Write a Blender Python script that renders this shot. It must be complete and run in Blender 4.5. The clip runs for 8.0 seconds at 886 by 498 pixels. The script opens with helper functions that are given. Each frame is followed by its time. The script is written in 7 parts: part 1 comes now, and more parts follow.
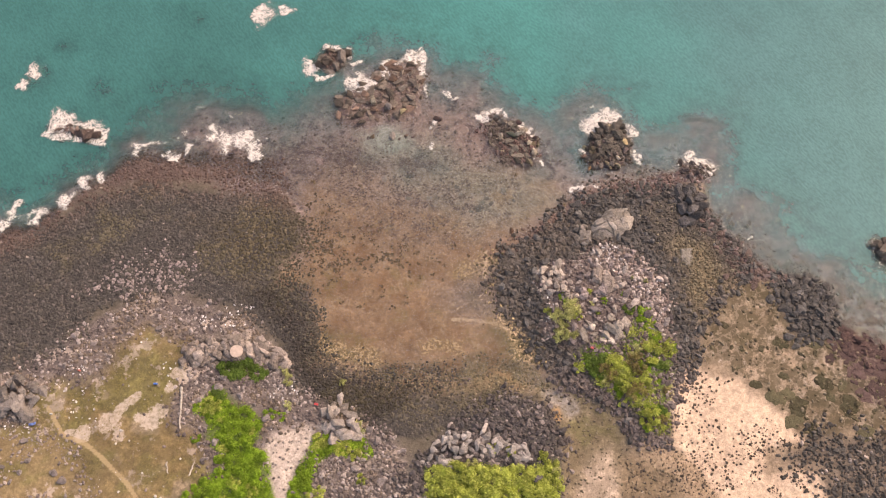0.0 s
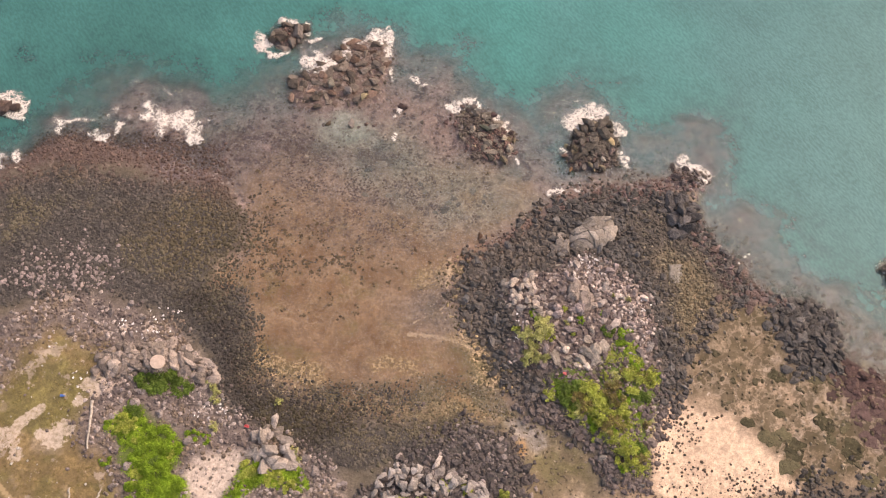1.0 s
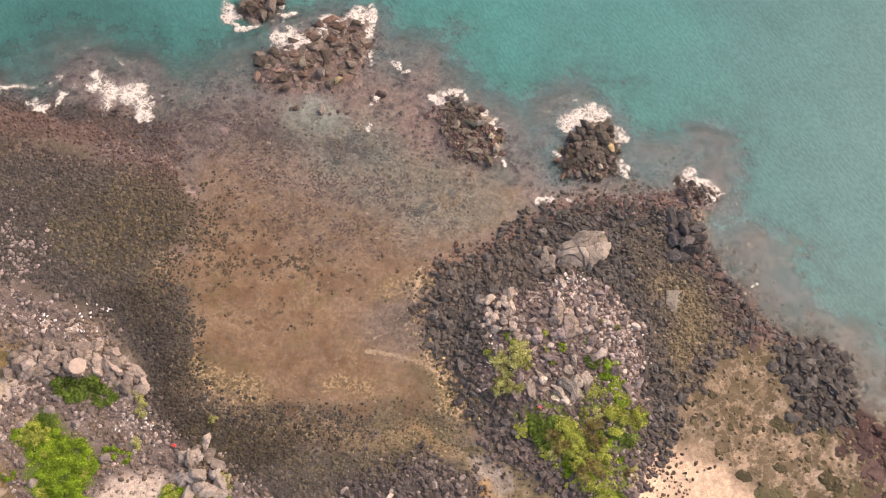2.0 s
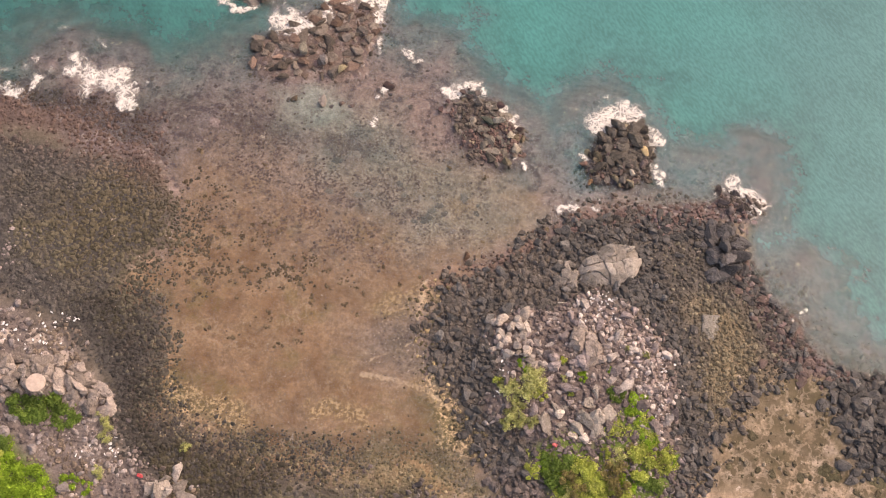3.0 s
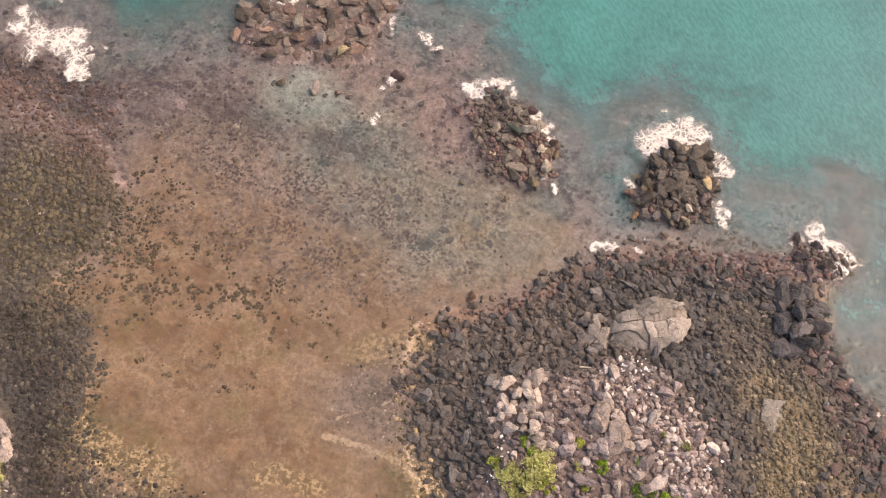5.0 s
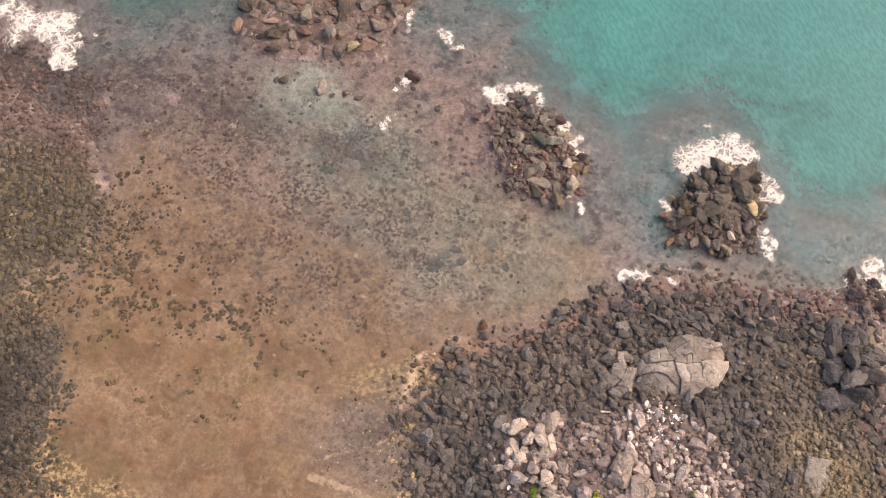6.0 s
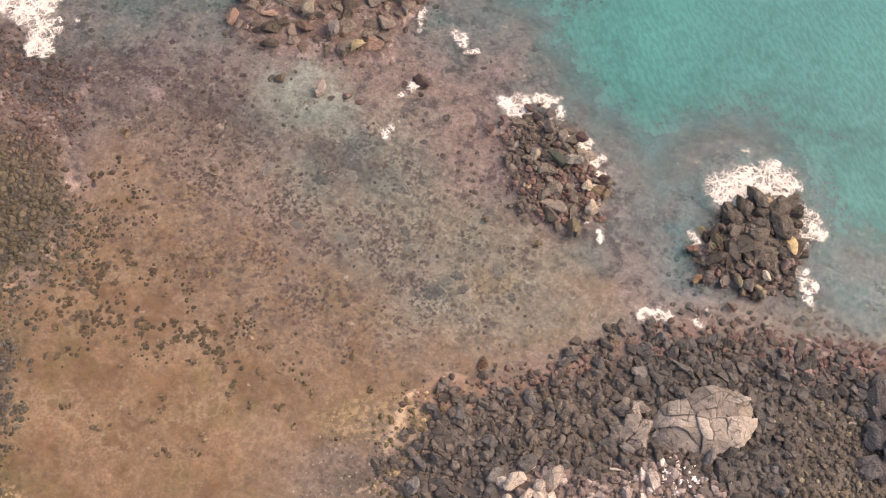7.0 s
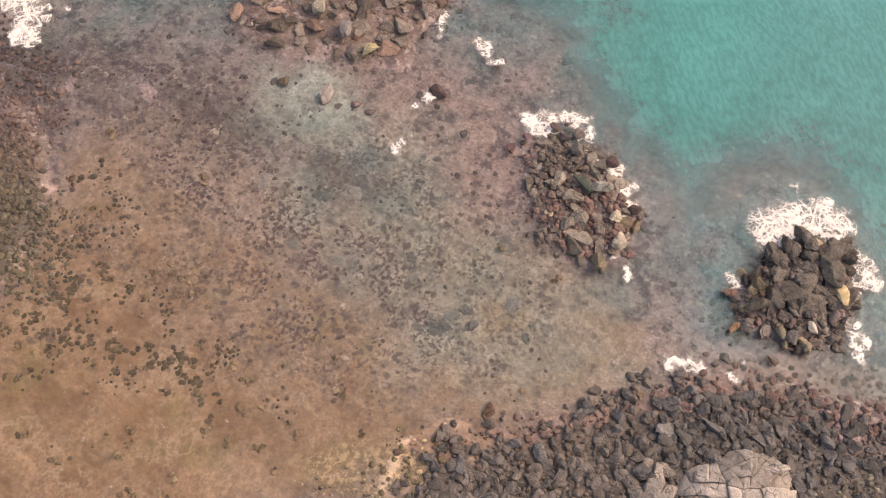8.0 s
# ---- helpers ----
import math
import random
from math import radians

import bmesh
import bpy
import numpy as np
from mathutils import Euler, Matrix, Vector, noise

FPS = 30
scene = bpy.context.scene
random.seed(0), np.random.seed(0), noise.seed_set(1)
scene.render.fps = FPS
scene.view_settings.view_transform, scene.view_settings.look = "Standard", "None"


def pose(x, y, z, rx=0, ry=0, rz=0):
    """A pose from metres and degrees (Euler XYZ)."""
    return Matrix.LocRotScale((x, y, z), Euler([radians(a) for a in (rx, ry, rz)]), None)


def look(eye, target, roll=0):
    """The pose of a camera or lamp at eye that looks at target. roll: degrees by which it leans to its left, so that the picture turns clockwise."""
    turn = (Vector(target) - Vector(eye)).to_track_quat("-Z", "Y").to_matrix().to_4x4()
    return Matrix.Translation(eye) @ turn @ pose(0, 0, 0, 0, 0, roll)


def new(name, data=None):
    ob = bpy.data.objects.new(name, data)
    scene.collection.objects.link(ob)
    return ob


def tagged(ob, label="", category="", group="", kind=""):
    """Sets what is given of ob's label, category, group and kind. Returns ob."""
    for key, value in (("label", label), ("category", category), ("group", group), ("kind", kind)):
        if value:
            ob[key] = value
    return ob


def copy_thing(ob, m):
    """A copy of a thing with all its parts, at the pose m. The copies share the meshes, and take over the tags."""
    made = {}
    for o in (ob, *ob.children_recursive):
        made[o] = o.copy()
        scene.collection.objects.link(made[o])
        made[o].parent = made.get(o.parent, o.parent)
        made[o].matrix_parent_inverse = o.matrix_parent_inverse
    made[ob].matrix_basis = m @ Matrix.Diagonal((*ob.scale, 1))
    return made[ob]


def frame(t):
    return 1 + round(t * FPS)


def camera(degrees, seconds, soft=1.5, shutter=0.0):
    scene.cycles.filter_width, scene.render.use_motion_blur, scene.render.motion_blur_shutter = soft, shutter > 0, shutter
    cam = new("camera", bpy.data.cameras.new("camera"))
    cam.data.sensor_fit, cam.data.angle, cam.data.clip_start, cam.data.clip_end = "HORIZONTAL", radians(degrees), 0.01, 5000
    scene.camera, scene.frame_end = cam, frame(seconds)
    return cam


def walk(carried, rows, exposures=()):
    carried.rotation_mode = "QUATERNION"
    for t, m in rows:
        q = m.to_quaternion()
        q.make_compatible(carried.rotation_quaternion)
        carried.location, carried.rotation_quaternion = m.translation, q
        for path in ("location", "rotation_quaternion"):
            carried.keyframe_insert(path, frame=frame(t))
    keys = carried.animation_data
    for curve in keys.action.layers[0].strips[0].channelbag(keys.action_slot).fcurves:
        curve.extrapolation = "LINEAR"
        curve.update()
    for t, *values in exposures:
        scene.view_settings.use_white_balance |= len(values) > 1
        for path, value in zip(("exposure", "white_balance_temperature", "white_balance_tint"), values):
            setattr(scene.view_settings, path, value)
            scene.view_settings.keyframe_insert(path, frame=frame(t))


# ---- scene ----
# The drone sinks towards the shore, looking steeply down: seconds, eye, yaw, pitch, roll.
cam = camera(47.0, 8.0, soft=1.2)
PATH = [
    (0.0, -0.00, -0.00, 100.00, 0.00, -64.80, 2.74),
    (0.5, 0.99, 3.23, 94.19, -1.49, -64.85, 5.16),
    (1.0, 1.98, 6.39, 88.84, -2.69, -64.91, 7.58),
    (1.5, 3.60, 9.47, 84.01, -3.56, -64.99, 10.51),
    (3.0, 6.60, 17.83, 71.67, 1.94, -65.87, 8.50),
    (3.5, 7.06, 20.43, 68.05, 3.45, -66.18, 8.15),
    (4.0, 7.67, 22.76, 64.67, 4.80, -66.33, 8.20),
    (4.5, 8.14, 25.13, 61.58, 6.22, -66.58, 8.31),
    (6.0, 8.90, 31.35, 53.26, 12.79, -67.07, 5.77),
    (6.5, 9.05, 33.18, 50.74, 14.63, -67.08, 5.40),
    (7.0, 9.15, 35.01, 48.37, 16.38, -67.08, 5.26),
    (7.5, 9.10, 36.55, 46.12, 18.18, -66.88, 5.03),
    (8.0, 8.84, 38.02, 43.93, 19.91, -66.65, 4.86),
]
walk(cam, [(t, Matrix.Translation((x, y, z)) @ pose(0, 0, 0, 90 + pitch, 0, yaw) @ pose(0, 0, 0, 0, 0, roll)) for t, x, y, z, yaw, pitch, roll in PATH],
     exposures=[(0.0, 1.00, 8050, 18.5), (8.0, 1.22, 8050, 18.5)])

# ---- sky and sun: thin cloud, soft light ----
world = bpy.data.worlds.new("sky")
scene.world = world
world.use_nodes = True
wn = world.node_tree
sky = wn.nodes.new("ShaderNodeTexSky")
sky.sky_type, sky.sun_disc = "NISHITA", False
sky.sun_elevation, sky.sun_rotation = radians(48), radians(55)
sky.air_density, sky.dust_density, sky.ozone_density = 1.0, 3.0, 1.0
wn.links.new(sky.outputs[0], wn.nodes["Background"].inputs[0])
wn.nodes["Background"].inputs[1].default_value = 0.155
sun = new("sun", bpy.data.lights.new("sun", "SUN"))
sun.data.energy, sun.data.angle, sun.data.color = 0.78, radians(35), (1.0, 0.94, 0.86)
away = Vector((math.sin(radians(55)) * math.cos(radians(48)), math.cos(radians(55)) * math.cos(radians(48)), math.sin(radians(48))))
sun.matrix_world = look(away * 120, (0, 0, 0))


# ---- noise over the plan ----
def hash2(i, j, seed):
    n = (i.astype(np.int64) * 374761393 + j.astype(np.int64) * 668265263 + seed * 144269504) & 0x7FFFFFFF
    n = ((n ^ (n >> 13)) * 1274126177) & 0x7FFFFFFF
    return ((n ^ (n >> 16)) & 0xFFFF) / 65535.0


def vnoise(x, y, size, seed=0):
    """Smooth value noise, 0 to 1, with features of about that many metres."""
    u, v = np.asarray(x) / size + 1000.0, np.asarray(y) / size + 1000.0
    i, j = np.floor(u), np.floor(v)
    fu, fv = u - i, v - j
    fu, fv = fu * fu * (3 - 2 * fu), fv * fv * (3 - 2 * fv)
    a, b = hash2(i, j, seed), hash2(i + 1, j, seed)
    c, d = hash2(i, j + 1, seed), hash2(i + 1, j + 1, seed)
    return (a * (1 - fu) + b * fu) * (1 - fv) + (c * (1 - fu) + d * fu) * fv


def fbm(x, y, size, seed=0, octaves=4):
    total, weight = 0.0, 0.0
    for k in range(octaves):
        total = total + vnoise(x, y, size / 2 ** k, seed + 7 * k) * 0.55 ** k
        weight += 0.55 ** k
    return total / weight


def inside(outline, x, y):
    """Signed distance in metres to a closed outline, positive inside."""
    x, y = np.asarray(x, float), np.asarray(y, float)
    best = np.full(x.shape, 1e9)
    odd = np.zeros(x.shape, bool)
    for (ax, ay), (bx, by) in zip(outline, outline[1:] + outline[:1]):
        dx, dy = bx - ax, by - ay
        h = np.clip(((x - ax) * dx + (y - ay) * dy) / max(dx * dx + dy * dy, 1e-9), 0, 1)
        best = np.minimum(best, (x - ax - h * dx) ** 2 + (y - ay - h * dy) ** 2)
        if abs(dy) > 1e-9:
            odd ^= ((ay > y) != (by > y)) & (x < dx * (y - ay) / dy + ax)
    return np.sqrt(best) * np.where(odd, 1, -1)


def near_line(line, x, y):
    """Distance in metres to an open line."""
    best = np.full(np.shape(x), 1e9)
    for (ax, ay), (bx, by) in zip(line, line[1:]):
        dx, dy = bx - ax, by - ay
        h = np.clip(((x - ax) * dx + (y - ay) * dy) / (dx * dx + dy * dy), 0, 1)
        best = np.minimum(best, np.hypot(x - ax - h * dx, y - ay - h * dy))
    return best


def step(a, b, v):
    q = np.clip((np.asarray(v) - a) / (b - a), 0, 1)
    return q * q * (3 - 2 * q)


def zone(outline, x, y, soft=0.6, ragged=1.6, seed=3):
    """How far a place belongs to an outline whose edge is ragged: 0 to 1."""
    d = inside(outline, x, y) + (fbm(x, y, 3.2, seed) - 0.5) * 2 * ragged
    return step(-soft, soft, d)


# ---- materials ----
class Nodes:
    """A small writer of node trees."""

    def __init__(self, name):
        self.mat = bpy.data.materials.new(name)
        self.mat.use_nodes = True
        self.tree = self.mat.node_tree
        self.tree.nodes.clear()
        self.out = self.tree.nodes.new("ShaderNodeOutputMaterial")

    def add(self, kind, inputs=(), operation=None, data_type=None, blend_type=None, feature=None, attribute_name=None, smooth=False):
        n = self.tree.nodes.new("ShaderNode" + kind)
        if operation:
            n.operation = operation
        if data_type:
            n.data_type, n.blend_type = data_type, blend_type
        if feature:
            n.feature = feature
        if attribute_name:
            n.attribute_name = attribute_name
        if smooth:
            n.interpolation_type = "SMOOTHSTEP"
        for key, value in dict(inputs).items():
            if isinstance(value, bpy.types.NodeSocket):
                self.tree.links.new(value, n.inputs[key])
            else:
                n.inputs[key].default_value = value
        return n

    def math(self, op, a, b=0.0):
        return self.add("Math", {0: a, 1: b}, operation=op).outputs[0]

    def noise(self, size, detail=4.0, rough=0.6, where=None):
        where = where or self.add("NewGeometry").outputs["Position"]
        return self.add("TexNoise", {"Vector": where, "Scale": 1.0 / size, "Detail": detail, "Roughness": rough}).outputs[0]

    def ramp(self, value, a, b, lo=0.0, hi=1.0):
        return self.add("MapRange", {0: value, 1: a, 2: b, 3: lo, 4: hi}, smooth=True).outputs[0]

    def mix(self, fac, a, b, blend="MIX"):
        n = self.add("Mix", {0: fac, 6: a, 7: b}, data_type="RGBA", blend_type=blend)
        return n.outputs[2]

    def scaled(self, colour, value):
        return self.add("VectorMath", {0: colour, "Scale": value}, operation="SCALE").outputs[0]

    def attribute(self, name):
        return self.add("Attribute", attribute_name=name)

    def bump(self, height, strength, distance):
        return self.add("Bump", {"Height": height, "Strength": strength, "Distance": distance}).outputs[0]

    def surface(self, colour, rough, normal=None, **more):
        inputs = {"Base Color": colour, "Roughness": rough}
        inputs.update({k.replace("_", " "): v for k, v in more.items()})
        if normal:
            inputs["Normal"] = normal
        return self.add("BsdfPrincipled", inputs).outputs[0]

    def done(self, shader):
        self.tree.links.new(shader, self.out.inputs[0])
        return self.mat


def ground_material():
    n = Nodes("shore ground")
    tone = n.attribute("tone").outputs["Color"]
    grit = n.attribute("grit").outputs["Fac"]
    place = n.add("NewGeometry").outputs["Position"]
    fine, mid, broad = n.noise(0.12, 5, 0.7), n.noise(0.7, 5, 0.68), n.noise(4.5, 3, 0.6)
    soft = n.add("Mix", {0: grit, 2: n.ramp(fine, 0.3, 0.7, 0.84, 1.16), 3: n.ramp(fine, 0.3, 0.7, 0.74, 1.26)}).outputs[0]
    gain = n.math("MULTIPLY", soft, n.ramp(mid, 0.28, 0.72, 0.80, 1.20))
    gain = n.math("MULTIPLY", gain, n.ramp(broad, 0.3, 0.7, 0.90, 1.10))
    gain = n.math("MULTIPLY", gain, n.ramp(n.noise(0.32, 4, 0.62), 0.36, 0.64, 0.86, 1.14))
    colour = n.scaled(tone, gain)

    def over(value, share, paint):
        return n.mix(n.math("MULTIPLY", value, share), colour, (*paint, 1))

    shell = n.math("MULTIPLY", n.ramp(n.noise(0.18, 3, 0.6), 0.60, 0.68), grit)
    colour = over(shell, 0.3, (0.5, 0.41, 0.36))
    # rusty algal film, orange and ochre blooms and pale wisps of sand on the flat
    film, mat, web = n.attribute("film").outputs["Fac"], n.attribute("mat").outputs["Fac"], n.attribute("web").outputs["Fac"]
    colour = over(n.math("MULTIPLY", n.ramp(n.noise(2.4, 8, 0.72), 0.42, 0.63), film), 0.75, (0.225, 0.124, 0.066))
    colour = over(n.math("MULTIPLY", n.ramp(n.noise(1.5, 9, 0.75), 0.50, 0.62), film), 0.32, (0.41, 0.235, 0.125))
    colour = over(n.math("MULTIPLY", n.ramp(n.noise(0.55, 8, 0.78), 0.50, 0.60), film), 0.42, (0.185, 0.108, 0.062))
    colour = over(n.math("MULTIPLY", n.ramp(n.noise(3.2, 8, 0.68), 0.54, 0.64), film), 0.40, (0.235, 0.180, 0.072))
    crust = n.math("MULTIPLY", n.ramp(n.noise(2.4, 8, 0.72), 0.565, 0.60), n.attribute("bare").outputs["Fac"])
    colour = over(crust, 0.85, (0.52, 0.405, 0.325))
    wisp = n.ramp(n.math("ABSOLUTE", n.math("SUBTRACT", n.noise(2.8, 8, 0.66), 0.47)), 0.03, 0.0)
    colour = over(n.math("MULTIPLY", n.math("MULTIPLY", wisp, n.ramp(n.noise(3.5, 3), 0.45, 0.6)), film), 0.50, (0.50, 0.36, 0.245))
    speck = n.math("MULTIPLY", n.ramp(n.noise(0.35, 7, 0.78), 0.55, 0.64), film)
    colour = over(speck, 0.4, (0.12, 0.083, 0.053))
    colour = over(n.math("MULTIPLY", n.ramp(n.noise(2.0, 8, 0.74), 0.43, 0.50), mat), 0.85, (0.095, 0.073, 0.043))
    # the reef's mottling: purple turf algae torn into shreds, with grey sand showing between
    mottle = n.attribute("mottle").outputs["Fac"]
    shreds = n.noise(0.95, 10, 0.76)
    colour = over(n.math("MULTIPLY", n.ramp(shreds, 0.50, 0.41), mottle), 0.85, (0.072, 0.052, 0.058))
    colour = over(n.math("MULTIPLY", n.ramp(n.noise(0.62, 8, 0.78), 0.53, 0.61), mottle), 0.55, (0.42, 0.36, 0.315))
    colour = over(n.math("MULTIPLY", n.ramp(n.noise(0.40, 6, 0.75), 0.47, 0.38), mottle), 0.60, (0.105, 0.064, 0.066))
    # small dark tufts strewn like grains over the pink flat, in loose swarms
    grain = n.math("MULTIPLY", n.ramp(n.noise(0.22, 4, 0.62), 0.50, 0.56), n.ramp(n.noise(2.2, 10, 0.74), 0.45, 0.55, 0.15, 1.0))
    grain = n.math("MULTIPLY", grain, n.attribute("grain").outputs["Fac"])
    colour = over(grain, 0.90, (0.088, 0.055, 0.052))
    # weed mats, webs of sand between them
    bent = n.add("VectorMath", {0: place, 1: n.scaled(n.add("TexNoise", {"Vector": place, "Scale": 2.6, "Detail": 5.0}).outputs[1], 0.55)}, operation="ADD").outputs[0]
    tufts = n.add("TexVoronoi", {"Vector": bent, "Scale": 2.3, "Randomness": 1.0})
    size = n.ramp(n.add("SeparateColor", {0: tufts.outputs["Color"]}).outputs[1], 0.18, 1.0, 0.04, 0.50)
    tuft = n.ramp(n.math("SUBTRACT", size, tufts.outputs["Distance"]), -0.05, 0.09)
    tuft = n.math("MULTIPLY", n.math("MULTIPLY", tuft, n.ramp(n.noise(3.2, 4, 0.6), 0.42, 0.56, 0.1, 1.0)), n.attribute("dapple").outputs["Fac"])
    colour = over(tuft, 0.78, (0.108, 0.080, 0.068))
    strand = n.ramp(n.math("ABSOLUTE", n.math("SUBTRACT", n.noise(1.7, 6, 0.62), 0.5)), 0.030, 0.004)
    colour = over(n.math("MULTIPLY", strand, web), 0.32, (0.50, 0.37, 0.27))
    ridge = n.math("ADD", n.attribute("ridge").outputs["Fac"], n.math("MULTIPLY", n.math("SUBTRACT", n.noise(0.30, 6, 0.75), 0.5), 1.8))
    colour = over(n.ramp(ridge, 0.62, 0.95), 0.75, (0.62, 0.45, 0.31))
    torn = n.math("SUBTRACT", n.noise(1.1, 9, 0.72), 0.5)
    bald = n.math("ADD", n.attribute("bald").outputs["Fac"], n.math("MULTIPLY", torn, 2.6))
    colour = over(n.math("MULTIPLY", n.ramp(bald, 0.30, 0.46), n.ramp(n.noise(0.4, 6, 0.75), 0.36, 0.56, 0.35, 1.0)), 0.85, (0.55, 0.435, 0.345))
    trail = n.math("ADD", n.attribute("trail").outputs["Fac"], n.math("MULTIPLY", torn, 0.9))
    colour = over(n.ramp(trail, 0.30, 0.62), 0.75, (0.42, 0.30, 0.165))
    gold = n.math("MULTIPLY", n.ramp(n.noise(0.26, 7, 0.82), 0.505, 0.55), n.attribute("gold").outputs["Fac"])
    colour = over(n.attribute("gold").outputs["Fac"], 0.40, (0.155, 0.118, 0.050))
    colour = over(gold, 0.90, (0.66, 0.455, 0.265))
    relief = n.math("ADD", n.math("MULTIPLY", fine, 0.5), mid)
    wet = n.attribute("wet").outputs["Fac"]
    return n.done(n.surface(colour, n.ramp(wet, 0, 1, 0.95, 0.6), n.bump(relief, 0.6, 0.12), Specular_IOR_Level=0.12))


def rock_material(name, single):
    """Broken lava rock. single: the tint comes from the object, else from the mesh."""
    n = Nodes(name)
    if single:
        info = n.add("ObjectInfo")
        tone, rnd = info.outputs["Color"], info.outputs["Random"]
    else:
        tone, rnd = n.attribute("tone").outputs["Color"], n.add("NewGeometry").outputs["Random Per Island"]
    fine, mid = n.noise(0.07, 5, 0.7), n.noise(0.45, 4, 0.6)
    lo, hi = (0.78, 1.48) if single else (0.80, 1.26)
    gain = n.math("MULTIPLY", n.ramp(rnd, 0, 1, lo, hi), n.ramp(fine, 0.3, 0.7, 0.72, 1.28))
    gain = n.math("MULTIPLY", gain, n.ramp(mid, 0.3, 0.7, 0.82, 1.2))
    colour = n.scaled(tone, gain)
    # rusty and lichen-pale blotches
    colour = n.mix(n.ramp(n.noise(0.9, 4), 0.56, 0.72, 0, 0.2), colour, (0.16, 0.11, 0.075, 1))
    colour = n.mix(n.ramp(n.noise(0.25, 3), 0.58, 0.70, 0, 0.55), colour, n.scaled(tone, 1.55))
    # seams and fissures, rust and salt streaks
    place = n.add("NewGeometry").outputs["Position"]
    bent = n.add("VectorMath", {0: place, 1: n.scaled(n.add("TexNoise", {"Vector": place, "Scale": 1.6, "Detail": 5.0}).outputs[1], 0.8)}, operation="ADD").outputs[0]
    seam = n.add("TexVoronoi", {"Vector": bent, "Scale": 1.5}, feature="DISTANCE_TO_EDGE").outputs[0]
    seam = n.math("MULTIPLY", n.ramp(seam, 0.05, 0.0), n.ramp(n.noise(0.8, 3), 0.42, 0.58))
    colour = n.mix(n.math("MULTIPLY", seam, 0.7), colour, n.scaled(tone, 0.38))
    colour = n.mix(n.ramp(n.noise(0.55, 8, 0.78), 0.54, 0.66, 0, 0.35), colour, n.mix(0.6, tone, (0.17, 0.105, 0.065, 1)))
    relief = n.math("SUBTRACT", n.math("ADD", n.math("MULTIPLY", fine, 0.35), mid), n.math("MULTIPLY", seam, 0.6))
    return n.done(n.surface(colour, n.ramp(mid, 0.3, 0.7, 0.75, 0.95), n.bump(relief, 0.8, 0.12), Specular_IOR_Level=0.1))


def water_material():
    n = Nodes("sea water")
    cloud = n.attribute("murk").outputs["Fac"]
    where = n.add("NewGeometry").outputs["Position"]
    # wind ripples run across the light; the colour carries their glint and shade too
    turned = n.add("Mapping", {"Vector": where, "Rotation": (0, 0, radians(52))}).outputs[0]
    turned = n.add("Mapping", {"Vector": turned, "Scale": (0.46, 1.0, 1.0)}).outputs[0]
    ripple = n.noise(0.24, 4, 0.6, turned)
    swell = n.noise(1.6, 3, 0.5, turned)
    tone = n.attribute("tone").outputs["Color"]
    patch = n.noise(7.0, 6, 0.65)
    tone = n.scaled(tone, n.ramp(patch, 0.3, 0.7, 0.93, 1.06))
    # bright and dark ripple flanks painted into the water colour
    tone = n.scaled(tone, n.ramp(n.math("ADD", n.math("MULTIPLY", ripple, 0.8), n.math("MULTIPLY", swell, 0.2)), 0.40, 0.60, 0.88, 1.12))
    part_clear = n.math("MULTIPLY", cloud, n.math("SUBTRACT", 1.0, cloud))
    cloud = n.math("ADD", cloud, n.math("MULTIPLY", part_clear, n.ramp(n.noise(1.8, 8, 0.72), 0.36, 0.64, -0.75, 0.75)))
    relief = n.math("ADD", ripple, swell)
    normal = n.bump(relief, 0.16, 0.2)
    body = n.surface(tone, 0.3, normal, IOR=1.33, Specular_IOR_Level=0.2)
    clear = n.add("BsdfTransparent", {"Color": (0.96, 0.985, 0.98, 1)}).outputs[0]
    gloss = n.add("BsdfGlossy", {"Color": (1, 1, 1, 1), "Roughness": 0.3, "Normal": normal}).outputs[0]
    fres = n.add("Fresnel", {"IOR": 1.33, "Normal": normal}).outputs[0]
    top = n.add("MixShader", {0: fres, 1: clear, 2: gloss}).outputs[0]
    return n.done(n.add("MixShader", {0: cloud, 1: top, 2: body}).outputs[0])


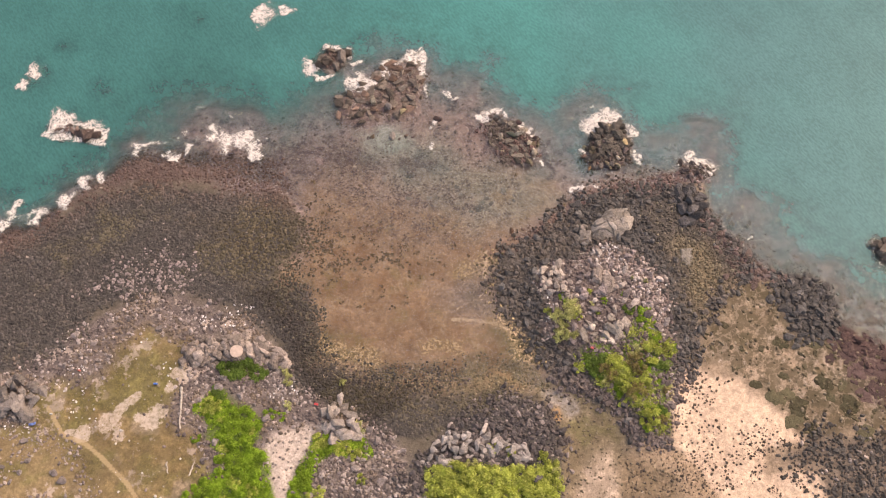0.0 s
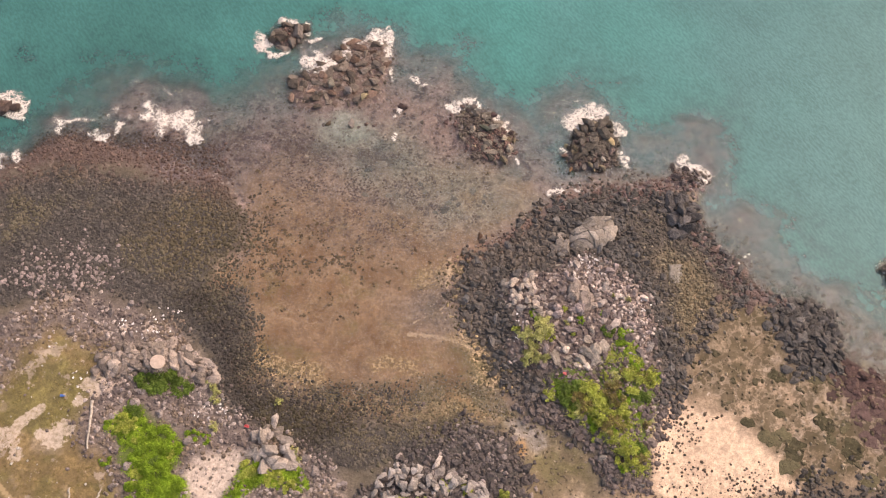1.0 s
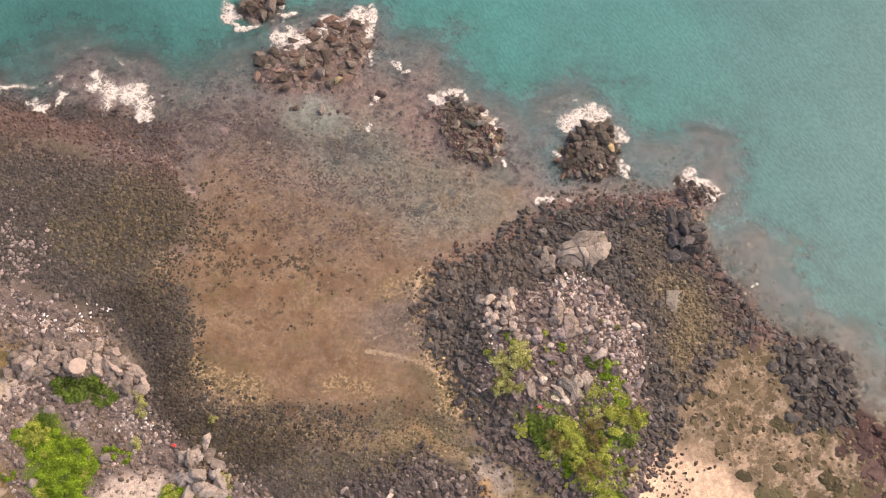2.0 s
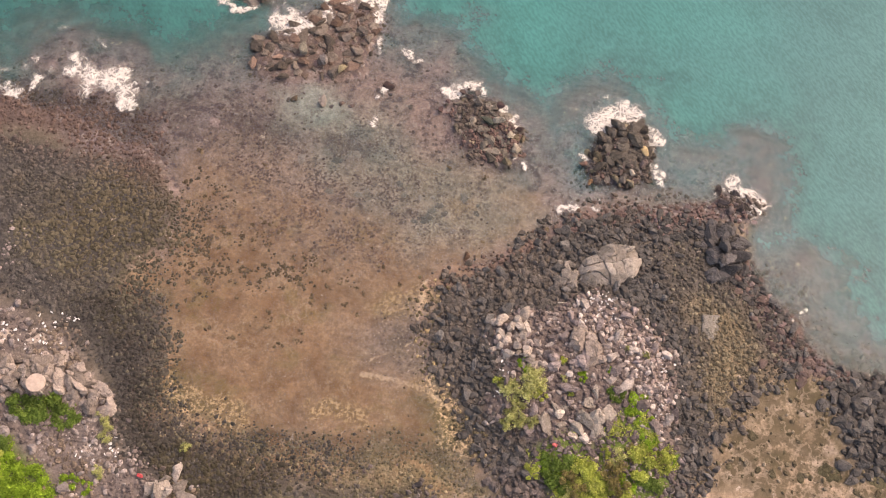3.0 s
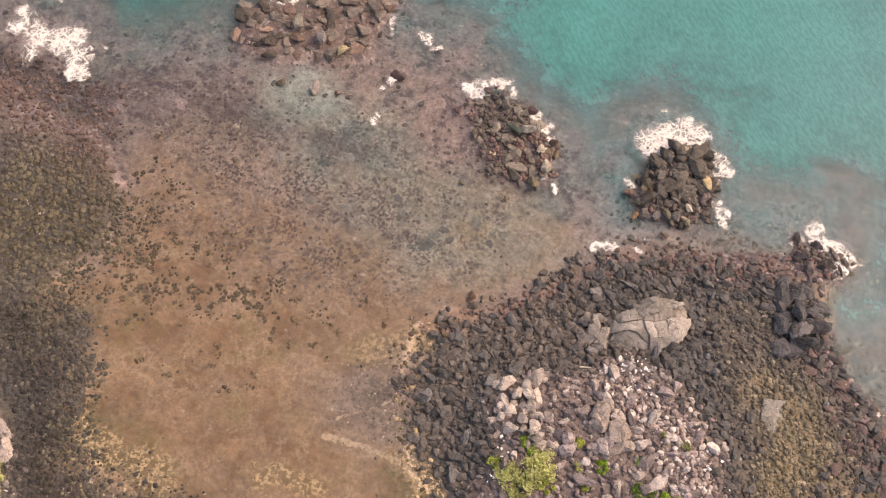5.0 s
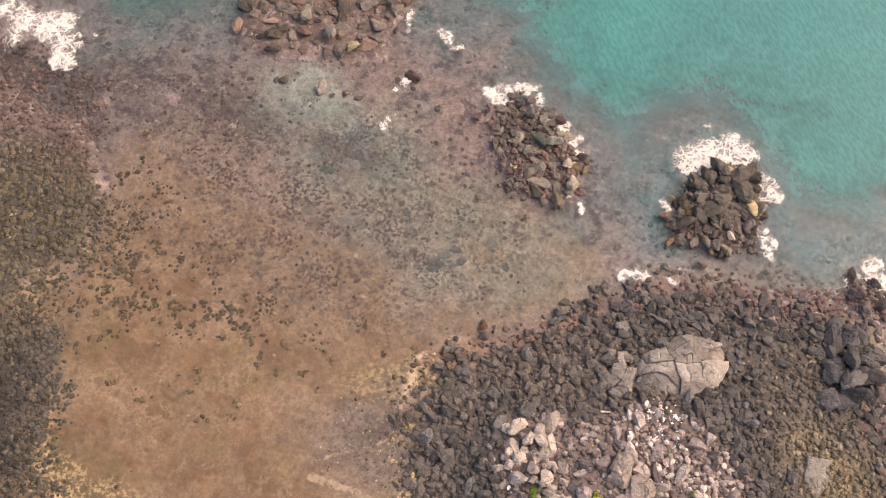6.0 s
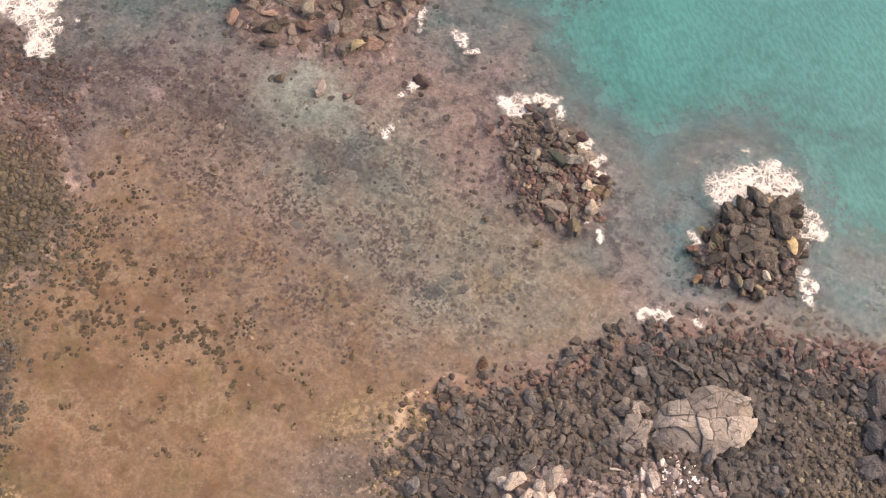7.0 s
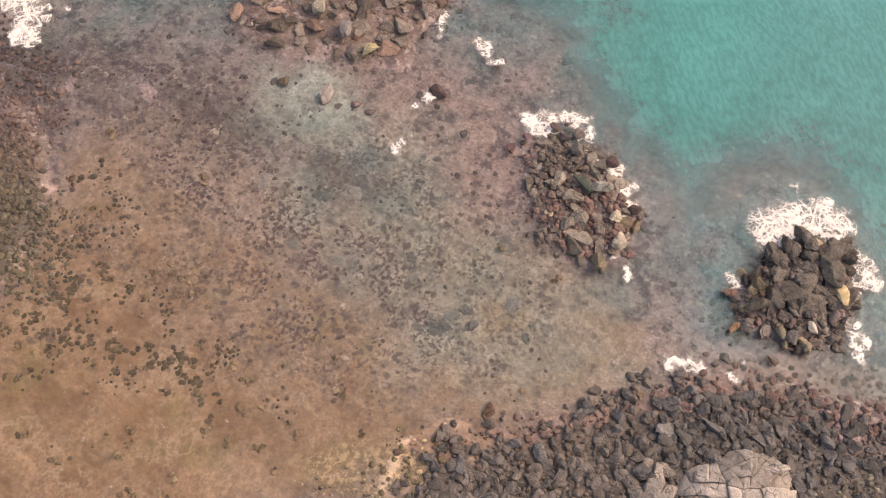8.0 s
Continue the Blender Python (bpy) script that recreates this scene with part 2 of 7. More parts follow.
def foam_material():
    """Surf: a dense white heart that frays into webs, threads and a thin veil of bubbles."""
    n = Nodes("sea foam")
    thick = n.attribute("thick").outputs["Fac"]
    where = n.add("NewGeometry").outputs["Position"]
    bent = n.add("VectorMath", {0: where, 1: n.scaled(n.add("TexNoise", {"Vector": where, "Scale": 0.9, "Detail": 5.0, "Roughness": 0.55}).outputs[1], 1.1)}, operation="ADD").outputs[0]
    webs = []
    for scale, width in ((1.25, 0.085), (2.6, 0.095), (6.0, 0.12)):
        lace = n.add("TexVoronoi", {"Vector": bent, "Scale": scale}, feature="DISTANCE_TO_EDGE").outputs[0]
        wide = n.math("MULTIPLY", n.ramp(thick, 0.15, 1.0, 0.30, 2.0), width)
        webs.append(n.math("MAXIMUM", n.math("SUBTRACT", 1.0, n.math("DIVIDE", lace, wide)), 0.0))
    web = n.math("MAXIMUM", webs[0], n.math("MAXIMUM", n.math("MULTIPLY", webs[1], 0.95), n.math("MULTIPLY", webs[2], 0.7)))
    cloud = n.noise(0.9, 9, 0.72, bent)
    web = n.math("MULTIPLY", n.ramp(web, 0.05, 0.75), n.ramp(n.math("ADD", thick, n.math("MULTIPLY", n.math("SUBTRACT", cloud, 0.5), 1.5)), 0.28, 0.58))
    heart = n.ramp(n.math("ADD", thick, n.math("MULTIPLY", n.math("SUBTRACT", cloud, 0.5), 3.0)), 0.92, 1.25)
    veil = n.math("MULTIPLY", n.ramp(n.math("ADD", thick, n.math("MULTIPLY", n.math("SUBTRACT", n.noise(0.35, 7, 0.75, bent), 0.5), 1.2)), 0.25, 0.85), 0.30)
    cover = n.math("MULTIPLY", n.math("MAXIMUM", n.math("MAXIMUM", web, heart), veil), 0.95)
    shade = n.mix(n.ramp(n.noise(0.3, 6, 0.7), 0.32, 0.62), (0.50, 0.44, 0.39, 1), (0.74, 0.665, 0.59, 1))
    body = n.surface(shade, 0.9, n.bump(cloud, 0.6, 0.15), Specular_IOR_Level=0.1)
    clear = n.add("BsdfTransparent").outputs[0]
    return n.done(n.add("MixShader", {0: cover, 1: clear, 2: body}).outputs[0])


def leaf_material(name, dark, light):
    n = Nodes(name)
    rnd = n.add("NewGeometry").outputs["Random Per Island"]
    colour = n.mix(rnd, dark, light)
    colour = n.scaled(colour, n.ramp(n.noise(1.1, 6, 0.65), 0.35, 0.65, 0.62, 1.22))
    body = n.surface(colour, 0.7, Specular_IOR_Level=0.2)
    thin = n.add("BsdfTranslucent", {"Color": colour}).outputs[0]
    return n.done(n.add("MixShader", {0: 0.35, 1: body, 2: thin}).outputs[0])


def plain_material(name, colour, rough=0.8, vary=0.25, size=0.2):
    n = Nodes(name)
    grain = n.noise(size, 4, 0.65)
    return n.done(n.surface(n.scaled(n.add("RGB").outputs[0], n.ramp(grain, 0.3, 0.7, 1 - vary, 1 + vary)), rough, n.bump(grain, 0.4, 0.03)))


def coloured(name, colour, **kw):
    mat = plain_material(name, colour, **kw)
    for node in mat.node_tree.nodes:
        if node.bl_idname == "ShaderNodeRGB":
            node.outputs[0].default_value = (*colour, 1)
    return mat


GROUND, WATER, FOAM_MAT = ground_material(), water_material(), foam_material()
RUBBLE, BOULDER = rock_material("loose lava stones", False), rock_material("lava boulder", True)


# ---- outlines of the shore, in metres ----
LAND = [
    (-400, 15), (-48.1, 46.9), (-44.7, 48.5), (-41.5, 51), (-38.9, 53.5), (-35.1, 56.9), (-31.2, 56.4), (-26, 55.6), (-20.1, 54.4),
    (-17.4, 52.4), (-14.6, 46.3), (-17, 43.5), (-12.9, 38.6), (-12.5, 33.6), (-10.1, 33.1), (-5.3, 31.5), (-1.8, 31.1), (1.6, 31.3),
    (6.2, 32.7), (9.7, 31.7), (10.8, 33.5), (8.5, 37.1), (6.7, 38.9), (5.4, 42.1), (5.3, 45.4), (5.9, 47.8), (9.6, 49.5), (13.3,
    53.4), (17.1, 55.7), (21.6, 56.3), (26.1, 57.3), (29.2, 56.4), (29.6, 52.5), (32.5, 49.9), (34.7, 46.9), (40.2, 46.9), (42.6,
    43.4), (42.5, 40.8), (46.9, 38.5), (54.2, 35.7), (420, 5), (420, -500), (-400, -500)]
SHELF = [
    (-400, 18), (-48.2, 47.6), (-44.9, 49.2), (-42.3, 51.8), (-39.7, 54.4), (-36.6, 56.4), (-35.7, 58.7), (-31.6, 59.3), (-29.4,
    63.6), (-25.7, 63), (-20.4, 62.6), (-15.4, 64.4), (-13.1, 67.7), (-7.4, 72), (-3.1, 72.7), (-1.3, 69.9), (4.1, 70.2), (6.8, 66),
    (10.8, 62.8), (12.9, 61.7), (13.5, 64.3), (16, 66.1), (19.8, 66.4), (21.5, 64.1), (23.6, 62.3), (29, 63.7), (29.9, 61.5), (30.1,
    57.9), (28.4, 55.5), (29.2, 53.2), (33.7, 53.1), (35.7, 50.9), (38.3, 48.8), (49, 39.8), (54.5, 37), (420, 9), (420, -500), (-400,
    -500)]
WEST_FIELD = [
    (-56.5, 44.1), (-47.5, 44.3), (-42.7, 47.6), (-38.5, 51.6), (-33.8, 53), (-28.8, 53.2), (-23, 52.5), (-17.4, 52.4), (-15.2, 49.1),
    (-14.6, 46.3), (-17.1, 44.2), (-17.2, 42.2), (-14.4, 41.7), (-12.9, 38.6), (-12.7, 36.1), (-13, 33.6), (-12.3, 31.8), (-10, 32.5),
    (-5.3, 31.5), (-1.8, 30.5), (0.5, 30.9), (5.1, 30.9), (10.8, 31.1), (7.4, 29.8), (3.4, 28.4), (1.2, 26.6), (-1.5, 25.3), (-3.8,
    25.2), (-6.1, 26.8), (-9.7, 28.9), (-12.7, 30), (-14.5, 31.1), (-15.1, 33.5), (-17.4, 35.8), (-20, 38.2), (-22.5, 39), (-26.9,
    40.4), (-31.5, 39.5), (-35.3, 37.4), (-37.7, 34.8), (-41.1, 31.6), (-44.3, 30.2), (-52.4, 28.6)]
RED_BAND = [
    (-56.5, 44.1), (-48.1, 46.9), (-41.6, 51.1), (-35.2, 57.8), (-28.8, 57.6), (-21.2, 57.7), (-16.3, 53.9), (-17.4, 52.1), (-23,
    52.5), (-28.8, 53.2), (-33.8, 53), (-38.5, 51.6), (-42.7, 47.6), (-47.5, 44.3), (-56, 42.2)]
POOL = [
    (-16.3, 53.9), (-12.1, 56.3), (-5.7, 55.2), (0.6, 57), (7, 57.4), (12.1, 56.2), (12.4, 52.6), (8.9, 49.6), (5.9, 48.1), (5.3,
    45.4), (5.4, 42.1), (6.7, 38.9), (8.5, 37.1), (10.8, 33.5), (9.7, 31.7), (6.2, 32.7), (1.6, 31.3), (-1.8, 31.1), (-5.3, 31.5),
    (-10.1, 33.1), (-12.5, 33.6), (-13.2, 38.5), (-14.4, 41.7), (-17.2, 42.2), (-17.1, 44.2), (-14.6, 46.3), (-15.2, 49.1)]
POOL_ORANGE = [
    (-14.9, 49.1), (-11.5, 49.2), (-6.4, 46.8), (-1.4, 45.7), (4, 47.3), (5.3, 45.4), (5.5, 39.5), (7.3, 37.1), (3.2, 34.4), (-4.3,
    33.4), (-10.1, 33.7), (-12.5, 34.2), (-13.2, 38.5), (-14.4, 41.7), (-17.2, 42.2), (-17.1, 44.2), (-14.6, 46.3)]
POOL_GREY = [
    (-9.8, 59.4), (-2.2, 62.1), (3.7, 57.9), (10.8, 57.6), (12.4, 53.3), (8.9, 50.3), (4, 50.1), (-1.7, 51.2), (-6.3, 54.5)]
EAST_FIELD = [
    (5.9, 47.4), (8.9, 49), (13.3, 53.4), (17.1, 55.7), (20.3, 55.9), (24.8, 56.5), (28.9, 56.4), (29.3, 52.5), (32.5, 49.5), (34.1,
    46.9), (32.1, 44.8), (29.5, 42), (27.4, 38.1), (27.2, 35.6), (24.8, 33), (24, 29.4), (23.3, 26.5), (19.3, 26.3), (18.3, 29.1),
    (13.7, 31.3), (10.8, 34.2), (8.4, 37.8), (6.6, 40.2), (5.7, 43.4)]
EAST_CORE = [
    (10.8, 45), (13.9, 46.2), (17, 48), (20, 48.2), (21.2, 46.2), (23.6, 44.3), (24, 40.5), (24.7, 36.7), (23.6, 33), (23.9, 28.3),
    (21.6, 27.6), (19.4, 30.4), (16, 32.6), (13.8, 36.2), (10.2, 37.8), (10.8, 41.1), (9.6, 43.6)]
EAST_YELLOW = [
    (25.9, 48.5), (28.1, 48.3), (29.1, 45.3), (29.5, 42), (27.6, 40.6), (26.2, 43.2)]
OLIVE_FLAT = [
    (28.2, 40.7), (31.4, 44.1), (35.8, 45), (36, 41.1), (37.5, 38), (41.7, 38.8), (46.6, 36.6), (50.5, 34.3), (49.6, 28.3), (45.5,
    28.4), (38.7, 28.4), (35.8, 27.7), (33.4, 32.3), (29, 35.1), (26.6, 34.9), (27.4, 38.1)]
SAND = [
    (26.8, 34.6), (30.5, 33.8), (32.8, 32.7), (35.4, 29.9), (36.8, 27.4), (33.3, 26.3), (32.5, 23.5), (37.6, 24.6), (38.9, 21.0), (39.5, 9),
    (27.5, 9), (28.9, 20.6), (26.4, 24.3), (23.8, 26.4), (23.7, 31.1), (24.7, 32.9)]
BLEACHED = [
    (15.7, 46.6), (17.8, 47.7), (20.0, 46.8), (22.3, 45.4), (23.5, 43.0), (24.0, 38.8), (22.5, 37.3), (21.4, 40.9), (20.3, 43.3), (18.1, 44.2),
    (16.7, 45.2)]
MUD_PAN = [
    (10.5, 31.7), (12.2, 31.7), (14.2, 30.5), (14.7, 29.5), (13.7, 28.7), (12.2, 29.7), (11.1, 30.8)]
SPECKLED = [
    (18.7, 26.2), (23.0, 26.6), (26.0, 25.0), (28.0, 21.6), (28.4, 9), (17.6, 9), (18.0, 20.1)]
POINT_ROCKS = [
    (35.9, 46.7), (39.6, 46.8), (42.4, 44.7), (42.4, 42), (41.4, 38.8), (37.5, 38), (36, 41.1), (35.4, 44.3)]
RED_REEF = [
    (41.4, 38.8), (43.2, 41.4), (47, 39.4), (54.5, 37), (53.4, 30.9), (46.2, 33.5), (43.7, 35.8)]
SOUTH_EAST_ROCKS = [
    (34.5, 25.9), (38.7, 28.4), (45.5, 28.7), (53.2, 29.7), (50.9, 16.3), (37.3, 15.7), (38.2, 23.8)]
GRASS = [
    (-40.5, 28.6), (-34, 30.7), (-30.3, 35.8), (-25.4, 34.8), (-25.4, 30.5), (-26.5, 26.9), (-23.3, 24.2), (-20.9, 19.2), (-19, 13.1),
    (-32.2, 12.5), (-34.7, 22.6), (-39.6, 24.6)]
SOUTH_ROCKS = [
    (-1.2, 24.2), (0.7, 26.5), (4.5, 29.6), (7.4, 31), (11.4, 30), (13.1, 27.7), (12.5, 23.7), (12.5, 20.8), (12.5, 14.5), (-3.1,
    13.8), (-3.6, 21.8)]
CHANNEL = [
    (10.2, 32.3), (13.7, 31.3), (18.3, 29.1), (19.3, 25.7), (24.2, 22.6), (25.4, 15.1), (12.5, 14.5), (13.1, 22.6), (13.1, 27.7)]
BARE_WEST = [
    (-16.5, 24.4), (-14.5, 26.2), (-12.2, 26.7), (-12.0, 24.0), (-13.5, 22.3), (-13.6, 18.5), (-13.2, 9), (-16.3, 9), (-16.1, 18.3), (-15.7, 21.6)]
PEACH_SOUTH = [
    (15.3, 23.8), (17.6, 26.2), (18.1, 22.9), (17.8, 14.8), (13.5, 14.6), (13.6, 19.9)]
FOOTPATH = [
    (-38.5, 27.2), (-36.5, 24.5), (-34.2, 23.8), (-32.6, 22.7), (-31.0, 21.4), (-29.4, 20.1), (-28.2, 18.7), (-27.0, 14.0)]
WEST_GREEN = [
    (-23.7, 27.7), (-22.6, 29.4), (-21.7, 29.9), (-20.7, 29.0), (-18.6, 27.7), (-17.2, 26.7), (-17.4, 25.3), (-18.0, 24.2), (-16.6, 23.5), (-16.0, 21.5),
    (-15.2, 19.4), (-14.2, 13.7), (-24.2, 13.3), (-23.5, 19.1), (-22.0, 20.9), (-20.3, 22.1), (-20.8, 23.6), (-22.3, 25.1), (-21.6, 26.4)]
WEST_GREEN_STRIP = [
    (-13.4, 16.9), (-13.4, 21.2), (-12.3, 23.8), (-11.6, 25.2), (-9.4, 26.0), (-7.1, 25.7), (-6.2, 24.3), (-7.5, 23.6), (-9.8, 24.0), (-11.3, 23.2),
    (-11.8, 21.3), (-11.6, 17.0)]
SOUTH_GREEN = [
    (-0.3, 22.8), (1.9, 23.8), (7.5, 23.2), (12, 24), (12.7, 14.6), (-0.7, 13.9)]
EAST_GREEN = [
    (13.8, 35.5), (16.7, 36.9), (18.5, 36.4), (21, 40.3), (22.1, 38.5), (24.4, 36.7), (23.6, 33), (23.3, 27.6), (21.6, 27.6), (19.4,
    30.4), (16, 32)]
LEDGE = [
    (16.2, 48.2), (15.9, 49.7), (16.2, 50.6), (17.2, 51.8), (18.2, 52.7), (19.4, 52.9), (20.4, 52.5), (20.8, 51.4), (20.4, 50.1), (19.1, 49.2),
    (17.5, 48.5)]
ISLET_A = [
    (-13.2, 65.7), (-10.4, 67.8), (-7.4, 71.2), (-3.7, 71.8), (-3.2, 68.2), (-4, 64.3), (-6.8, 63), (-10.7, 62.4), (-12.7, 63)]
ISLET_B = [
    (-16.6, 70.3), (-15.2, 72.8), (-12.5, 72.5), (-12.7, 70.5), (-14.8, 68.8)]
ISLET_C = [
    (4.9, 63.7), (6.6, 64.1), (8.6, 62.6), (10.1, 61.5), (10.2, 58.6), (8.6, 57.8), (6.5, 58.2), (4.8, 60.2), (3.9, 62.4)]
ISLET_D = [
    (16, 61.5), (17.7, 63.9), (19.9, 64), (20.8, 61.8), (20.9, 59), (18.9, 58), (16, 58.2), (15.4, 59.5)]
ISLET_D_CORE = [
    (15.9, 62.2), (16.8, 63), (17.8, 64.3), (18.9, 64.6), (19.8, 64.1), (20.7, 62.6), (21, 61.3), (20, 60.4), (19.2, 59.4), (18,
    59.5), (16.8, 59.8)]
ISLET_E = [
    (26.2, 59.4), (29.1, 59.2), (30.4, 59), (29.3, 57.4), (26.8, 57.2)]
ISLET_F = [
    (46.2, 50.3), (47.6, 51.4), (50.6, 50.5), (50.1, 47.1), (47.4, 47.6)]
ISLET_G = [
    (-46.1, 59.2), (-43.5, 60.9), (-39.1, 59.6), (-39.2, 58.5), (-42.4, 58.7)]
TIP_ROCKS = [
    (25.4, 55.3), (26.9, 56.1), (28.4, 55.4), (28.8, 52.9), (27.8, 51.3), (26.1, 51.8), (25.6, 53.4)]
RUBBLE_WEST = [
    (-52.4, 28.6), (-44.3, 30.2), (-37.7, 34.8), (-35.3, 37.4), (-31.5, 39.5), (-26.9, 40.4), (-22.5, 39), (-20, 38.2), (-17.4, 35.8),
    (-15, 32.9), (-14.4, 30.5), (-12.7, 30), (-9.7, 28.9), (-4.4, 26.9), (-2.1, 24.7), (-3.1, 13.8), (-48, 11.8)]
RED_EAST = [
    (14, 52.8), (17.8, 55.8), (21.9, 57.9), (26.2, 58.6), (29.3, 57.6), (28.1, 56.4), (25.1, 56.2), (22.8, 53.4), (18.9, 54.4), (15.6,
    53.4)]
RED_EAST_EDGE = [
    (28.5, 52.8), (29.8, 53.3), (31, 50.6), (33.5, 49.4), (34.8, 47.5), (37.6, 46.8), (38, 45.2), (34.5, 44.5), (32, 45.2), (31.1,
    48), (28.6, 51)]
OUTCROP_WEST = [
    (-25.9, 34), (-24.3, 35.3), (-20.9, 35.9), (-19.1, 35.7), (-16.6, 34.6), (-15, 32.9), (-15.2, 31.8), (-17, 32.9), (-19.4, 33.2),
    (-21.7, 32.8), (-23.9, 32.1), (-26.2, 32.3)]
OUTCROP_FAR_WEST = [
    (-48.5, 28.8), (-44.1, 29.7), (-42, 30.4), (-40.3, 29.2), (-38.7, 28.7), (-39.9, 26.2), (-43.2, 25.4), (-47.5, 24.8)]
OUTCROP_GULLY = [
    (-11.4, 28.4), (-9.8, 29.6), (-7.2, 27.6), (-7.3, 25.6), (-8.8, 24.4), (-10.5, 25.4), (-11.5, 27.1)]
OUTCROP_SOUTH = [
    (-1.2, 23.2), (0.2, 25.4), (1.6, 26.6), (3.6, 27.0), (3.9, 25.6), (5.4, 26.6), (7.4, 26.1), (10.0, 24.8), (9.8, 23.6), (6.8, 24.6), (3.4, 24.0), (0.6, 23.4)]
KNOLL_A = [
    (9.8, 44.3), (10.6, 45.2), (12.6, 45.5), (13.1, 44.6), (11.9, 43.1), (10.5, 43.4)]
KNOLL_B = [
    (9.7, 42.6), (11.3, 43.3), (13.8, 43.1), (14.4, 41.5), (12.1, 41)]
KNOLL_C = [
    (15.6, 43.7), (16.4, 45.5), (18.2, 44.4), (19.2, 42.1), (17.5, 42.4)]
KNOLL_D = [
    (14.4, 37.7), (15.9, 39.1), (16.5, 38.5), (16.4, 37.5), (14.7, 37.1)]
KNOLL_E = [
    (16.6, 37.4), (17.5, 38.9), (18.1, 40.2), (19, 39.6), (19.1, 37.9), (18.2, 37.1), (16.9, 36.6)]
POOL_GRAVEL = [
    (1.4, 43.4), (5.3, 43.5), (6.8, 40.7), (4.6, 40), (1.5, 40)]
STREAK_A = [
    (1.4, 39.0), (3.9, 39.0), (5.8, 38.8), (7.1, 38.2), (7.9, 37.6)]
STREAK_B = [
    (1.8, 40.2), (3.1, 41.0), (4.8, 42.1)]
STREAK_C = [
    (4.6, 43.9), (4.6, 45.5), (4.6, 46.9)]
SLAB = [
    (25.7, 48.1), (27, 48.3), (27, 47), (26.7, 46.1), (25.7, 46.3)]
PURPLE_REEF = [
    (-25.9, 54.2), (-20.3, 58.3), (-18.1, 60.2), (-14.5, 59.6), (-10.2, 58.8), (-6.9, 58.5), (-3.5, 59.1), (-0.4, 57.8), (-2.1, 56.4),
    (-5.7, 56.3), (-9.7, 56.8), (-12.8, 56.8), (-17.1, 55.8), (-23.9, 51.5)]
PINK_BAND = [
    (-17.3, 54.6), (-12.4, 55.9), (-7.6, 55.8), (-3.5, 54.4), (1.1, 53.4), (3, 51.8), (-0.5, 50.8), (-5.1, 51.1), (-9.3, 52.3), (-14,
    53.4)]
SOUTH_OLIVE = [
    (-12.4, 33.3), (-7.7, 32.9), (-3.1, 33.2), (1.5, 34), (7.3, 35.5), (10.8, 33.5), (10.3, 30.8), (5.1, 30.6), (0.5, 30.3), (-5.3,
    30.6), (-10.5, 31.6)]
SAND_EDGE = [
    (24.4, 32.4), (27.1, 32.8), (27.8, 26.1), (29.6, 20.7), (23.5, 20.4), (23.6, 28.2)]
WEST_RIM = [
    (-15.3, 50.4), (-13.6, 46.4), (-15.7, 43.6), (-15.6, 42.3), (-12.2, 38.6), (-11.4, 33.7), (-13.6, 33.5), (-14.2, 38.5), (-17.5,
    41.5), (-17.9, 44.8), (-15.9, 46.3), (-16.6, 49.7)]
WEED_AREA = [
    (-17.2, 48.6), (-13.2, 52.1), (-8.7, 51.3), (-4.2, 47.9), (-0.9, 46), (-4.2, 44.5), (-9.2, 43.3), (-13, 42.4)]
TRACK = [
    (-31.9, 26.5), (-30.9, 28.0), (-29.8, 28.9)]
EAST_GRAVEL = [
    (21.6, 52.6), (24.3, 55.1), (26.2, 53.6), (28, 50.9), (30.6, 49.2), (32, 46.5), (31.7, 43.9), (28.5, 43.2), (27.6, 40.2), (25.7,
    39.4), (25, 45), (23, 48.9)]
REEF_SPOTS = [
    (-14.6, 56.2), (-5.9, 59.6), (0.4, 61.5), (7, 57.4), (8.9, 51.7), (4, 48.7), (-5.2, 47.5), (-11.5, 49.2), (-14.2, 51.9)]
PINK_SHELF = [
    (20.2, 55.6), (22.7, 57.4), (27.0, 58.7), (29.8, 58.1), (29.8, 56.4), (29.6, 52.7), (31.2, 51.0), (33.1, 50.1), (34.2, 47.7), (35.7, 46.5),
    (33.8, 45.4), (32.0, 48.1), (29.2, 50.6), (28.0, 53.5), (27.0, 55.2), (24.7, 55.8), (21.9, 54.9)]
EAST_SHELF = [
    (13.1, 60.2), (13.4, 63.2), (16.1, 65.1), (21.4, 63.5), (23.7, 62.1), (29, 63.4), (29.8, 60.4), (27.3, 59.8), (25.5, 58.4), (21,
    57.6), (14.6, 57.6)]
WEST_LIP = [
    (-19, 43.8), (-17.7, 45.2), (-15.5, 45.7), (-14.3, 43.7), (-14.2, 41.3), (-15.5, 40.5), (-17.6, 42.1)]
GOLD_A = [
    (-13.2, 36.4), (-11.8, 35.5), (-10.2, 35.1), (-8.5, 34.6), (-6.9, 34.2)]
GOLD_B = [
    (-1, 36), (0.3, 35.9), (2, 36.1)]
GOLD_C = [
    (6.6, 39), (7.7, 38.1), (8.3, 37.2), (9.1, 35.2)]
GOLD_D = [
    (1.8, 44.3), (3.2, 45.4), (4.9, 46)]
DARK_BAND = [
    (-20.5, 40.6), (-17.4, 42.5), (-14.2, 39.6), (-13.3, 36), (-11.5, 34.4), (-9.6, 33.9), (-7, 33.5), (-4, 33.2), (2.4, 33.7), (2.8,
    32.3), (-6.4, 27.2), (-12.6, 29.5), (-15.1, 33.3), (-17.5, 36.9)]
PALE_DRIFT = [
    (-38.1, 39.8), (-35, 42.6), (-29.4, 45.2), (-26.4, 43.7), (-27.5, 40.4), (-31.9, 38.5)]
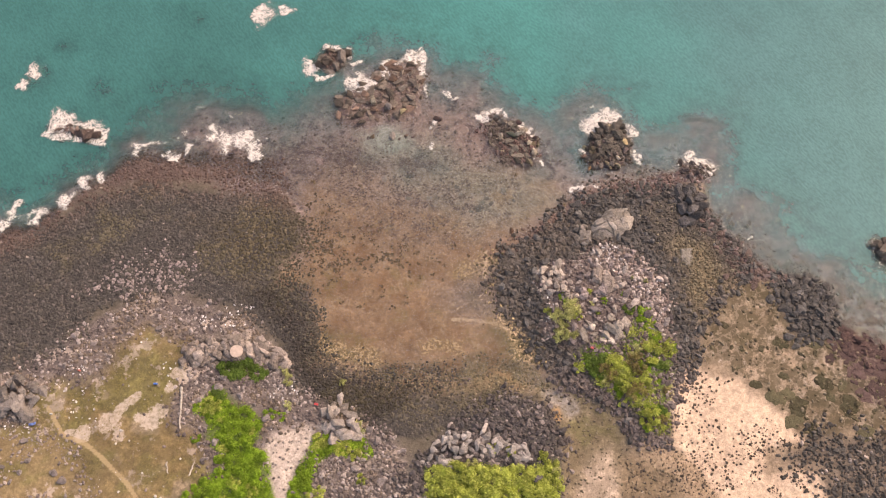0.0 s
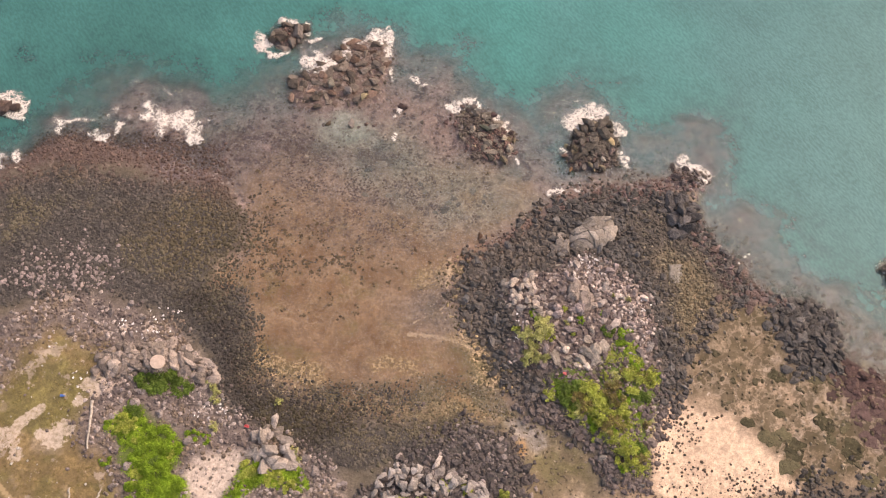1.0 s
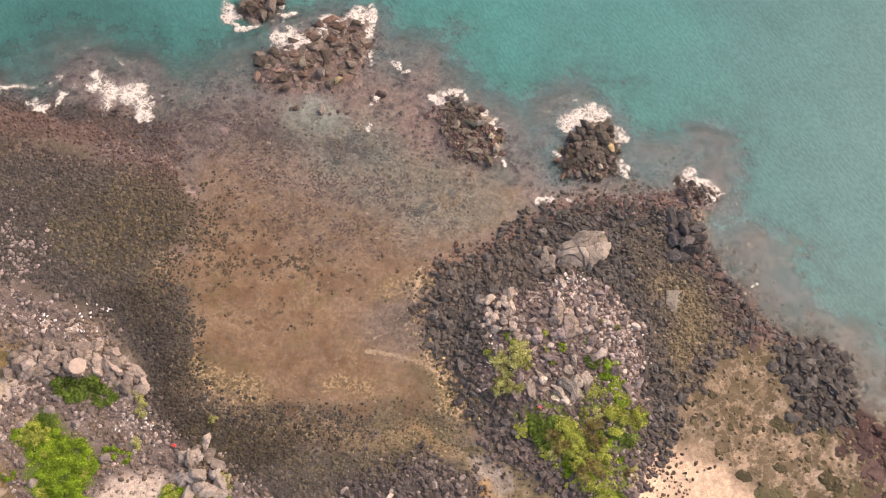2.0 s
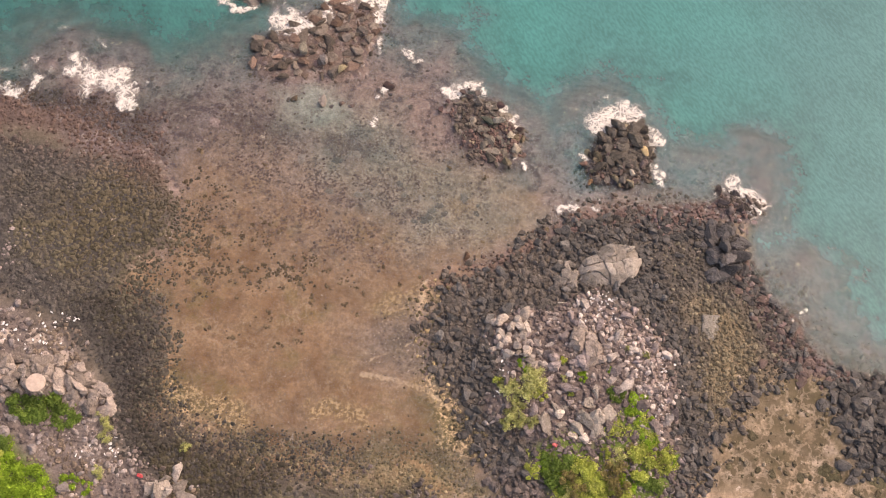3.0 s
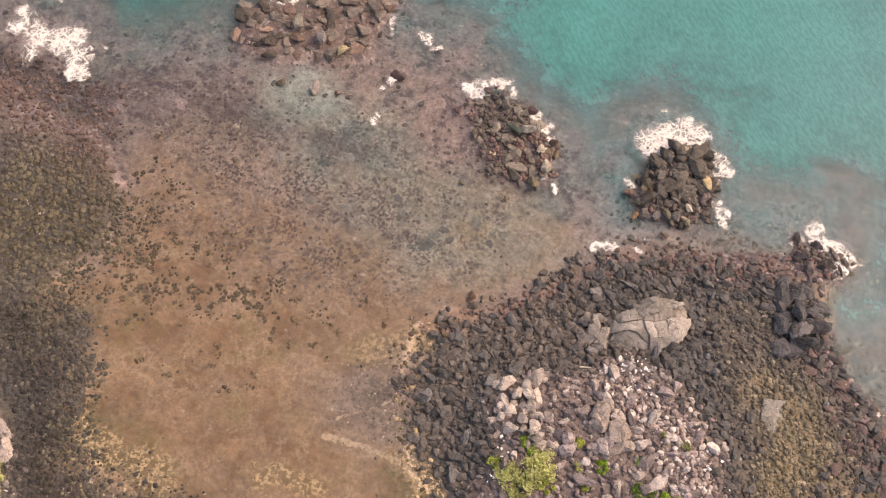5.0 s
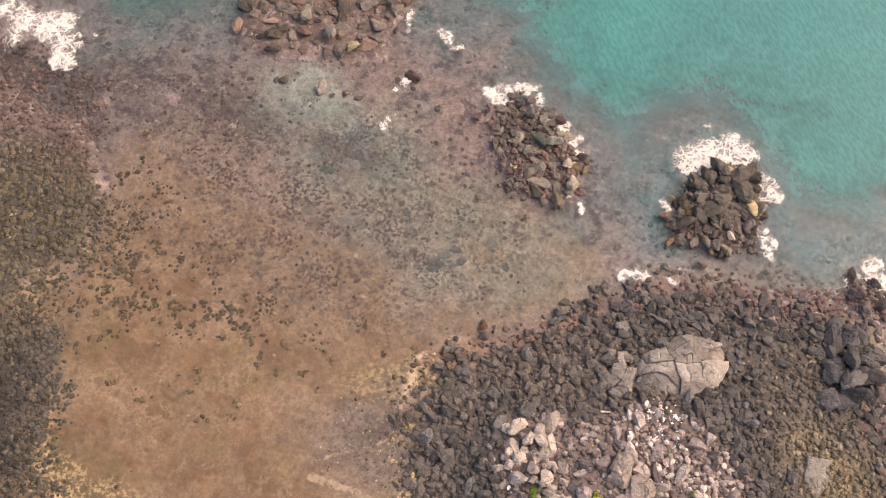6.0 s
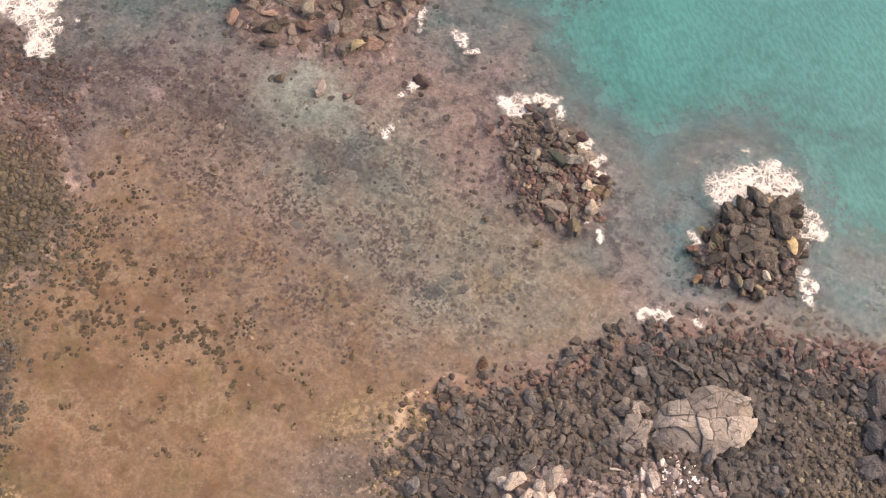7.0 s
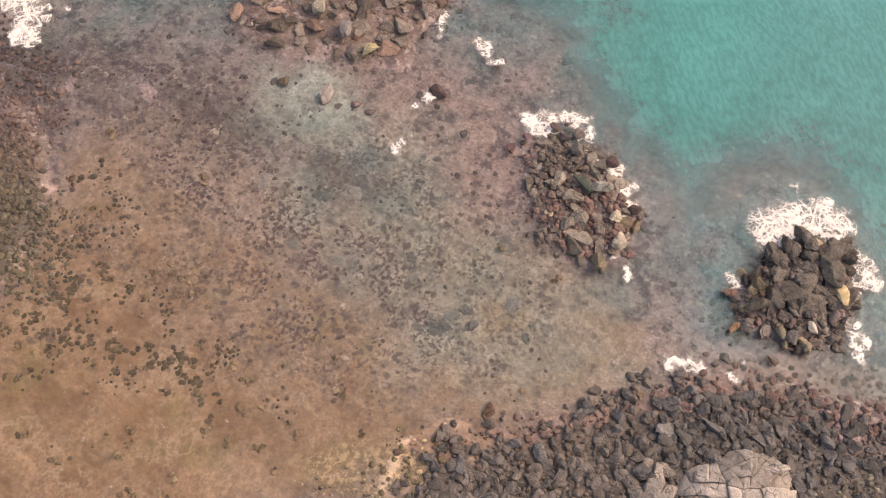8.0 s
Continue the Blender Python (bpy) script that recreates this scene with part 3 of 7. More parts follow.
SOIL_WEST = [
    (-51.2, 24), (-39.9, 26), (-34.9, 23.7), (-32.6, 18.7), (-31.4, 12.5), (-48, 11.8)]
WEST_BROWN = [
    (-27, 48.9), (-17.7, 52.3), (-15.2, 51.1), (-14.3, 48.7), (-13.5, 45.9), (-20.7, 40.8)]
EAST_COAST = [
    (28.4, 54.1), (30.6, 53.4), (34.4, 51.6), (37.9, 49), (40.9, 46.6), (38, 45), (34.4, 45.7), (31.9, 47.3), (29.7, 50.3)]
COAST_SOUTH = [
    (37.7, 47.9), (42.4, 47.2), (46.8, 43.6), (51.2, 40.5), (50.2, 30.4), (45.7, 30.4), (42.6, 34.3), (41.1, 38.2), (42, 42.5), (40.2,
    45.2)]
GREY_FAN = [
    (-1.5, 42.7), (1.7, 43.8), (5.5, 46), (7.5, 39.3), (3, 38.4), (-0.2, 39.4)]
RED_FRINGE = [
    (5.4, 46.7), (7.5, 49.1), (10.5, 50.9), (13, 53), (14.2, 54.1), (16.8, 56), (22.9, 59.4), (23.3, 58.1), (19.4, 56), (15.9, 54.6),
    (13.5, 52.1), (10.9, 50.1), (7.9, 48.2), (6.5, 46.4)]
REEFS = [
    (-48.6, 66.4, 1.98), (-45.5, 70.8, 1.32), (-40.7, 66.5, 1.72), (-34.1, 66.5, 1.72), (3.4, 69.4, 1.58), (5.8, 67.0, 1.32), (34.0,
    52.4, 1.58), (-22.1, 77.4, 1.06), (-44.0, 60.1, 2.24), (-7.2, 78.7, 1.58), (-30.9, 76.4, 1.98)]
BARE = [
    (-28.2, 26.4, 1.3), (-27.3, 27.4, 1.1), (-29.4, 26.6, 0.6), (-32.3, 25.9, 1.2), (-31.2, 24.7, 0.8), (-34.6, 24.7, 0.9), (-36.0, 24.8, 0.5), (-25.9, 31.2, 1.0),
    (-25.1, 31.8, 0.8), (-26.8, 29.9, 0.6), (-22.1, 37.2, 0.7), (-23.0, 35.2, 0.8), (-24.1, 37.0, 0.5), (-2.1, 19.5, 2.0)]
WEED_WEST = [
    (-15.0, 46.8, 0.53, 8), (-14.3, 46.5, 0.32, 5), (-14.1, 45.4, 0.26, 3), (-12.8, 46.1, 0.48, 8), (-12.1, 46.2, 0.32, 8), (-12.1, 46.7, 0.37, 9), (-12.0, 47.3, 0.26, 6),
    (-11.4, 48.2, 0.37, 9), (-10.9, 47.9, 0.26, 4), (-11.3, 46.7, 0.21, 4), (-12.9, 45.0, 0.37, 7), (-13.0, 44.4, 0.32, 6), (-12.0, 44.5, 0.32, 6), (-11.2, 45.1, 0.42, 9),
    (-10.3, 45.0, 0.42, 10), (-11.0, 44.5, 0.42, 9), (-11.5, 43.9, 0.26, 5), (-10.7, 46.1, 0.32, 4), (-11.7, 45.8, 0.21, 3), (-13.7, 43.7, 0.37, 5), (-14.8, 46.0, 0.37, 5)]
WEED_ROW = [
    (-9.1, 45.5, 0.32, 5), (-8.6, 45.2, 0.37, 8), (-8.8, 44.8, 0.21, 4), (-7.6, 45.9, 0.32, 6), (-7.1, 45.5, 0.37, 8), (-6.6, 45.6, 0.26, 7), (-6.3, 46.2, 0.26, 6),
    (-5.9, 46.1, 0.26, 6), (-5.4, 46.2, 0.21, 4), (-5.5, 47.0, 0.21, 3), (-5.7, 45.6, 0.21, 4), (-5.4, 45.3, 0.26, 4), (-4.8, 45.5, 0.21, 5), (-4.6, 45.0, 0.21, 5),
    (-4.2, 44.7, 0.16, 3), (-3.9, 45.2, 0.26, 3), (-7.6, 44.7, 0.21, 4), (-8.3, 44.4, 0.21, 4), (-7.6, 44.2, 0.21, 2), (-5.8, 44.4, 0.16, 2), (-9.7, 44.2, 0.21, 3),
    (-11.7, 42.8, 0.16, 3), (-12.3, 42.3, 0.37, 4), (-3.4, 44.1, 0.32, 5)]
WEED_DOTS = [
    (-9.3, 49.0, 0.24, 4), (-9.8, 48.0, 0.18, 3), (-8.6, 49.6, 0.16, 2), (-7.8, 49.5, 0.32, 4), (-8.8, 47.8, 0.16, 2), (-7.0, 49.0, 0.16, 3), (-7.6, 48.4, 0.16, 1),
    (-8.7, 47.1, 0.11, 1), (-5.6, 48.3, 0.16, 2), (-3.8, 46.7, 0.21, 3), (-2.9, 46.4, 0.26, 5), (-2.4, 45.1, 0.21, 3), (-1.7, 45.8, 0.26, 4), (-0.5, 45.5, 0.18, 3),
    (0.3, 45.2, 0.16, 2), (-1.1, 44.0, 0.26, 4), (-2.2, 43.6, 0.16, 2), (-3.3, 42.7, 0.11, 1), (-3.5, 43.8, 0.21, 3), (-12.8, 43.5, 0.21, 3), (-8.8, 42.9, 0.21, 2),
    (-7.3, 44.9, 0.11, 1), (-7.1, 41.8, 0.16, 1)]
WEED_SOUTH = [
    (-8.5, 40.0, 0.26, 7), (-10.3, 40.3, 0.16, 2), (-6.1, 41.7, 0.26, 4), (-6.2, 41.2, 0.21, 4), (-6.3, 42.3, 0.21, 3), (-3.7, 41.2, 0.26, 5), (-3.8, 40.6, 0.26, 5),
    (-5.1, 40.0, 0.21, 3), (-0.0, 43.4, 0.13, 2), (2.9, 46.3, 0.24, 4), (1.2, 47.6, 0.21, 3), (5.8, 47.4, 0.21, 4), (6.5, 47.8, 0.21, 3), (-1.1, 49.4, 0.18, 3),
    (0.2, 48.9, 0.11, 1), (8.4, 51.2, 0.11, 1), (4.8, 57.1, 0.16, 2), (7.8, 56.8, 0.21, 3), (13.3, 53.2, 0.21, 3), (-14.7, 54.6, 0.32, 3), (-9.5, 54.3, 0.26, 3),
    (-15.1, 51.7, 0.32, 5), (-13.3, 50.6, 0.53, 10), (-14.6, 50.0, 0.32, 6)]
DROWNED_WEED = [
    (1.7, 54.0, 0.24), (3.0, 54.0, 0.24), (4.6, 53.6, 0.32), (4.1, 53.1, 0.34), (2.9, 51.9, 0.24), (3.8, 52.3, 0.45), (5.1, 53.0, 0.29), (6.4, 54.7, 0.40),
    (7.6, 53.5, 0.24), (7.6, 54.2, 0.18), (-1.8, 53.3, 0.32), (1.2, 54.9, 0.29), (6.0, 51.6, 0.24), (4.0, 54.2, 0.16), (-6.9, 55.5, 0.40), (-2.9, 56.7, 0.53),
    (-4.1, 56.0, 0.37), (0.2, 57.1, 0.34), (-4.1, 53.1, 0.32)]
OLIVE_MATS = [
    (34.4, 31.8, 0.95), (35.8, 32.2, 0.75), (36.7, 30.9, 1.10), (36.0, 29.5, 0.90), (35.6, 37.8, 0.75), (39.2, 37.9, 0.70), (32.5, 33.1, 0.60), (39.6, 33.7, 0.90),
    (41.9, 31.4, 1.10), (43.2, 28.6, 0.90), (37.8, 28.6, 0.60), (40.0, 32.3, 0.60), (35.5, 34.2, 0.50), (41.5, 33.6, 0.60)]
RED_MATS = [
    (43.0, 40.1, 0.90), (42.2, 38.8, 0.90), (43.9, 37.9, 1.00), (42.6, 36.9, 0.80), (45.5, 37.7, 1.20), (45.6, 35.6, 1.30), (43.2, 35.1, 0.90), (45.0, 33.2, 1.10),
    (41.3, 37.6, 0.60), (47.6, 36.8, 1.30), (40.6, 36.4, 0.60), (43.6, 32.6, 0.80), (48.0, 34.2, 1.20)]
WEED_EDGE = [
    (-16.0, 50.6), (-14.3, 52.7), (-12.3, 52.7), (-10.5, 51.2), (-10.5, 49.0), (-12.8, 47.7), (-14.9, 47.8)]
FIELD_FRINGE = [
    (4.7, 46.4), (5.1, 43), (6.0, 40), (7.8, 37.2), (10.2, 34.0), (11.4, 34.8), (9.2, 38.2), (7.5, 41), (6.6, 44), (6.4, 46.6)]
GULLY_ROCKS = [
    (-11.1, 23.2), (-9.2, 23.9), (-6.5, 24.3), (-4.4, 26.4), (-3.4, 24.4), (-2.6, 20.0), (-10.9, 18.6), (-11.7, 21.3)]
LEDGE_WEST = [
    (13.9, 49.0), (14.5, 49.8), (14.8, 50.7), (15.6, 50.7), (15.9, 49.7), (16.1, 48.2), (15.4, 48.0), (14.3, 48.3)]
PALE_BED = [
    (-10.5, 61.2), (-9.5, 61.9), (-8.9, 61.4), (-7.3, 62.6), (-5.9, 62.5), (-5.8, 61.5), (-3.7, 60.5), (-4.5, 59.0), (-6.4, 58.7), (-8.4, 58.5),
    (-9.2, 59.6)]
LITTER = [
    (-37.7, 32.0, 1.06, 5), (-35.8, 31.2, 0.53, 3), (-37.5, 29.6, 1.19, 6), (-41.5, 25.3, 0.92, 5), (-40.2, 24.8, 0.79, 4), (-22.3,
    37.4, 0.66, 4), (-23.9, 36.7, 0.66, 4), (-21.3, 38.8, 0.66, 2), (-19.8, 38.8, 0.40, 2), (-35.9, 27.4, 0.92, 4), (-33.1, 25.8,
    0.53, 2), (-27.3, 31.9, 0.66, 3), (-21.1, 37.2, 0.79, 4), (-15.5, 29.8, 0.92, 5), (-14.1, 30.2, 0.53, 3), (-31.0, 29.7, 0.20, 1),
    (-30.6, 34.2, 0.20, 1)]
LITTER_EAST = [
    (18.4, 47.9, 0.44, 6), (17.7, 47.1, 0.53, 5), (17.2, 47.4, 0.36, 3), (19.0, 46.3, 0.62, 6), (19.9, 45.2, 0.71, 5), (21.7, 41.6,
    0.36, 4), (22.6, 43.2, 0.40, 4), (22.9, 39.5, 0.40, 4), (22.9, 44.1, 0.53, 4), (11.6, 40.5, 0.36, 3), (11.1, 41.9, 0.36, 3),
    (18.8, 44.5, 0.44, 4), (20.3, 48.8, 0.27, 2), (11.4, 39.1, 0.27, 3)]
BUSH_WEST = [
    (-21.6, 32.2, 0.92), (-19.9, 32.3, 1.19), (-18.4, 32.1, 0.92), (-21.8, 29.5, 0.79), (-21.0, 27.8, 1.45), (-19.2, 27.3, 1.45),
    (-20.1, 25.5, 1.58), (-18.2, 25.6, 1.32), (-22.0, 26.9, 0.92), (-23.6, 28.0, 0.66), (-19.1, 23.9, 1.58), (-17.3, 23.4, 0.92),
    (-20.2, 22.1, 1.32), (-17.9, 21.7, 1.45), (-19.9, 19.9, 1.58), (-22.1, 19.8, 1.45), (-17.7, 19.5, 1.45), (-23.0, 18.7, 1.19),
    (-16.4, 20.1, 0.79), (-20.7, 17.7, 1.65), (-17.9, 17.3, 1.65), (-15.3, 27.5, 0.59), (-16.4, 27.7, 0.79), (-23.4, 24.8, 0.66)]
BUSH_STRIP = [
    (-11.3, 24.5, 0.46), (-11.5, 23.4, 0.60), (-12.2, 22.2, 0.60), (-12.6, 20.8, 0.66), (-13.2, 19.6, 0.66), (-13.5, 18.3, 0.66), (-9.3, 24.3, 0.60), (-7.9, 24.1, 0.60),
    (-11.2, 19.4, 0.80), (-10.6, 20.2, 0.50), (-6.9, 21.6, 0.50)]
BUSH_SOUTH = [
    (0.6, 22.0, 1.06), (2.0, 22.4, 1.19), (3.6, 22.2, 1.19), (5.3, 22.0, 1.19), (7.0, 22.3, 1.19), (8.6, 22.1, 1.19), (10.3, 22.5,
    1.06), (11.4, 23.4, 0.79), (10.8, 24.5, 0.59), (1.5, 20.4, 1.32), (3.7, 20.2, 1.32), (5.9, 20.4, 1.32), (8.1, 20.5, 1.32), (10.3,
    20.6, 1.32), (11.7, 21.4, 0.92), (5.8, 25.1, 0.53), (7.5, 24.9, 0.46), (2.7, 18.3, 1.65), (5.4, 18.4, 1.65), (8.7, 18.6, 1.65)]
BUSH_EAST = [
    (19.5, 40.5, 0.59), (20.7, 40.0, 0.66), (21.8, 39.1, 0.66), (22.1, 37.8, 0.59), (21.6, 40.3, 0.40), (15.5, 35.0, 0.66), (16.7,
    34.8, 0.92), (18.1, 34.5, 0.79), (17.2, 33.3, 0.92), (16.3, 33.5, 0.79), (19.0, 33.6, 0.92), (20.5, 34.6, 0.92), (22.0, 35.6,
    0.92), (23.5, 36.3, 0.66), (22.5, 34.4, 0.79), (20.7, 32.8, 0.92), (19.2, 32.2, 0.92), (20.3, 31.3, 0.86), (18.9, 30.6, 0.53),
    (21.7, 29.0, 0.86), (22.6, 29.6, 0.59), (21.1, 28.4, 0.59), (14.6, 34.0, 0.53)]
TUFTS = [
    (15.6, 42.2, 0.27), (17.2, 41.2, 0.36), (21.5, 43.8, 0.31), (11.2, 40.1, 0.40), (12.8, 41.5, 0.53), (15.7, 40.8, 0.27), (14.3,
    39.5, 0.44), (19.1, 42.1, 0.22), (20.1, 44.0, 0.22), (16.4, 40.1, 0.31)]
BUSH_PALE = [
    (12.8, 38.9, 0.99), (13.2, 39.9, 0.92), (12.3, 37.8, 0.79), (13.9, 40.7, 0.59), (12.6, 37.2, 0.59), (-7.2, 26.9, 0.59), (13.5,
    37.7, 0.59), (11.4, 39.7, 0.33), (-9.6, 31.3, 0.33), (-14.8, 28.7, 0.40), (-15.4, 31.3, 0.53), (-15.8, 32.2, 0.40)]
FOAM = [(-22.8, 77.3, 1.45), (-20.2, 77.5, 0.86), (-48.7, 67.2, 1.06), (-49.7, 65.6, 0.79), (-44.1, 60.5, 1.72), (-40.8, 60.1, 1.06), (-45.5, 59.5, 0.92), (-17.0, 70.2, 1.12), (-15.8, 68.9, 0.66), (-35.2, 57.6, 0.92), (-30.7, 57.1, 0.99), (-28.9, 58.0, 0.59), (-27.1, 59.9, 0.99), (-25.2, 59.3, 1.32), (-22.8, 59.6, 1.45), (-21.1, 57.9, 0.66), (-44.4, 48.5, 0.86), (-42.0, 50.4, 0.99), (-40.0, 53.0, 0.79), (-38.3, 53.8, 0.66), (-47.2, 49.8, 0.66), (-48.0, 47.4, 0.79), (-11.2, 70.3, 0.66), (-11.1, 68.2, 1.06), (-9.5, 67.9, 1.06), (-7.8, 70.0, 0.92), (-5.4, 71.6, 1.06), (-3.7, 72.2, 0.59), (32.8, 49.6, 0.16), (-1.9, 62.1, 0.4), (-1.8, 59.7, 0.4), (46.7, 49.2, 0.34)]
FOAM += [(-23.4, 58.6, 0.8), (-22.5, 58.6, 0.95), (-21.5, 58.1, 0.85), (-21.7, 57.2, 0.45), (-20.7, 57.3, 0.4), (-20.2, 59.8, 0.22), (-20.9, 58.9, 0.3), (-25.3, 59.3, 0.6), (4.5, 64.4, 0.80), (5.6, 64.8, 0.72), (6.6, 64.2, 0.45), (9.1, 62.1, 0.6), (10.1, 61.5, 0.5), (9.9, 60.6, 0.35), (10.6, 58.5, 0.3), (9.5, 59.0, 0.38), (16.4, 64.0, 1.45), (18.0, 65.0, 1.19), (19.4, 65.5, 0.77), (20.6, 63.5, 0.43), (20.8, 62.5, 0.47), (15.4, 59.9, 0.55), (27.8, 60.0, 0.8), (28.7, 58.8, 0.75), (29.7, 57.8, 0.6), (-1.0, 66.8, 0.43), (-0.2, 66.2, 0.26), (-1.6, 63.0, 0.38), (14.0, 54.7, 0.54), (14.7, 55.2, 0.66), (15.4, 55.6, 0.42), (16.9, 55.7, 0.3), (21.2, 59.7, 0.45), (21.4, 60.6, 0.4), (21.8, 59.1, 0.55), (22.0, 60.0, 0.4)]


# ---- the lie of the land ----
def height(x, y):
    """Ground height over the sea's level."""
    shelf = inside(SHELF, x, y) + (fbm(x, y, 5.0, 11, 6) - 0.5) * 7.0
    land = inside(LAND, x, y) + (fbm(x, y, 3.0, 5) - 0.5) * 1.6
    h = np.where(shelf < 0, np.maximum(-0.40 + shelf * 0.42, -6.0), -0.40 + np.minimum(shelf, 6.0) * 0.05)
    h = h + (fbm(x, y, 2.6, 21) - 0.5) * 0.34 * step(-14, 0, shelf)
    pool = zone(POOL, x, y, 1.2, 0.8)
    h = h * (1 - pool) + pool * (-0.06 + (fbm(x, y, 4.0, 31) - 0.5) * 0.06)
    grey = zone(POOL_GREY, x, y, 2.0, 1.6, 9)
    h = h - grey * 0.12 - zone(EAST_SHELF, x, y, 2.0, 2.0) * 0.48 - zone(EAST_COAST, x, y, 1.5, 1.5) * 0.25
    h = np.maximum(h, h + (-0.02 - h) * zone(PINK_SHELF, x, y, 0.7, 1.2) * 0.8)
    rise = 0.35 * step(-1.5, 3.5, land) + np.clip(land, 0, 12) * 0.035
    h = h + (0.10 + rise) * step(-2.0, 1.0, land)
    core = zone(EAST_CORE, x, y, 2.0, 0.6)
    h = h + core * 0.7 + zone(SOUTH_ROCKS, x, y, 2.0, 0.6) * 0.5
    h = h - zone(CHANNEL, x, y, 1.5, 0.6) * 0.35
    for rx, ry, rr in REEFS:
        bump = step(1.5, 0.3, np.hypot(x - rx, y - ry) / rr + (fbm(x, y, 2.4, 44, 5) - 0.5) * 2.6)
        h = np.maximum(h, h * (1 - bump) - 1.7 * bump)
    for islet in ISLETS:
        mound = step(-0.9, 0.8, inside(islet, x, y) + (fbm(x, y, 1.5, 45) - 0.5) * 1.2)
        h = h * (1 - mound) + np.maximum(h, 0.12) * mound + 0.1 * mound
    return h + (fbm(x, y, 0.9, 41, 3) - 0.5) * 0.10


ISLETS = [ISLET_A, ISLET_B, ISLET_C, ISLET_D, ISLET_E, ISLET_F, ISLET_G]


def lay(tone, colour, weight):
    w = np.asarray(weight)[..., None]
    return tone * (1 - w) + np.array(colour) * w


def ground_tone(x, y):
    """Base colours of sand, weed, gravel and turf over the plan."""
    x, y = np.asarray(x, float), np.asarray(y, float)
    tone = np.zeros((*x.shape, 3)) + np.array((0.270, 0.200, 0.178))
    tone = lay(tone, (0.31, 0.218, 0.188), step(0.45, 0.62, fbm(x, y, 6.0, 55)))
    edge = inside(SHELF, x, y) + (fbm(x, y, 5.0, 12, 5) - 0.5) * 6.0
    tone = lay(tone, (0.215, 0.182, 0.188), step(7, 0, edge) * 0.8)
    tone = lay(tone, (0.238, 0.205, 0.230), zone(EAST_SHELF, x, y, 2.0, 2.0) * 0.9)
    tone = lay(tone, (0.235, 0.170, 0.160), zone(PINK_SHELF, x, y, 0.7, 1.2) * 0.8)
    tone = lay(tone, (0.150, 0.124, 0.136), step(23, 32, x + (fbm(x, y, 6.0, 56) - 0.5) * 8) * 0.8)
    land = inside(LAND, x, y) + (fbm(x, y, 3.0, 5) - 0.5) * 1.6
    tone = lay(tone, (0.135, 0.108, 0.078), step(-0.8, 0.8, land))
    tone = lay(tone, (0.30, 0.215, 0.145), step(-0.8, 0.8, land) * step(20, 25, x + (fbm(x, y, 8.0, 51) - 0.5) * 6))
    inland = step(9, 4, y + (fbm(x, y, 6.0, 53) - 0.5) * 8)
    tone = lay(tone, (0.23, 0.165, 0.08), inland * 0.8)
    tone = lay(tone, (0.14, 0.135, 0.045), inland * step(0.42, 0.58, fbm(x, y, 7.0, 52)) * 0.8)
    tone = lay(tone, (0.170, 0.132, 0.114), zone(RUBBLE_WEST, x, y, 1.0, 1.2))
    tone = lay(tone, (0.112, 0.078, 0.066), zone(RED_BAND, x, y, 1.0))
    pool = zone(POOL, x, y, 1.5, 1.8)
    tone = lay(tone, (0.330, 0.226, 0.160), pool)
    tone = lay(tone, (0.345, 0.214, 0.128), zone(POOL_ORANGE, x, y, 2.5, 2.5) * 0.75)
    tone = lay(tone, (0.365, 0.312, 0.250), zone(POOL_GREY, x, y, 2.5, 2.5) * 0.8)
    tone = lay(tone, (0.315, 0.240, 0.195), zone(GREY_FAN, x, y, 2.0, 1.6) * 0.7)
    tone = lay(tone, (0.185, 0.140, 0.130), zone(POOL_GRAVEL, x, y, 2.0, 1.6) * 0.7)
    tone = lay(tone, (0.35, 0.225, 0.125), pool * step(0.60, 0.74, fbm(x, y, 3.0, 77)) * 0.5)
    tone = lay(tone, (0.16, 0.125, 0.06), zone(POOL, x, y, 1, 1) * step(3.5, 0.5, np.abs(inside(POOL, x, y))) * step(0.42, 0.6, fbm(x, y, 3.0, 78)) * step(46, 38, y))
    tone = lay(tone, (0.205, 0.160, 0.155), zone(PURPLE_REEF, x, y, 2.0, 2.5) * 0.75)
    tone = lay(tone, (0.36, 0.375, 0.325), zone(PALE_BED, x, y, 1.2, 1.6) * 0.75)
    tone = lay(tone, (0.315, 0.235, 0.195), zone(PINK_BAND, x, y, 1.5, 2.5) * 0.8)
    tone = lay(tone, (0.140, 0.112, 0.062), zone(SOUTH_OLIVE, x, y, 1.2, 1.0) * 0.9)
    tone = lay(tone, (0.075, 0.064, 0.056), zone(WEST_FIELD, x, y, 0.8, 1.2))
    tone = lay(tone, (0.060, 0.050, 0.043), zone(DARK_BAND, x, y, 1.0, 1.2))
    tone = lay(tone, (0.105, 0.088, 0.074), zone(EAST_FIELD, x, y, 0.8, 1.0))
    tone = lay(tone, (0.080, 0.070, 0.062), zone(SOUTH_ROCKS, x, y, 0.8, 1.0))
    tone = lay(tone, (0.150, 0.103, 0.090), np.maximum(zone(RED_EAST, x, y, 0.8), zone(RED_EAST_EDGE, x, y, 0.8)))
    tone = lay(tone, (0.205, 0.135, 0.112), zone(RED_FRINGE, x, y, 0.9, 0.8))
    tone = lay(tone, (0.175, 0.132, 0.112), zone(EAST_CORE, x, y, 0.8, 1.0))
    tone = lay(tone, (0.33, 0.25, 0.20), zone(BLEACHED, x, y, 0.6, 1.2) * 0.7)
    tone = lay(tone, (0.235, 0.172, 0.105), zone(EAST_YELLOW, x, y, 2.0, 2.4))
    olive = zone(OLIVE_FLAT, x, y, 0.8, 1.4)
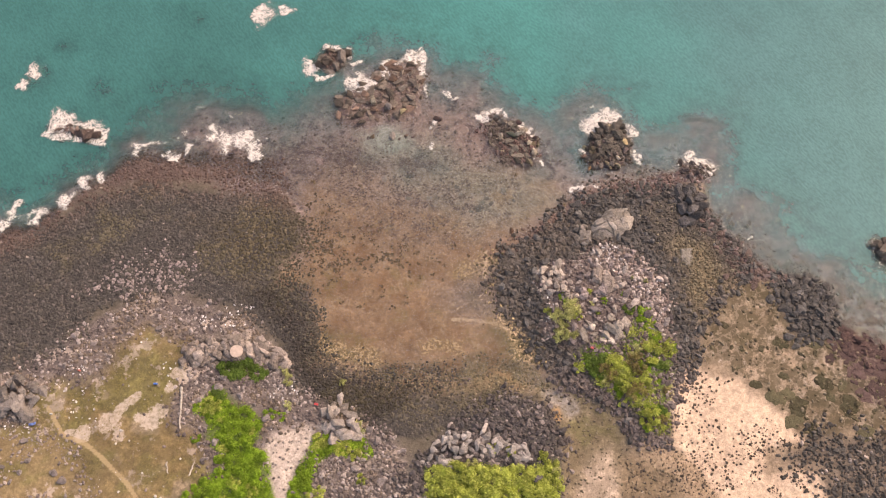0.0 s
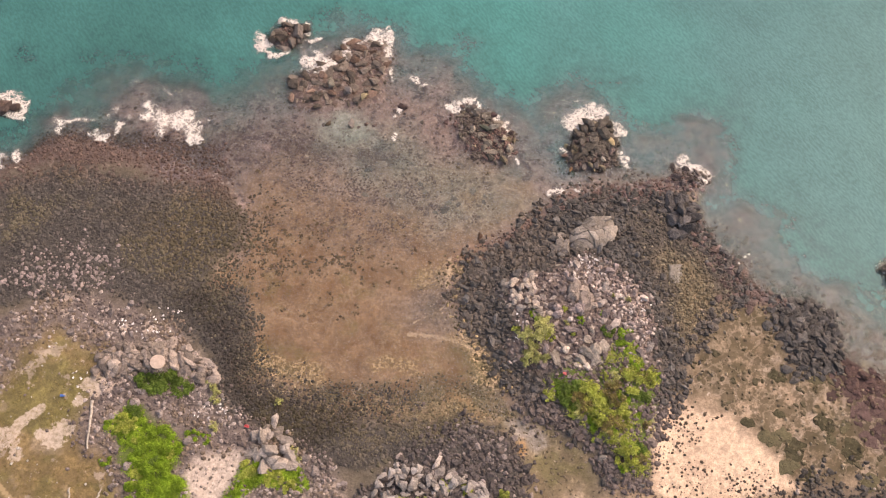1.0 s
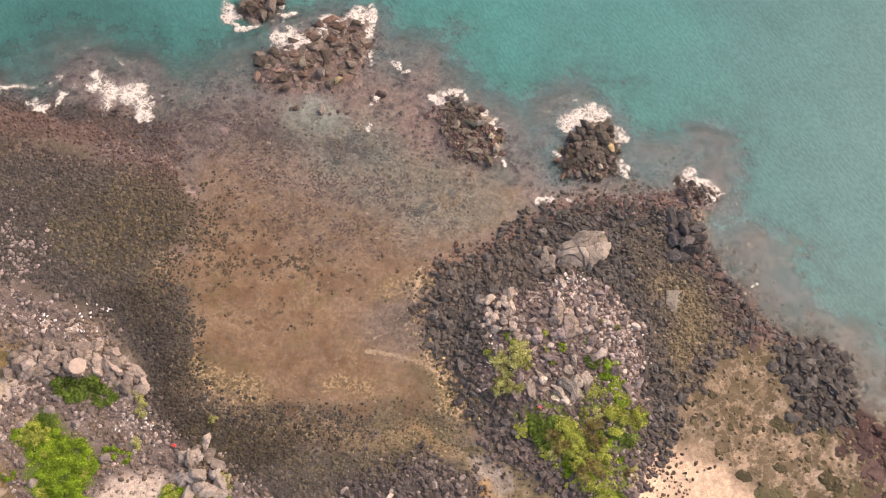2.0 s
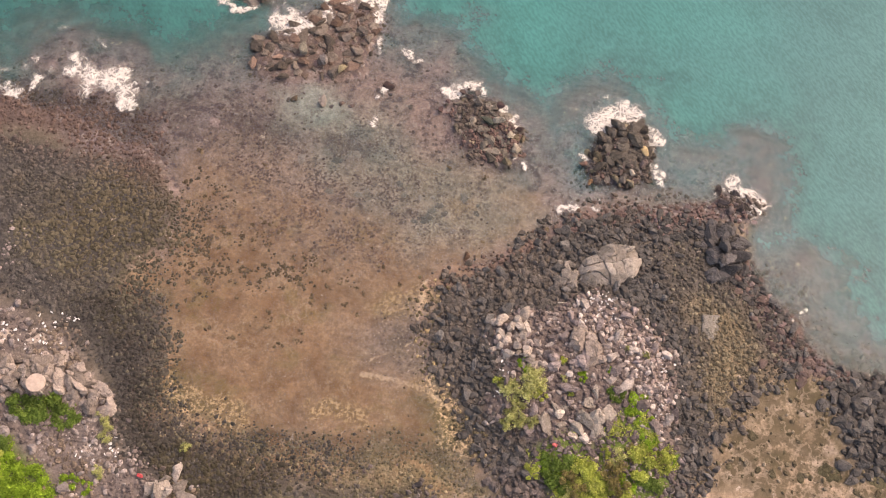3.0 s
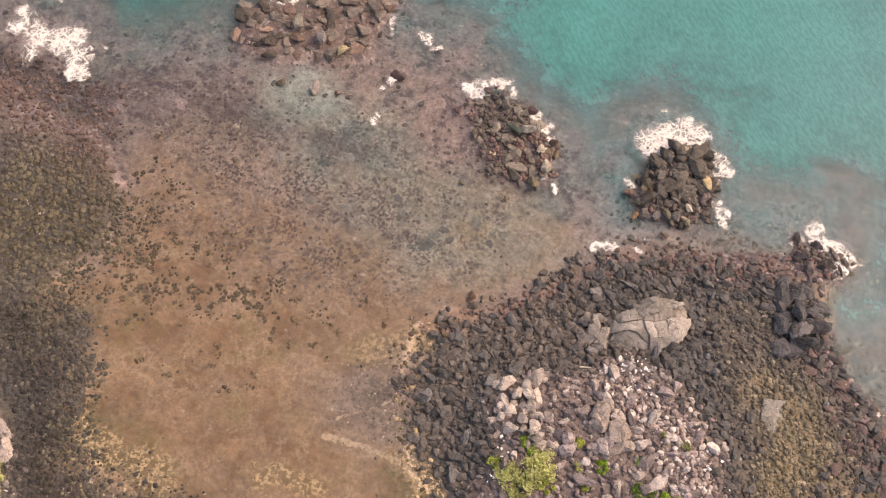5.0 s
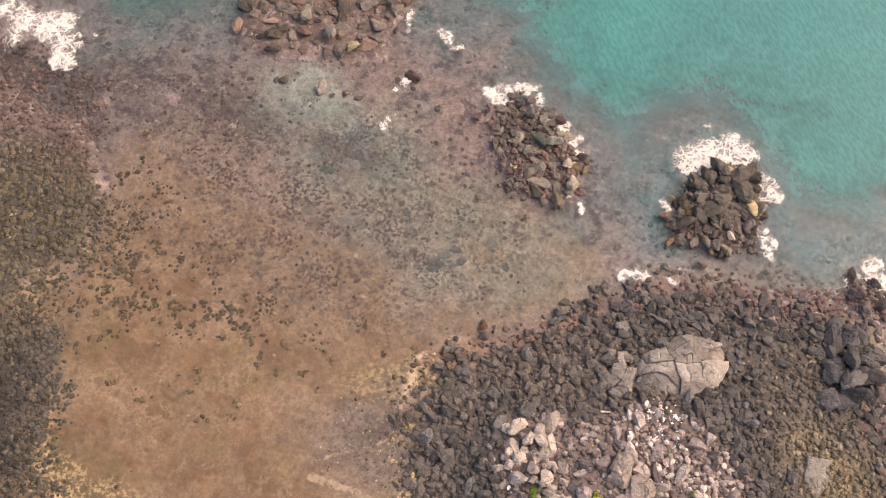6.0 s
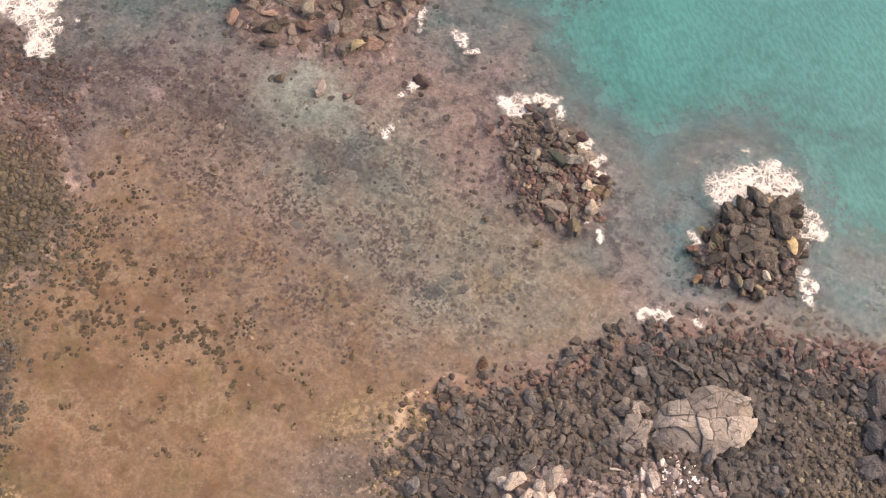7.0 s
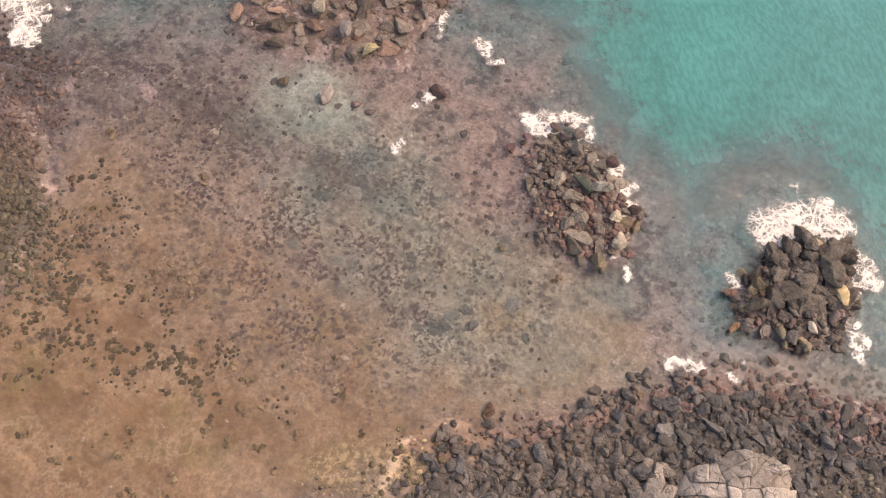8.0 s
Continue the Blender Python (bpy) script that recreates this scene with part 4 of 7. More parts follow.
    tone = lay(tone, (0.195, 0.140, 0.090), olive)
    tone = lay(tone, (0.115, 0.090, 0.052), olive * step(0.49, 0.55, fbm(x, y, 1.9, 91, 5)) * 0.85)
    tone = lay(tone, (0.45, 0.34, 0.255), olive * step(0.055, 0.015, np.abs(fbm(x, y, 2.4, 92, 5) - 0.5)) * 0.7)
    tone = lay(tone, (0.38, 0.27, 0.185), olive * step(0.56, 0.66, fbm(x, y, 4.5, 89)) * 0.6)
    tone = lay(tone, (0.085, 0.075, 0.068), zone(POINT_ROCKS, x, y, 0.8, 1.0))
    tone = lay(tone, (0.072, 0.046, 0.042), zone(RED_REEF, x, y, 0.6, 1.6) * step(0.44, 0.54, fbm(x, y, 2.2, 93, 5)))
    tone = lay(tone, (0.17, 0.128, 0.095), zone(SOUTH_EAST_ROCKS, x, y, 0.6, 1.6))
    tone = lay(tone, (0.25, 0.185, 0.115), zone(CHANNEL, x, y, 1.0, 1.0))
    tone = lay(tone, (0.17, 0.140, 0.070), zone(CHANNEL, x, y, 1.0, 1.0) * step(0.5, 0.62, fbm(x, y, 2.5, 94)))
    tone = lay(tone, (0.34, 0.235, 0.15), zone(SPECKLED, x, y, 1.0, 1.4) * 0.8)
    tone = lay(tone, (0.60, 0.425, 0.298), zone(SAND, x, y, 0.45, 1.2))
    tone = lay(tone, (0.58, 0.43, 0.32), zone(PEACH_SOUTH, x, y, 0.8, 1.0) * 0.8)
    grass = zone(GRASS, x, y, 1.0, 1.6)
    tone = lay(tone, (0.25, 0.172, 0.082), grass)
    tone = lay(tone, (0.150, 0.140, 0.045), grass * step(0.45, 0.6, fbm(x, y, 3.5, 95, 5)) * 0.6)
    tone = lay(tone, (0.42, 0.31, 0.22), grass * step(0.64, 0.72, fbm(x, y, 2.2, 96, 5)) * 0.5)
    tone = lay(tone, (0.47, 0.375, 0.305), zone(BARE_WEST, x, y, 0.5, 1.0))
    soil = zone(SOIL_WEST, x, y, 1.0, 2.0)
    tone = lay(tone, (0.235, 0.165, 0.085), soil)
    tone = lay(tone, (0.16, 0.135, 0.05), soil * step(0.48, 0.6, fbm(x, y, 2.5, 95, 5)) * 0.6)
    tone = lay(tone, (0.30, 0.255, 0.215), zone(MUD_PAN, x, y, 0.4, 0.5))
    tone = lay(tone, (0.48, 0.26, 0.10), step(1.0, 0.3, np.hypot((x - 12.3) / 0.6, (y - 29.2) / 1.2)) * 0.7)
    for green in (WEST_GREEN, WEST_GREEN_STRIP, SOUTH_GREEN, EAST_GREEN):
        tone = lay(tone, (0.10, 0.145, 0.022), zone(green, x, y, 0.5, 0.8) * 0.85)
    tone = lay(tone, (0.105, 0.072, 0.070), zone(COAST_SOUTH, x, y, 1.2, 1.4) * step(0.36, 0.52, fbm(x, y, 2.4, 87, 5)) * 0.8)
    tone = lay(tone, (0.105, 0.082, 0.084), zone(EAST_COAST, x, y, 1.2, 1.2) * 0.9)
    for islet in ISLETS:
        tone = lay(tone, (0.150, 0.108, 0.088) if islet is ISLET_A else (0.10, 0.080, 0.070), step(-1.0, 0.6, inside(islet, x, y) + (fbm(x, y, 1.5, 45) - 0.5) * 1.2))
    return tone


def stretched(lo, hi, cell, far, growth=1.35):
    """Even steps over the shore, then ever longer ones out to the horizon."""
    mid = np.arange(lo, hi + cell / 2, cell)
    out, d, at = [], cell, 0.0
    while at < far:
        d *= growth
        at += d
        out.append(at)
    out = np.array(out)
    return np.concatenate([lo - out[::-1], mid, mid[-1] + out])


def sheet(name, xs, ys, z, material, layers):
    """One grid mesh with point layers of colour (three wide) or of single values."""
    nx, ny = len(xs), len(ys)
    gx, gy = np.meshgrid(xs, ys)
    verts = np.stack([gx.ravel(), gy.ravel(), np.broadcast_to(z, gx.shape).ravel()], 1)
    i = (np.arange(ny - 1)[:, None] * nx + np.arange(nx - 1)[None]).ravel()
    faces = np.stack([i, i + 1, i + nx + 1, i + nx], 1)
    return mesh_object(name, verts, faces, material, layers, smooth=True)


def mesh_object(name, verts, faces, material, layers=(), smooth=False, link=True):
    me = bpy.data.meshes.new(name)
    k = faces.shape[1]
    me.vertices.add(len(verts))
    me.vertices.foreach_set("co", verts.astype(np.float32).ravel())
    me.loops.add(faces.size)
    me.loops.foreach_set("vertex_index", faces.astype(np.int32).ravel())
    me.polygons.add(len(faces))
    me.polygons.foreach_set("loop_start", np.arange(0, faces.size, k, dtype=np.int32))
    me.polygons.foreach_set("use_smooth", np.full(len(faces), smooth))
    me.update(calc_edges=True)
    for key, data in dict(layers).items():
        if data.ndim == 2:
            at = me.attributes.new(key, "FLOAT_COLOR", "POINT")
            at.data.foreach_set("color", np.concatenate([data, np.ones((len(data), 1))], 1).astype(np.float32).ravel())
        else:
            at = me.attributes.new(key, "FLOAT", "POINT")
            at.data.foreach_set("value", data.astype(np.float32).ravel())
    me.materials.append(material)
    me.validate()
    return new(name, me) if link else me


xs, ys = stretched(-62, 64, 0.28, 2600), stretched(8, 92, 0.28, 2600)
gx, gy = np.meshgrid(xs, ys)
gz = height(gx, gy)
sea_reef = zone(SHELF, gx, gy) * (1 - zone(LAND, gx, gy))
grit = 0.35 + 0.5 * sea_reef
for outline, amount in ((POOL, 0.45), (POOL_ORANGE, 0.22), (POOL_GREY, 0.4), (PINK_BAND, 1.0), (PURPLE_REEF, 0.95), (SAND, 0.05)):
    w = zone(outline, gx, gy, 2.0, 2.2)
    grit = grit * (1 - w) + amount * w
gold = np.zeros_like(gx)
for line, wide, amount in ((GOLD_A, 1.3, 1.0), (GOLD_B, 1.0, 0.9), (GOLD_C, 1.2, 1.0), (GOLD_D, 1.6, 0.6)):
    gold = np.maximum(gold, amount * step(wide, wide * 0.4, near_line(line, gx, gy) + (fbm(gx, gy, 1.3, 83) - 0.5) * 2.2))
rim = step(1.6, 0.3, np.abs(inside(POOL, gx, gy) - 0.8) + (fbm(gx, gy, 2.0, 84) - 0.5) * 2.0) * step(44, 39, gy)
gold = np.maximum(gold, rim * 0.25) * (1 - zone(WEST_FIELD, gx, gy, 0.8, 1.2))
ridge = np.zeros_like(gx)
for line, wide in ((STREAK_A, 0.55), (STREAK_B, 0.42), (STREAK_C, 0.6)):
    ridge = np.maximum(ridge, step(wide, 0.0, near_line(line, gx, gy) + (fbm(gx, gy, 1.4, 98) - 0.5) * 0.5) * (0.9 + 0.1 * step(0.35, 0.6, fbm(gx, gy, 1.8, 88))))
film = zone(POOL, gx, gy, 2.5, 2.0) * (1 - 0.75 * zone(PINK_BAND, gx, gy, 2.0, 2.0)) * (1 - 0.35 * zone(REEF_SPOTS, gx, gy, 2.0, 2.0)) * (1 - 0.7 * zone(GREY_FAN, gx, gy, 2.0, 1.6)) * (1 - 0.7 * zone(POOL_GREY, gx, gy, 2.0, 2.0))
olive = zone(OLIVE_FLAT, gx, gy, 0.8, 1.4)
dapple = np.zeros_like(gx)
for outline, amount in ((REEF_SPOTS, 1.0), (PINK_BAND, 0.7), (POOL_GREY, 0.9), (WEED_AREA, 0.8), (PURPLE_REEF, 0.7)):
    dapple = np.maximum(dapple, amount * zone(outline, gx, gy, 2.5, 2.5))
bare = np.maximum(zone(RUBBLE_WEST, gx, gy, 1.0, 1.2) * 0.8, np.maximum(zone(GRASS, gx, gy, 1.0, 1.6) * 0.6, zone(SOIL_WEST, gx, gy, 1.0, 1.6) * 0.8)) * (1 - zone(WEST_GREEN, gx, gy, 0.5, 0.8))
mottle, grain = sea_reef * 0.85 * (1 - zone(POOL, gx, gy, 1.5, 1.8)), zone(GREY_FAN, gx, gy, 2.0, 2.0) * 0.5
for outline, amount, swarm in ((EAST_SHELF, 0.9, 0.0), (PURPLE_REEF, 1.0, 0.4), (REEF_SPOTS, 0.50, 0.75), (PINK_BAND, 0.35, 1.0), (POOL_GREY, 0.50, 0.5), (PALE_BED, 0.15, 0.1)):
    w = zone(outline, gx, gy, 2.5, 2.5)
    mottle, grain = mottle * (1 - w) + amount * w, grain * (1 - w) + np.maximum(swarm, grain) * w
mat = np.maximum(np.maximum(olive * 0.9, zone(RED_REEF, gx, gy, 0.8, 1.4) * 0.8), np.maximum(np.maximum(zone(CHANNEL, gx, gy, 1.0, 1.0) * 0.5, np.maximum(zone(POOL_GREY, gx, gy, 2.0, 2.0) * 0.12, zone(PURPLE_REEF, gx, gy, 2.0, 2.5) * 0.4)), zone(GRASS, gx, gy, 1.0, 1.6) * 0.45)) * (1 - zone(SAND, gx, gy, 0.7, 1.4))
bald = np.clip(0.9 - near_line(TRACK, gx, gy) / 0.7, 0, 1)
for bx, by, br in BARE:
    bald = np.maximum(bald, np.clip(1.25 - np.hypot(gx - bx, gy - by) / br, 0, 1))
trail = np.clip(1 - near_line(FOOTPATH, gx, gy) / 0.40, 0, 1)
wet = step(0.5, -0.1, gz)
ground = sheet("ground", xs, ys, gz, GROUND, {"tone": ground_tone(gx, gy).reshape(-1, 3), "grit": grit.ravel(), "gold": gold.ravel(), "ridge": ridge.ravel(), "film": film.ravel(), "dapple": dapple.ravel(), "mottle": mottle.ravel(), "grain": grain.ravel(), "bald": bald.ravel(), "trail": trail.ravel(), "bare": bare.ravel(), "mat": mat.ravel(), "web": np.maximum(olive, 0.75 * zone(GREY_FAN, gx, gy, 1.5, 1.6)).ravel(), "wet": wet.ravel()})
tagged(ground, "lava shore of brown sand, weed and gravel", "ground", kind="structure")

depth = np.maximum(-gz, 0)
murk = 1 - np.exp(-np.maximum(depth - 0.12, 0) * 0.85) * 0.985
drift = gx + (fbm(gx, gy, 14, 61) - 0.5) * 26
hue = np.zeros((*gx.shape, 3)) + np.array((0.055, 0.205, 0.184))
hue = lay(hue, (0.042, 0.142, 0.129), step(0, -26, drift))
# greyer eastwards: sky reflection and haze put into the water colour
hue = lay(hue, (0.066, 0.171, 0.166), step(14, 40, drift + 0.25 * (gy - 60)))
# half-murky water painted lighter, making up for daylight the sheet itself blocks
murk_lift = 4 * murk * (1 - murk) * step(0.85, 0.45, murk)
hue = lay(hue, (0.218, 0.240, 0.262), murk_lift * 0.34 * step(-16, 0, drift) * step(48, 38, gx))
hue = lay(hue, (0.150, 0.215, 0.195), murk_lift * 0.22 * step(0, -16, drift))
water = sheet("water", xs[::2], ys[::2], 0.0, WATER, {"murk": murk[::2, ::2].ravel(), "tone": hue[::2, ::2].reshape(-1, 3)})
tagged(water, "calm turquoise sea turning clear over the reef", "sea", kind="structure")


def level_of(px, py):
    """Ground height looked up on the sheet."""
    px, py = np.asarray(px, float), np.asarray(py, float)
    i, j = np.clip(np.searchsorted(xs, px) - 1, 0, len(xs) - 2), np.clip(np.searchsorted(ys, py) - 1, 0, len(ys) - 2)
    u, v = (px - xs[i]) / (xs[i + 1] - xs[i]), (py - ys[j]) / (ys[j + 1] - ys[j])
    return (gz[j, i] * (1 - u) + gz[j, i + 1] * u) * (1 - v) + (gz[j + 1, i] * (1 - u) + gz[j + 1, i + 1] * u) * v


# ---- stones ----
def stone_shape(seed, level, cuts=9, flat=0.62, near=0.38, far=0.78):
    """One broken stone of radius about 1: a ball cut flat by many planes."""
    rng = np.random.default_rng(seed)
    bm = bmesh.new()
    bmesh.ops.create_icosphere(bm, subdivisions=level, radius=1.0)
    v = np.array([p.co[:] for p in bm.verts])
    f = np.array([[p.index for p in q.verts] for q in bm.faces])
    bm.free()
    for _ in range(cuts):
        n = rng.normal(size=3)
        n /= np.linalg.norm(n)
        over = np.maximum(v @ n - rng.uniform(near, far), 0)
        v = v - over[:, None] * n
    v = v * np.array([rng.uniform(0.95, 1.25), rng.uniform(0.75, 1.0), flat * rng.uniform(0.85, 1.2)])
    v += rng.normal(size=v.shape) * 0.012
    return v, f


SHAPES = [stone_shape(100 + k, 2) for k in range(18)]
PEBBLES = [stone_shape(140 + k, 1, 4, 0.7, 0.6, 0.9) for k in range(18)]


def turned(rng, count):
    """Random turns: any heading, a modest tilt."""
    a, b, c = rng.uniform(0, 2 * np.pi, count), rng.normal(0, 0.28, count), rng.normal(0, 0.28, count)
    ca, sa, cb, sb, cc, sc = np.cos(a), np.sin(a), np.cos(b), np.sin(b), np.cos(c), np.sin(c)
    z, o = np.zeros(count), np.ones(count)
    ra = np.stack([ca, -sa, z, sa, ca, z, z, z, o], 1).reshape(-1, 3, 3)
    rb = np.stack([o, z, z, z, cb, -sb, z, sb, cb], 1).reshape(-1, 3, 3)
    rc = np.stack([cc, z, sc, z, o, z, -sc, z, cc], 1).reshape(-1, 3, 3)
    return ra @ rb @ rc


def strewn(rng, box, cell, chance):
    """Places on a jittered lattice over a box, kept where chance(x, y) allows."""
    x0, y0, x1, y1 = box
    px, py = np.meshgrid(np.arange(x0, x1, cell), np.arange(y0, y1, cell * 0.87))
    px = px + (np.arange(px.shape[0]) % 2)[:, None] * cell / 2
    px, py = px.ravel() + rng.uniform(-0.42, 0.42, px.size) * cell, py.ravel() + rng.uniform(-0.42, 0.42, px.size) * cell
    keep = rng.uniform(0, 1, px.size) < chance(px, py)
    return px[keep], py[keep]


def bounds(outline, pad=1.5):
    p = np.array(outline)
    return (max(p[:, 0].min() - pad, -58), max(p[:, 1].min() - pad, 12), min(p[:, 0].max() + pad, 60), min(p[:, 1].max() + pad, 85))


def heap(name, label, seed, px, py, radius, tone, sink=0.25, lift=0.0, category="stones", flat=1.0):
    """Loose stones joined in one mesh."""
    rng = np.random.default_rng(seed)
    turns = turned(rng, len(px))
    pz = level_of(px, py) + radius * (0.45 - sink) * flat + lift
    kind = rng.integers(0, len(SHAPES), len(px))
    vs, fs, ts, base = [], [], [], 0
    for k, (v, f), fits in [(k, s, radius >= 0.25) for k, s in enumerate(SHAPES)] + [(k, s, radius < 0.25) for k, s in enumerate(PEBBLES)]:
        pick = np.nonzero((kind == k) & fits)[0]
        if not len(pick):
            continue
        p = np.einsum("nij,vj->nvi", turns[pick], v) * radius[pick, None, None] * np.array((1.0, 1.0, flat))
        p += np.stack([px, py, pz], 1)[pick, None]
        vs.append(p.reshape(-1, 3))
        fs.append((f[None] + base + np.arange(len(pick))[:, None, None] * len(v)).reshape(-1, 3))
        ts.append(np.repeat(tone[pick], len(v), 0))
        base += p.shape[0] * p.shape[1]
    ob = mesh_object(name, np.concatenate(vs), np.concatenate(fs), RUBBLE, {"tone": np.concatenate(ts)})
    return tagged(ob, label, category, kind="stuff")


def worn(v, seed, size, depth):
    """Rough, pitted and slightly fluted faces."""
    rng = np.random.default_rng(seed)
    shift = rng.uniform(-50, 50, 3)
    n = (fbm(v[:, 0] * 1.7 + shift[0] + v[:, 2], v[:, 1] * 1.7 + shift[1] - v[:, 2], size, seed, 4) - 0.5) * depth
    return v * (1 + n)[:, None]


BIG_SHAPES = []
for k in range(14):
    v, f = stone_shape(300 + k, 4, 9 + k % 5, 0.66, 0.42, 0.84)
    v = worn(worn(v, 330 + k, 0.62, 0.30), 360 + k, 0.20, 0.13)
    BIG_SHAPES.append(mesh_object("boulder", v, f, BOULDER, link=False))


def boulder(rng, x, y, r, tone, label, group, lift=0.0, flat=1.0, name="boulder"):
    ob = new(name, BIG_SHAPES[rng.integers(0, len(BIG_SHAPES))])
    z = float(level_of(x, y)) + r * 0.22 + lift
    long = rng.uniform(0.9, 1.35)
    ob.matrix_world = Matrix.LocRotScale((x, y, z), Euler((rng.normal(0, 0.25), rng.normal(0, 0.25), rng.uniform(0, 6.28))), (r * long, r * rng.uniform(0.75, 1.0), r * flat))
    ob.color = (*tone, 1)
    return tagged(ob, label, "boulder", group)


def field(name, label, seed, outline, cell, small, large, tone, chance=1.0, soft=1.1, ragged=1.1, avoid=(), tint=None, sink=0.25, lift=0.0, clumps=None, flat=1.0):
    """Stones all over an outline: cell apart, radii from small to large."""
    rng = np.random.default_rng(seed)

    def allowed(x, y):
        c = zone(outline, x, y, soft, ragged) * chance
        if clumps:
            c = c * step(clumps[1], clumps[2], fbm(x, y, clumps[0], seed, 3))
        for other in avoid:
            c = c * (1 - zone(other, x, y, soft, ragged * 0.6))
        return c
    px, py = strewn(rng, bounds(outline), cell, allowed)
    radius = small + (large - small) * rng.uniform(0, 1, len(px)) ** 2.2
    colour = np.tile(np.array(tone), (len(px), 1))
    if tint:
        colour = tint(colour, px, py, rng)
    return heap(name, label, seed, px, py, radius, colour, sink, lift, flat=flat)


def patchy(other, size, lo, hi, seed):
    """A tint that shifts patches of stones towards another colour."""
    def tint(colour, px, py, rng):
        return lay(colour, other, step(lo, hi, fbm(px, py, size, seed)))
    return tint


def rubble_tint(colour, px, py, rng):
    """Purplish grey pieces, streaks of soil-brown ones and drifts of bleached ones."""
    colour = lay(colour, (0.20, 0.145, 0.10), step(0.48, 0.6, fbm(px, py, 4.0, 81)) * 0.7)
    pale = step(0.40, 0.68, fbm(px, py, 2.5, 82, 4)) * 0.4 + 0.06
    return lay(colour, (0.35, 0.283, 0.248), (rng.uniform(0, 1, len(px)) < pale) * 1.0)


def knoll_tint(colour, px, py, rng):
    """Brown patches, and purplish brown stones towards the knoll's southern tip."""
    colour = lay(colour, (0.112, 0.092, 0.077), step(0.45, 0.6, fbm(px, py, 4.0, 72)))
    return lay(colour, (0.150, 0.116, 0.104), step(37, 31, py + (fbm(px, py, 2.5, 75) - 0.5) * 5) * 0.85)


def gravel_tint(colour, px, py, rng):
    """Grey-brown stones that turn yellowish where the gravel thins out."""
    colour = lay(colour, (0.20, 0.165, 0.115), (rng.uniform(0, 1, len(px)) < 0.15) * 1.0)
    return lay(colour, (0.185, 0.145, 0.090), zone(EAST_YELLOW, px, py, 2.2, 2.2) * 0.85)


def mixed(other, share):
    def tint(colour, px, py, rng):
        return lay(colour, other, (rng.uniform(0, 1, len(px)) < share) * 1.0)
    return tint


DARK, PALE, ROSE = (0.088, 0.078, 0.070), (0.32, 0.258, 0.222), (0.195, 0.150, 0.134)
GREENS = (WEST_GREEN, WEST_GREEN_STRIP, SOUTH_GREEN)


def shore_tint(colour, px, py, rng):
    """Olive patches, and brown stones where the field meets the pool."""
    colour = lay(colour, (0.140, 0.115, 0.066), step(0.50, 0.64, fbm(px, py, 5.0, 71)) * 0.55)
    rim = step(-6.0, -1.0, inside(POOL, px, py)) * step(0.35, 0.55, fbm(px, py, 2.5, 73))
    colour = lay(colour, (0.125, 0.102, 0.062), rim * step(44, 34, py) * step(-16, -8, px) * 0.8)
    pale = zone(PALE_DRIFT, px, py, 1.5, 2.0) * 0.5
    colour = lay(colour, (0.27, 0.21, 0.188), (rng.uniform(0, 1, len(px)) < pale) * 1.0)
    colour = colour * (1 - 0.50 * zone(DARK_BAND, px, py, 1.5, 1.2))[:, None]
    colour = lay(colour, (0.098, 0.077, 0.048), zone(WEST_BROWN, px, py, 2.5, 2.0) * 0.8)
    red = step(-3.0, 0.5, inside(RED_BAND, px, py))
    return lay(colour, (0.135, 0.090, 0.072), red * 0.7)


field("stone_field", "dark grey broken lava stones packed over the shore", 1, WEST_FIELD, 0.262, 0.085, 0.29, (0.090, 0.077, 0.067), tint=shore_tint, ragged=1.8, flat=0.72)
field("reef_stones", "reddish weed-covered stones at the water's edge", 2, RED_BAND, 0.30, 0.08, 0.26, (0.125, 0.083, 0.068), chance=0.95, sink=0.4, ragged=2.0)
field("stone_field", "dark lava stones heaped round the pale knoll", 3, EAST_FIELD, 0.27, 0.08, 0.46, DARK, avoid=(EAST_CORE, EAST_GRAVEL, RED_FRINGE), tint=knoll_tint)
field("rubble", "pale pinkish broken rock strewn over the knoll", 4, EAST_CORE, 0.22, 0.05, 0.32, (0.150, 0.114, 0.102), chance=0.72, tint=mixed(PALE, 0.20))
field("rubble", "drift of bleached pink and white rubble on the knoll", 69, BLEACHED, 0.24, 0.05, 0.28, (0.285, 0.212, 0.180), chance=0.85, tint=mixed((0.48, 0.39, 0.335), 0.45), lift=0.08)
field("gravel", "yellowish brown gravel stones between dark ones", 5, EAST_YELLOW, 0.19, 0.05, 0.15, (0.170, 0.132, 0.082), chance=0.92, ragged=1.8, tint=mixed((0.26, 0.205, 0.135), 0.3))
field("stone_field", "large dark wave-washed lava rocks on the point", 6, POINT_ROCKS, 0.36, 0.14, 0.62, DARK)
field("stone_field", "dark lava rocks above the sandy cove", 7, SOUTH_EAST_ROCKS, 0.29, 0.07, 0.36, (0.084, 0.072, 0.062), tint=mixed(PALE, 0.08), soft=2.4, ragged=1.8)
field("stone_field", "dark grey boulders with pale ones above the channel", 8, SOUTH_ROCKS, 0.27, 0.07, 0.42, (0.098, 0.080, 0.073), avoid=(SOUTH_GREEN,), tint=mixed((0.25, 0.20, 0.175), 0.14))
field("beach_stones", "small dark stones lying on peach sand", 9, SAND, 0.36, 0.06, 0.20, (0.088, 0.064, 0.046), chance=0.55, sink=0.2, clumps=(2.4, 0.47, 0.62), flat=0.7)
field("gravel", "brown and orange gravel beside the sandy cove", 70, SPECKLED, 0.27, 0.05, 0.18, (0.19, 0.135, 0.088), chance=0.7, clumps=(2.5, 0.36, 0.56), tint=mixed((0.085, 0.066, 0.055), 0.4))
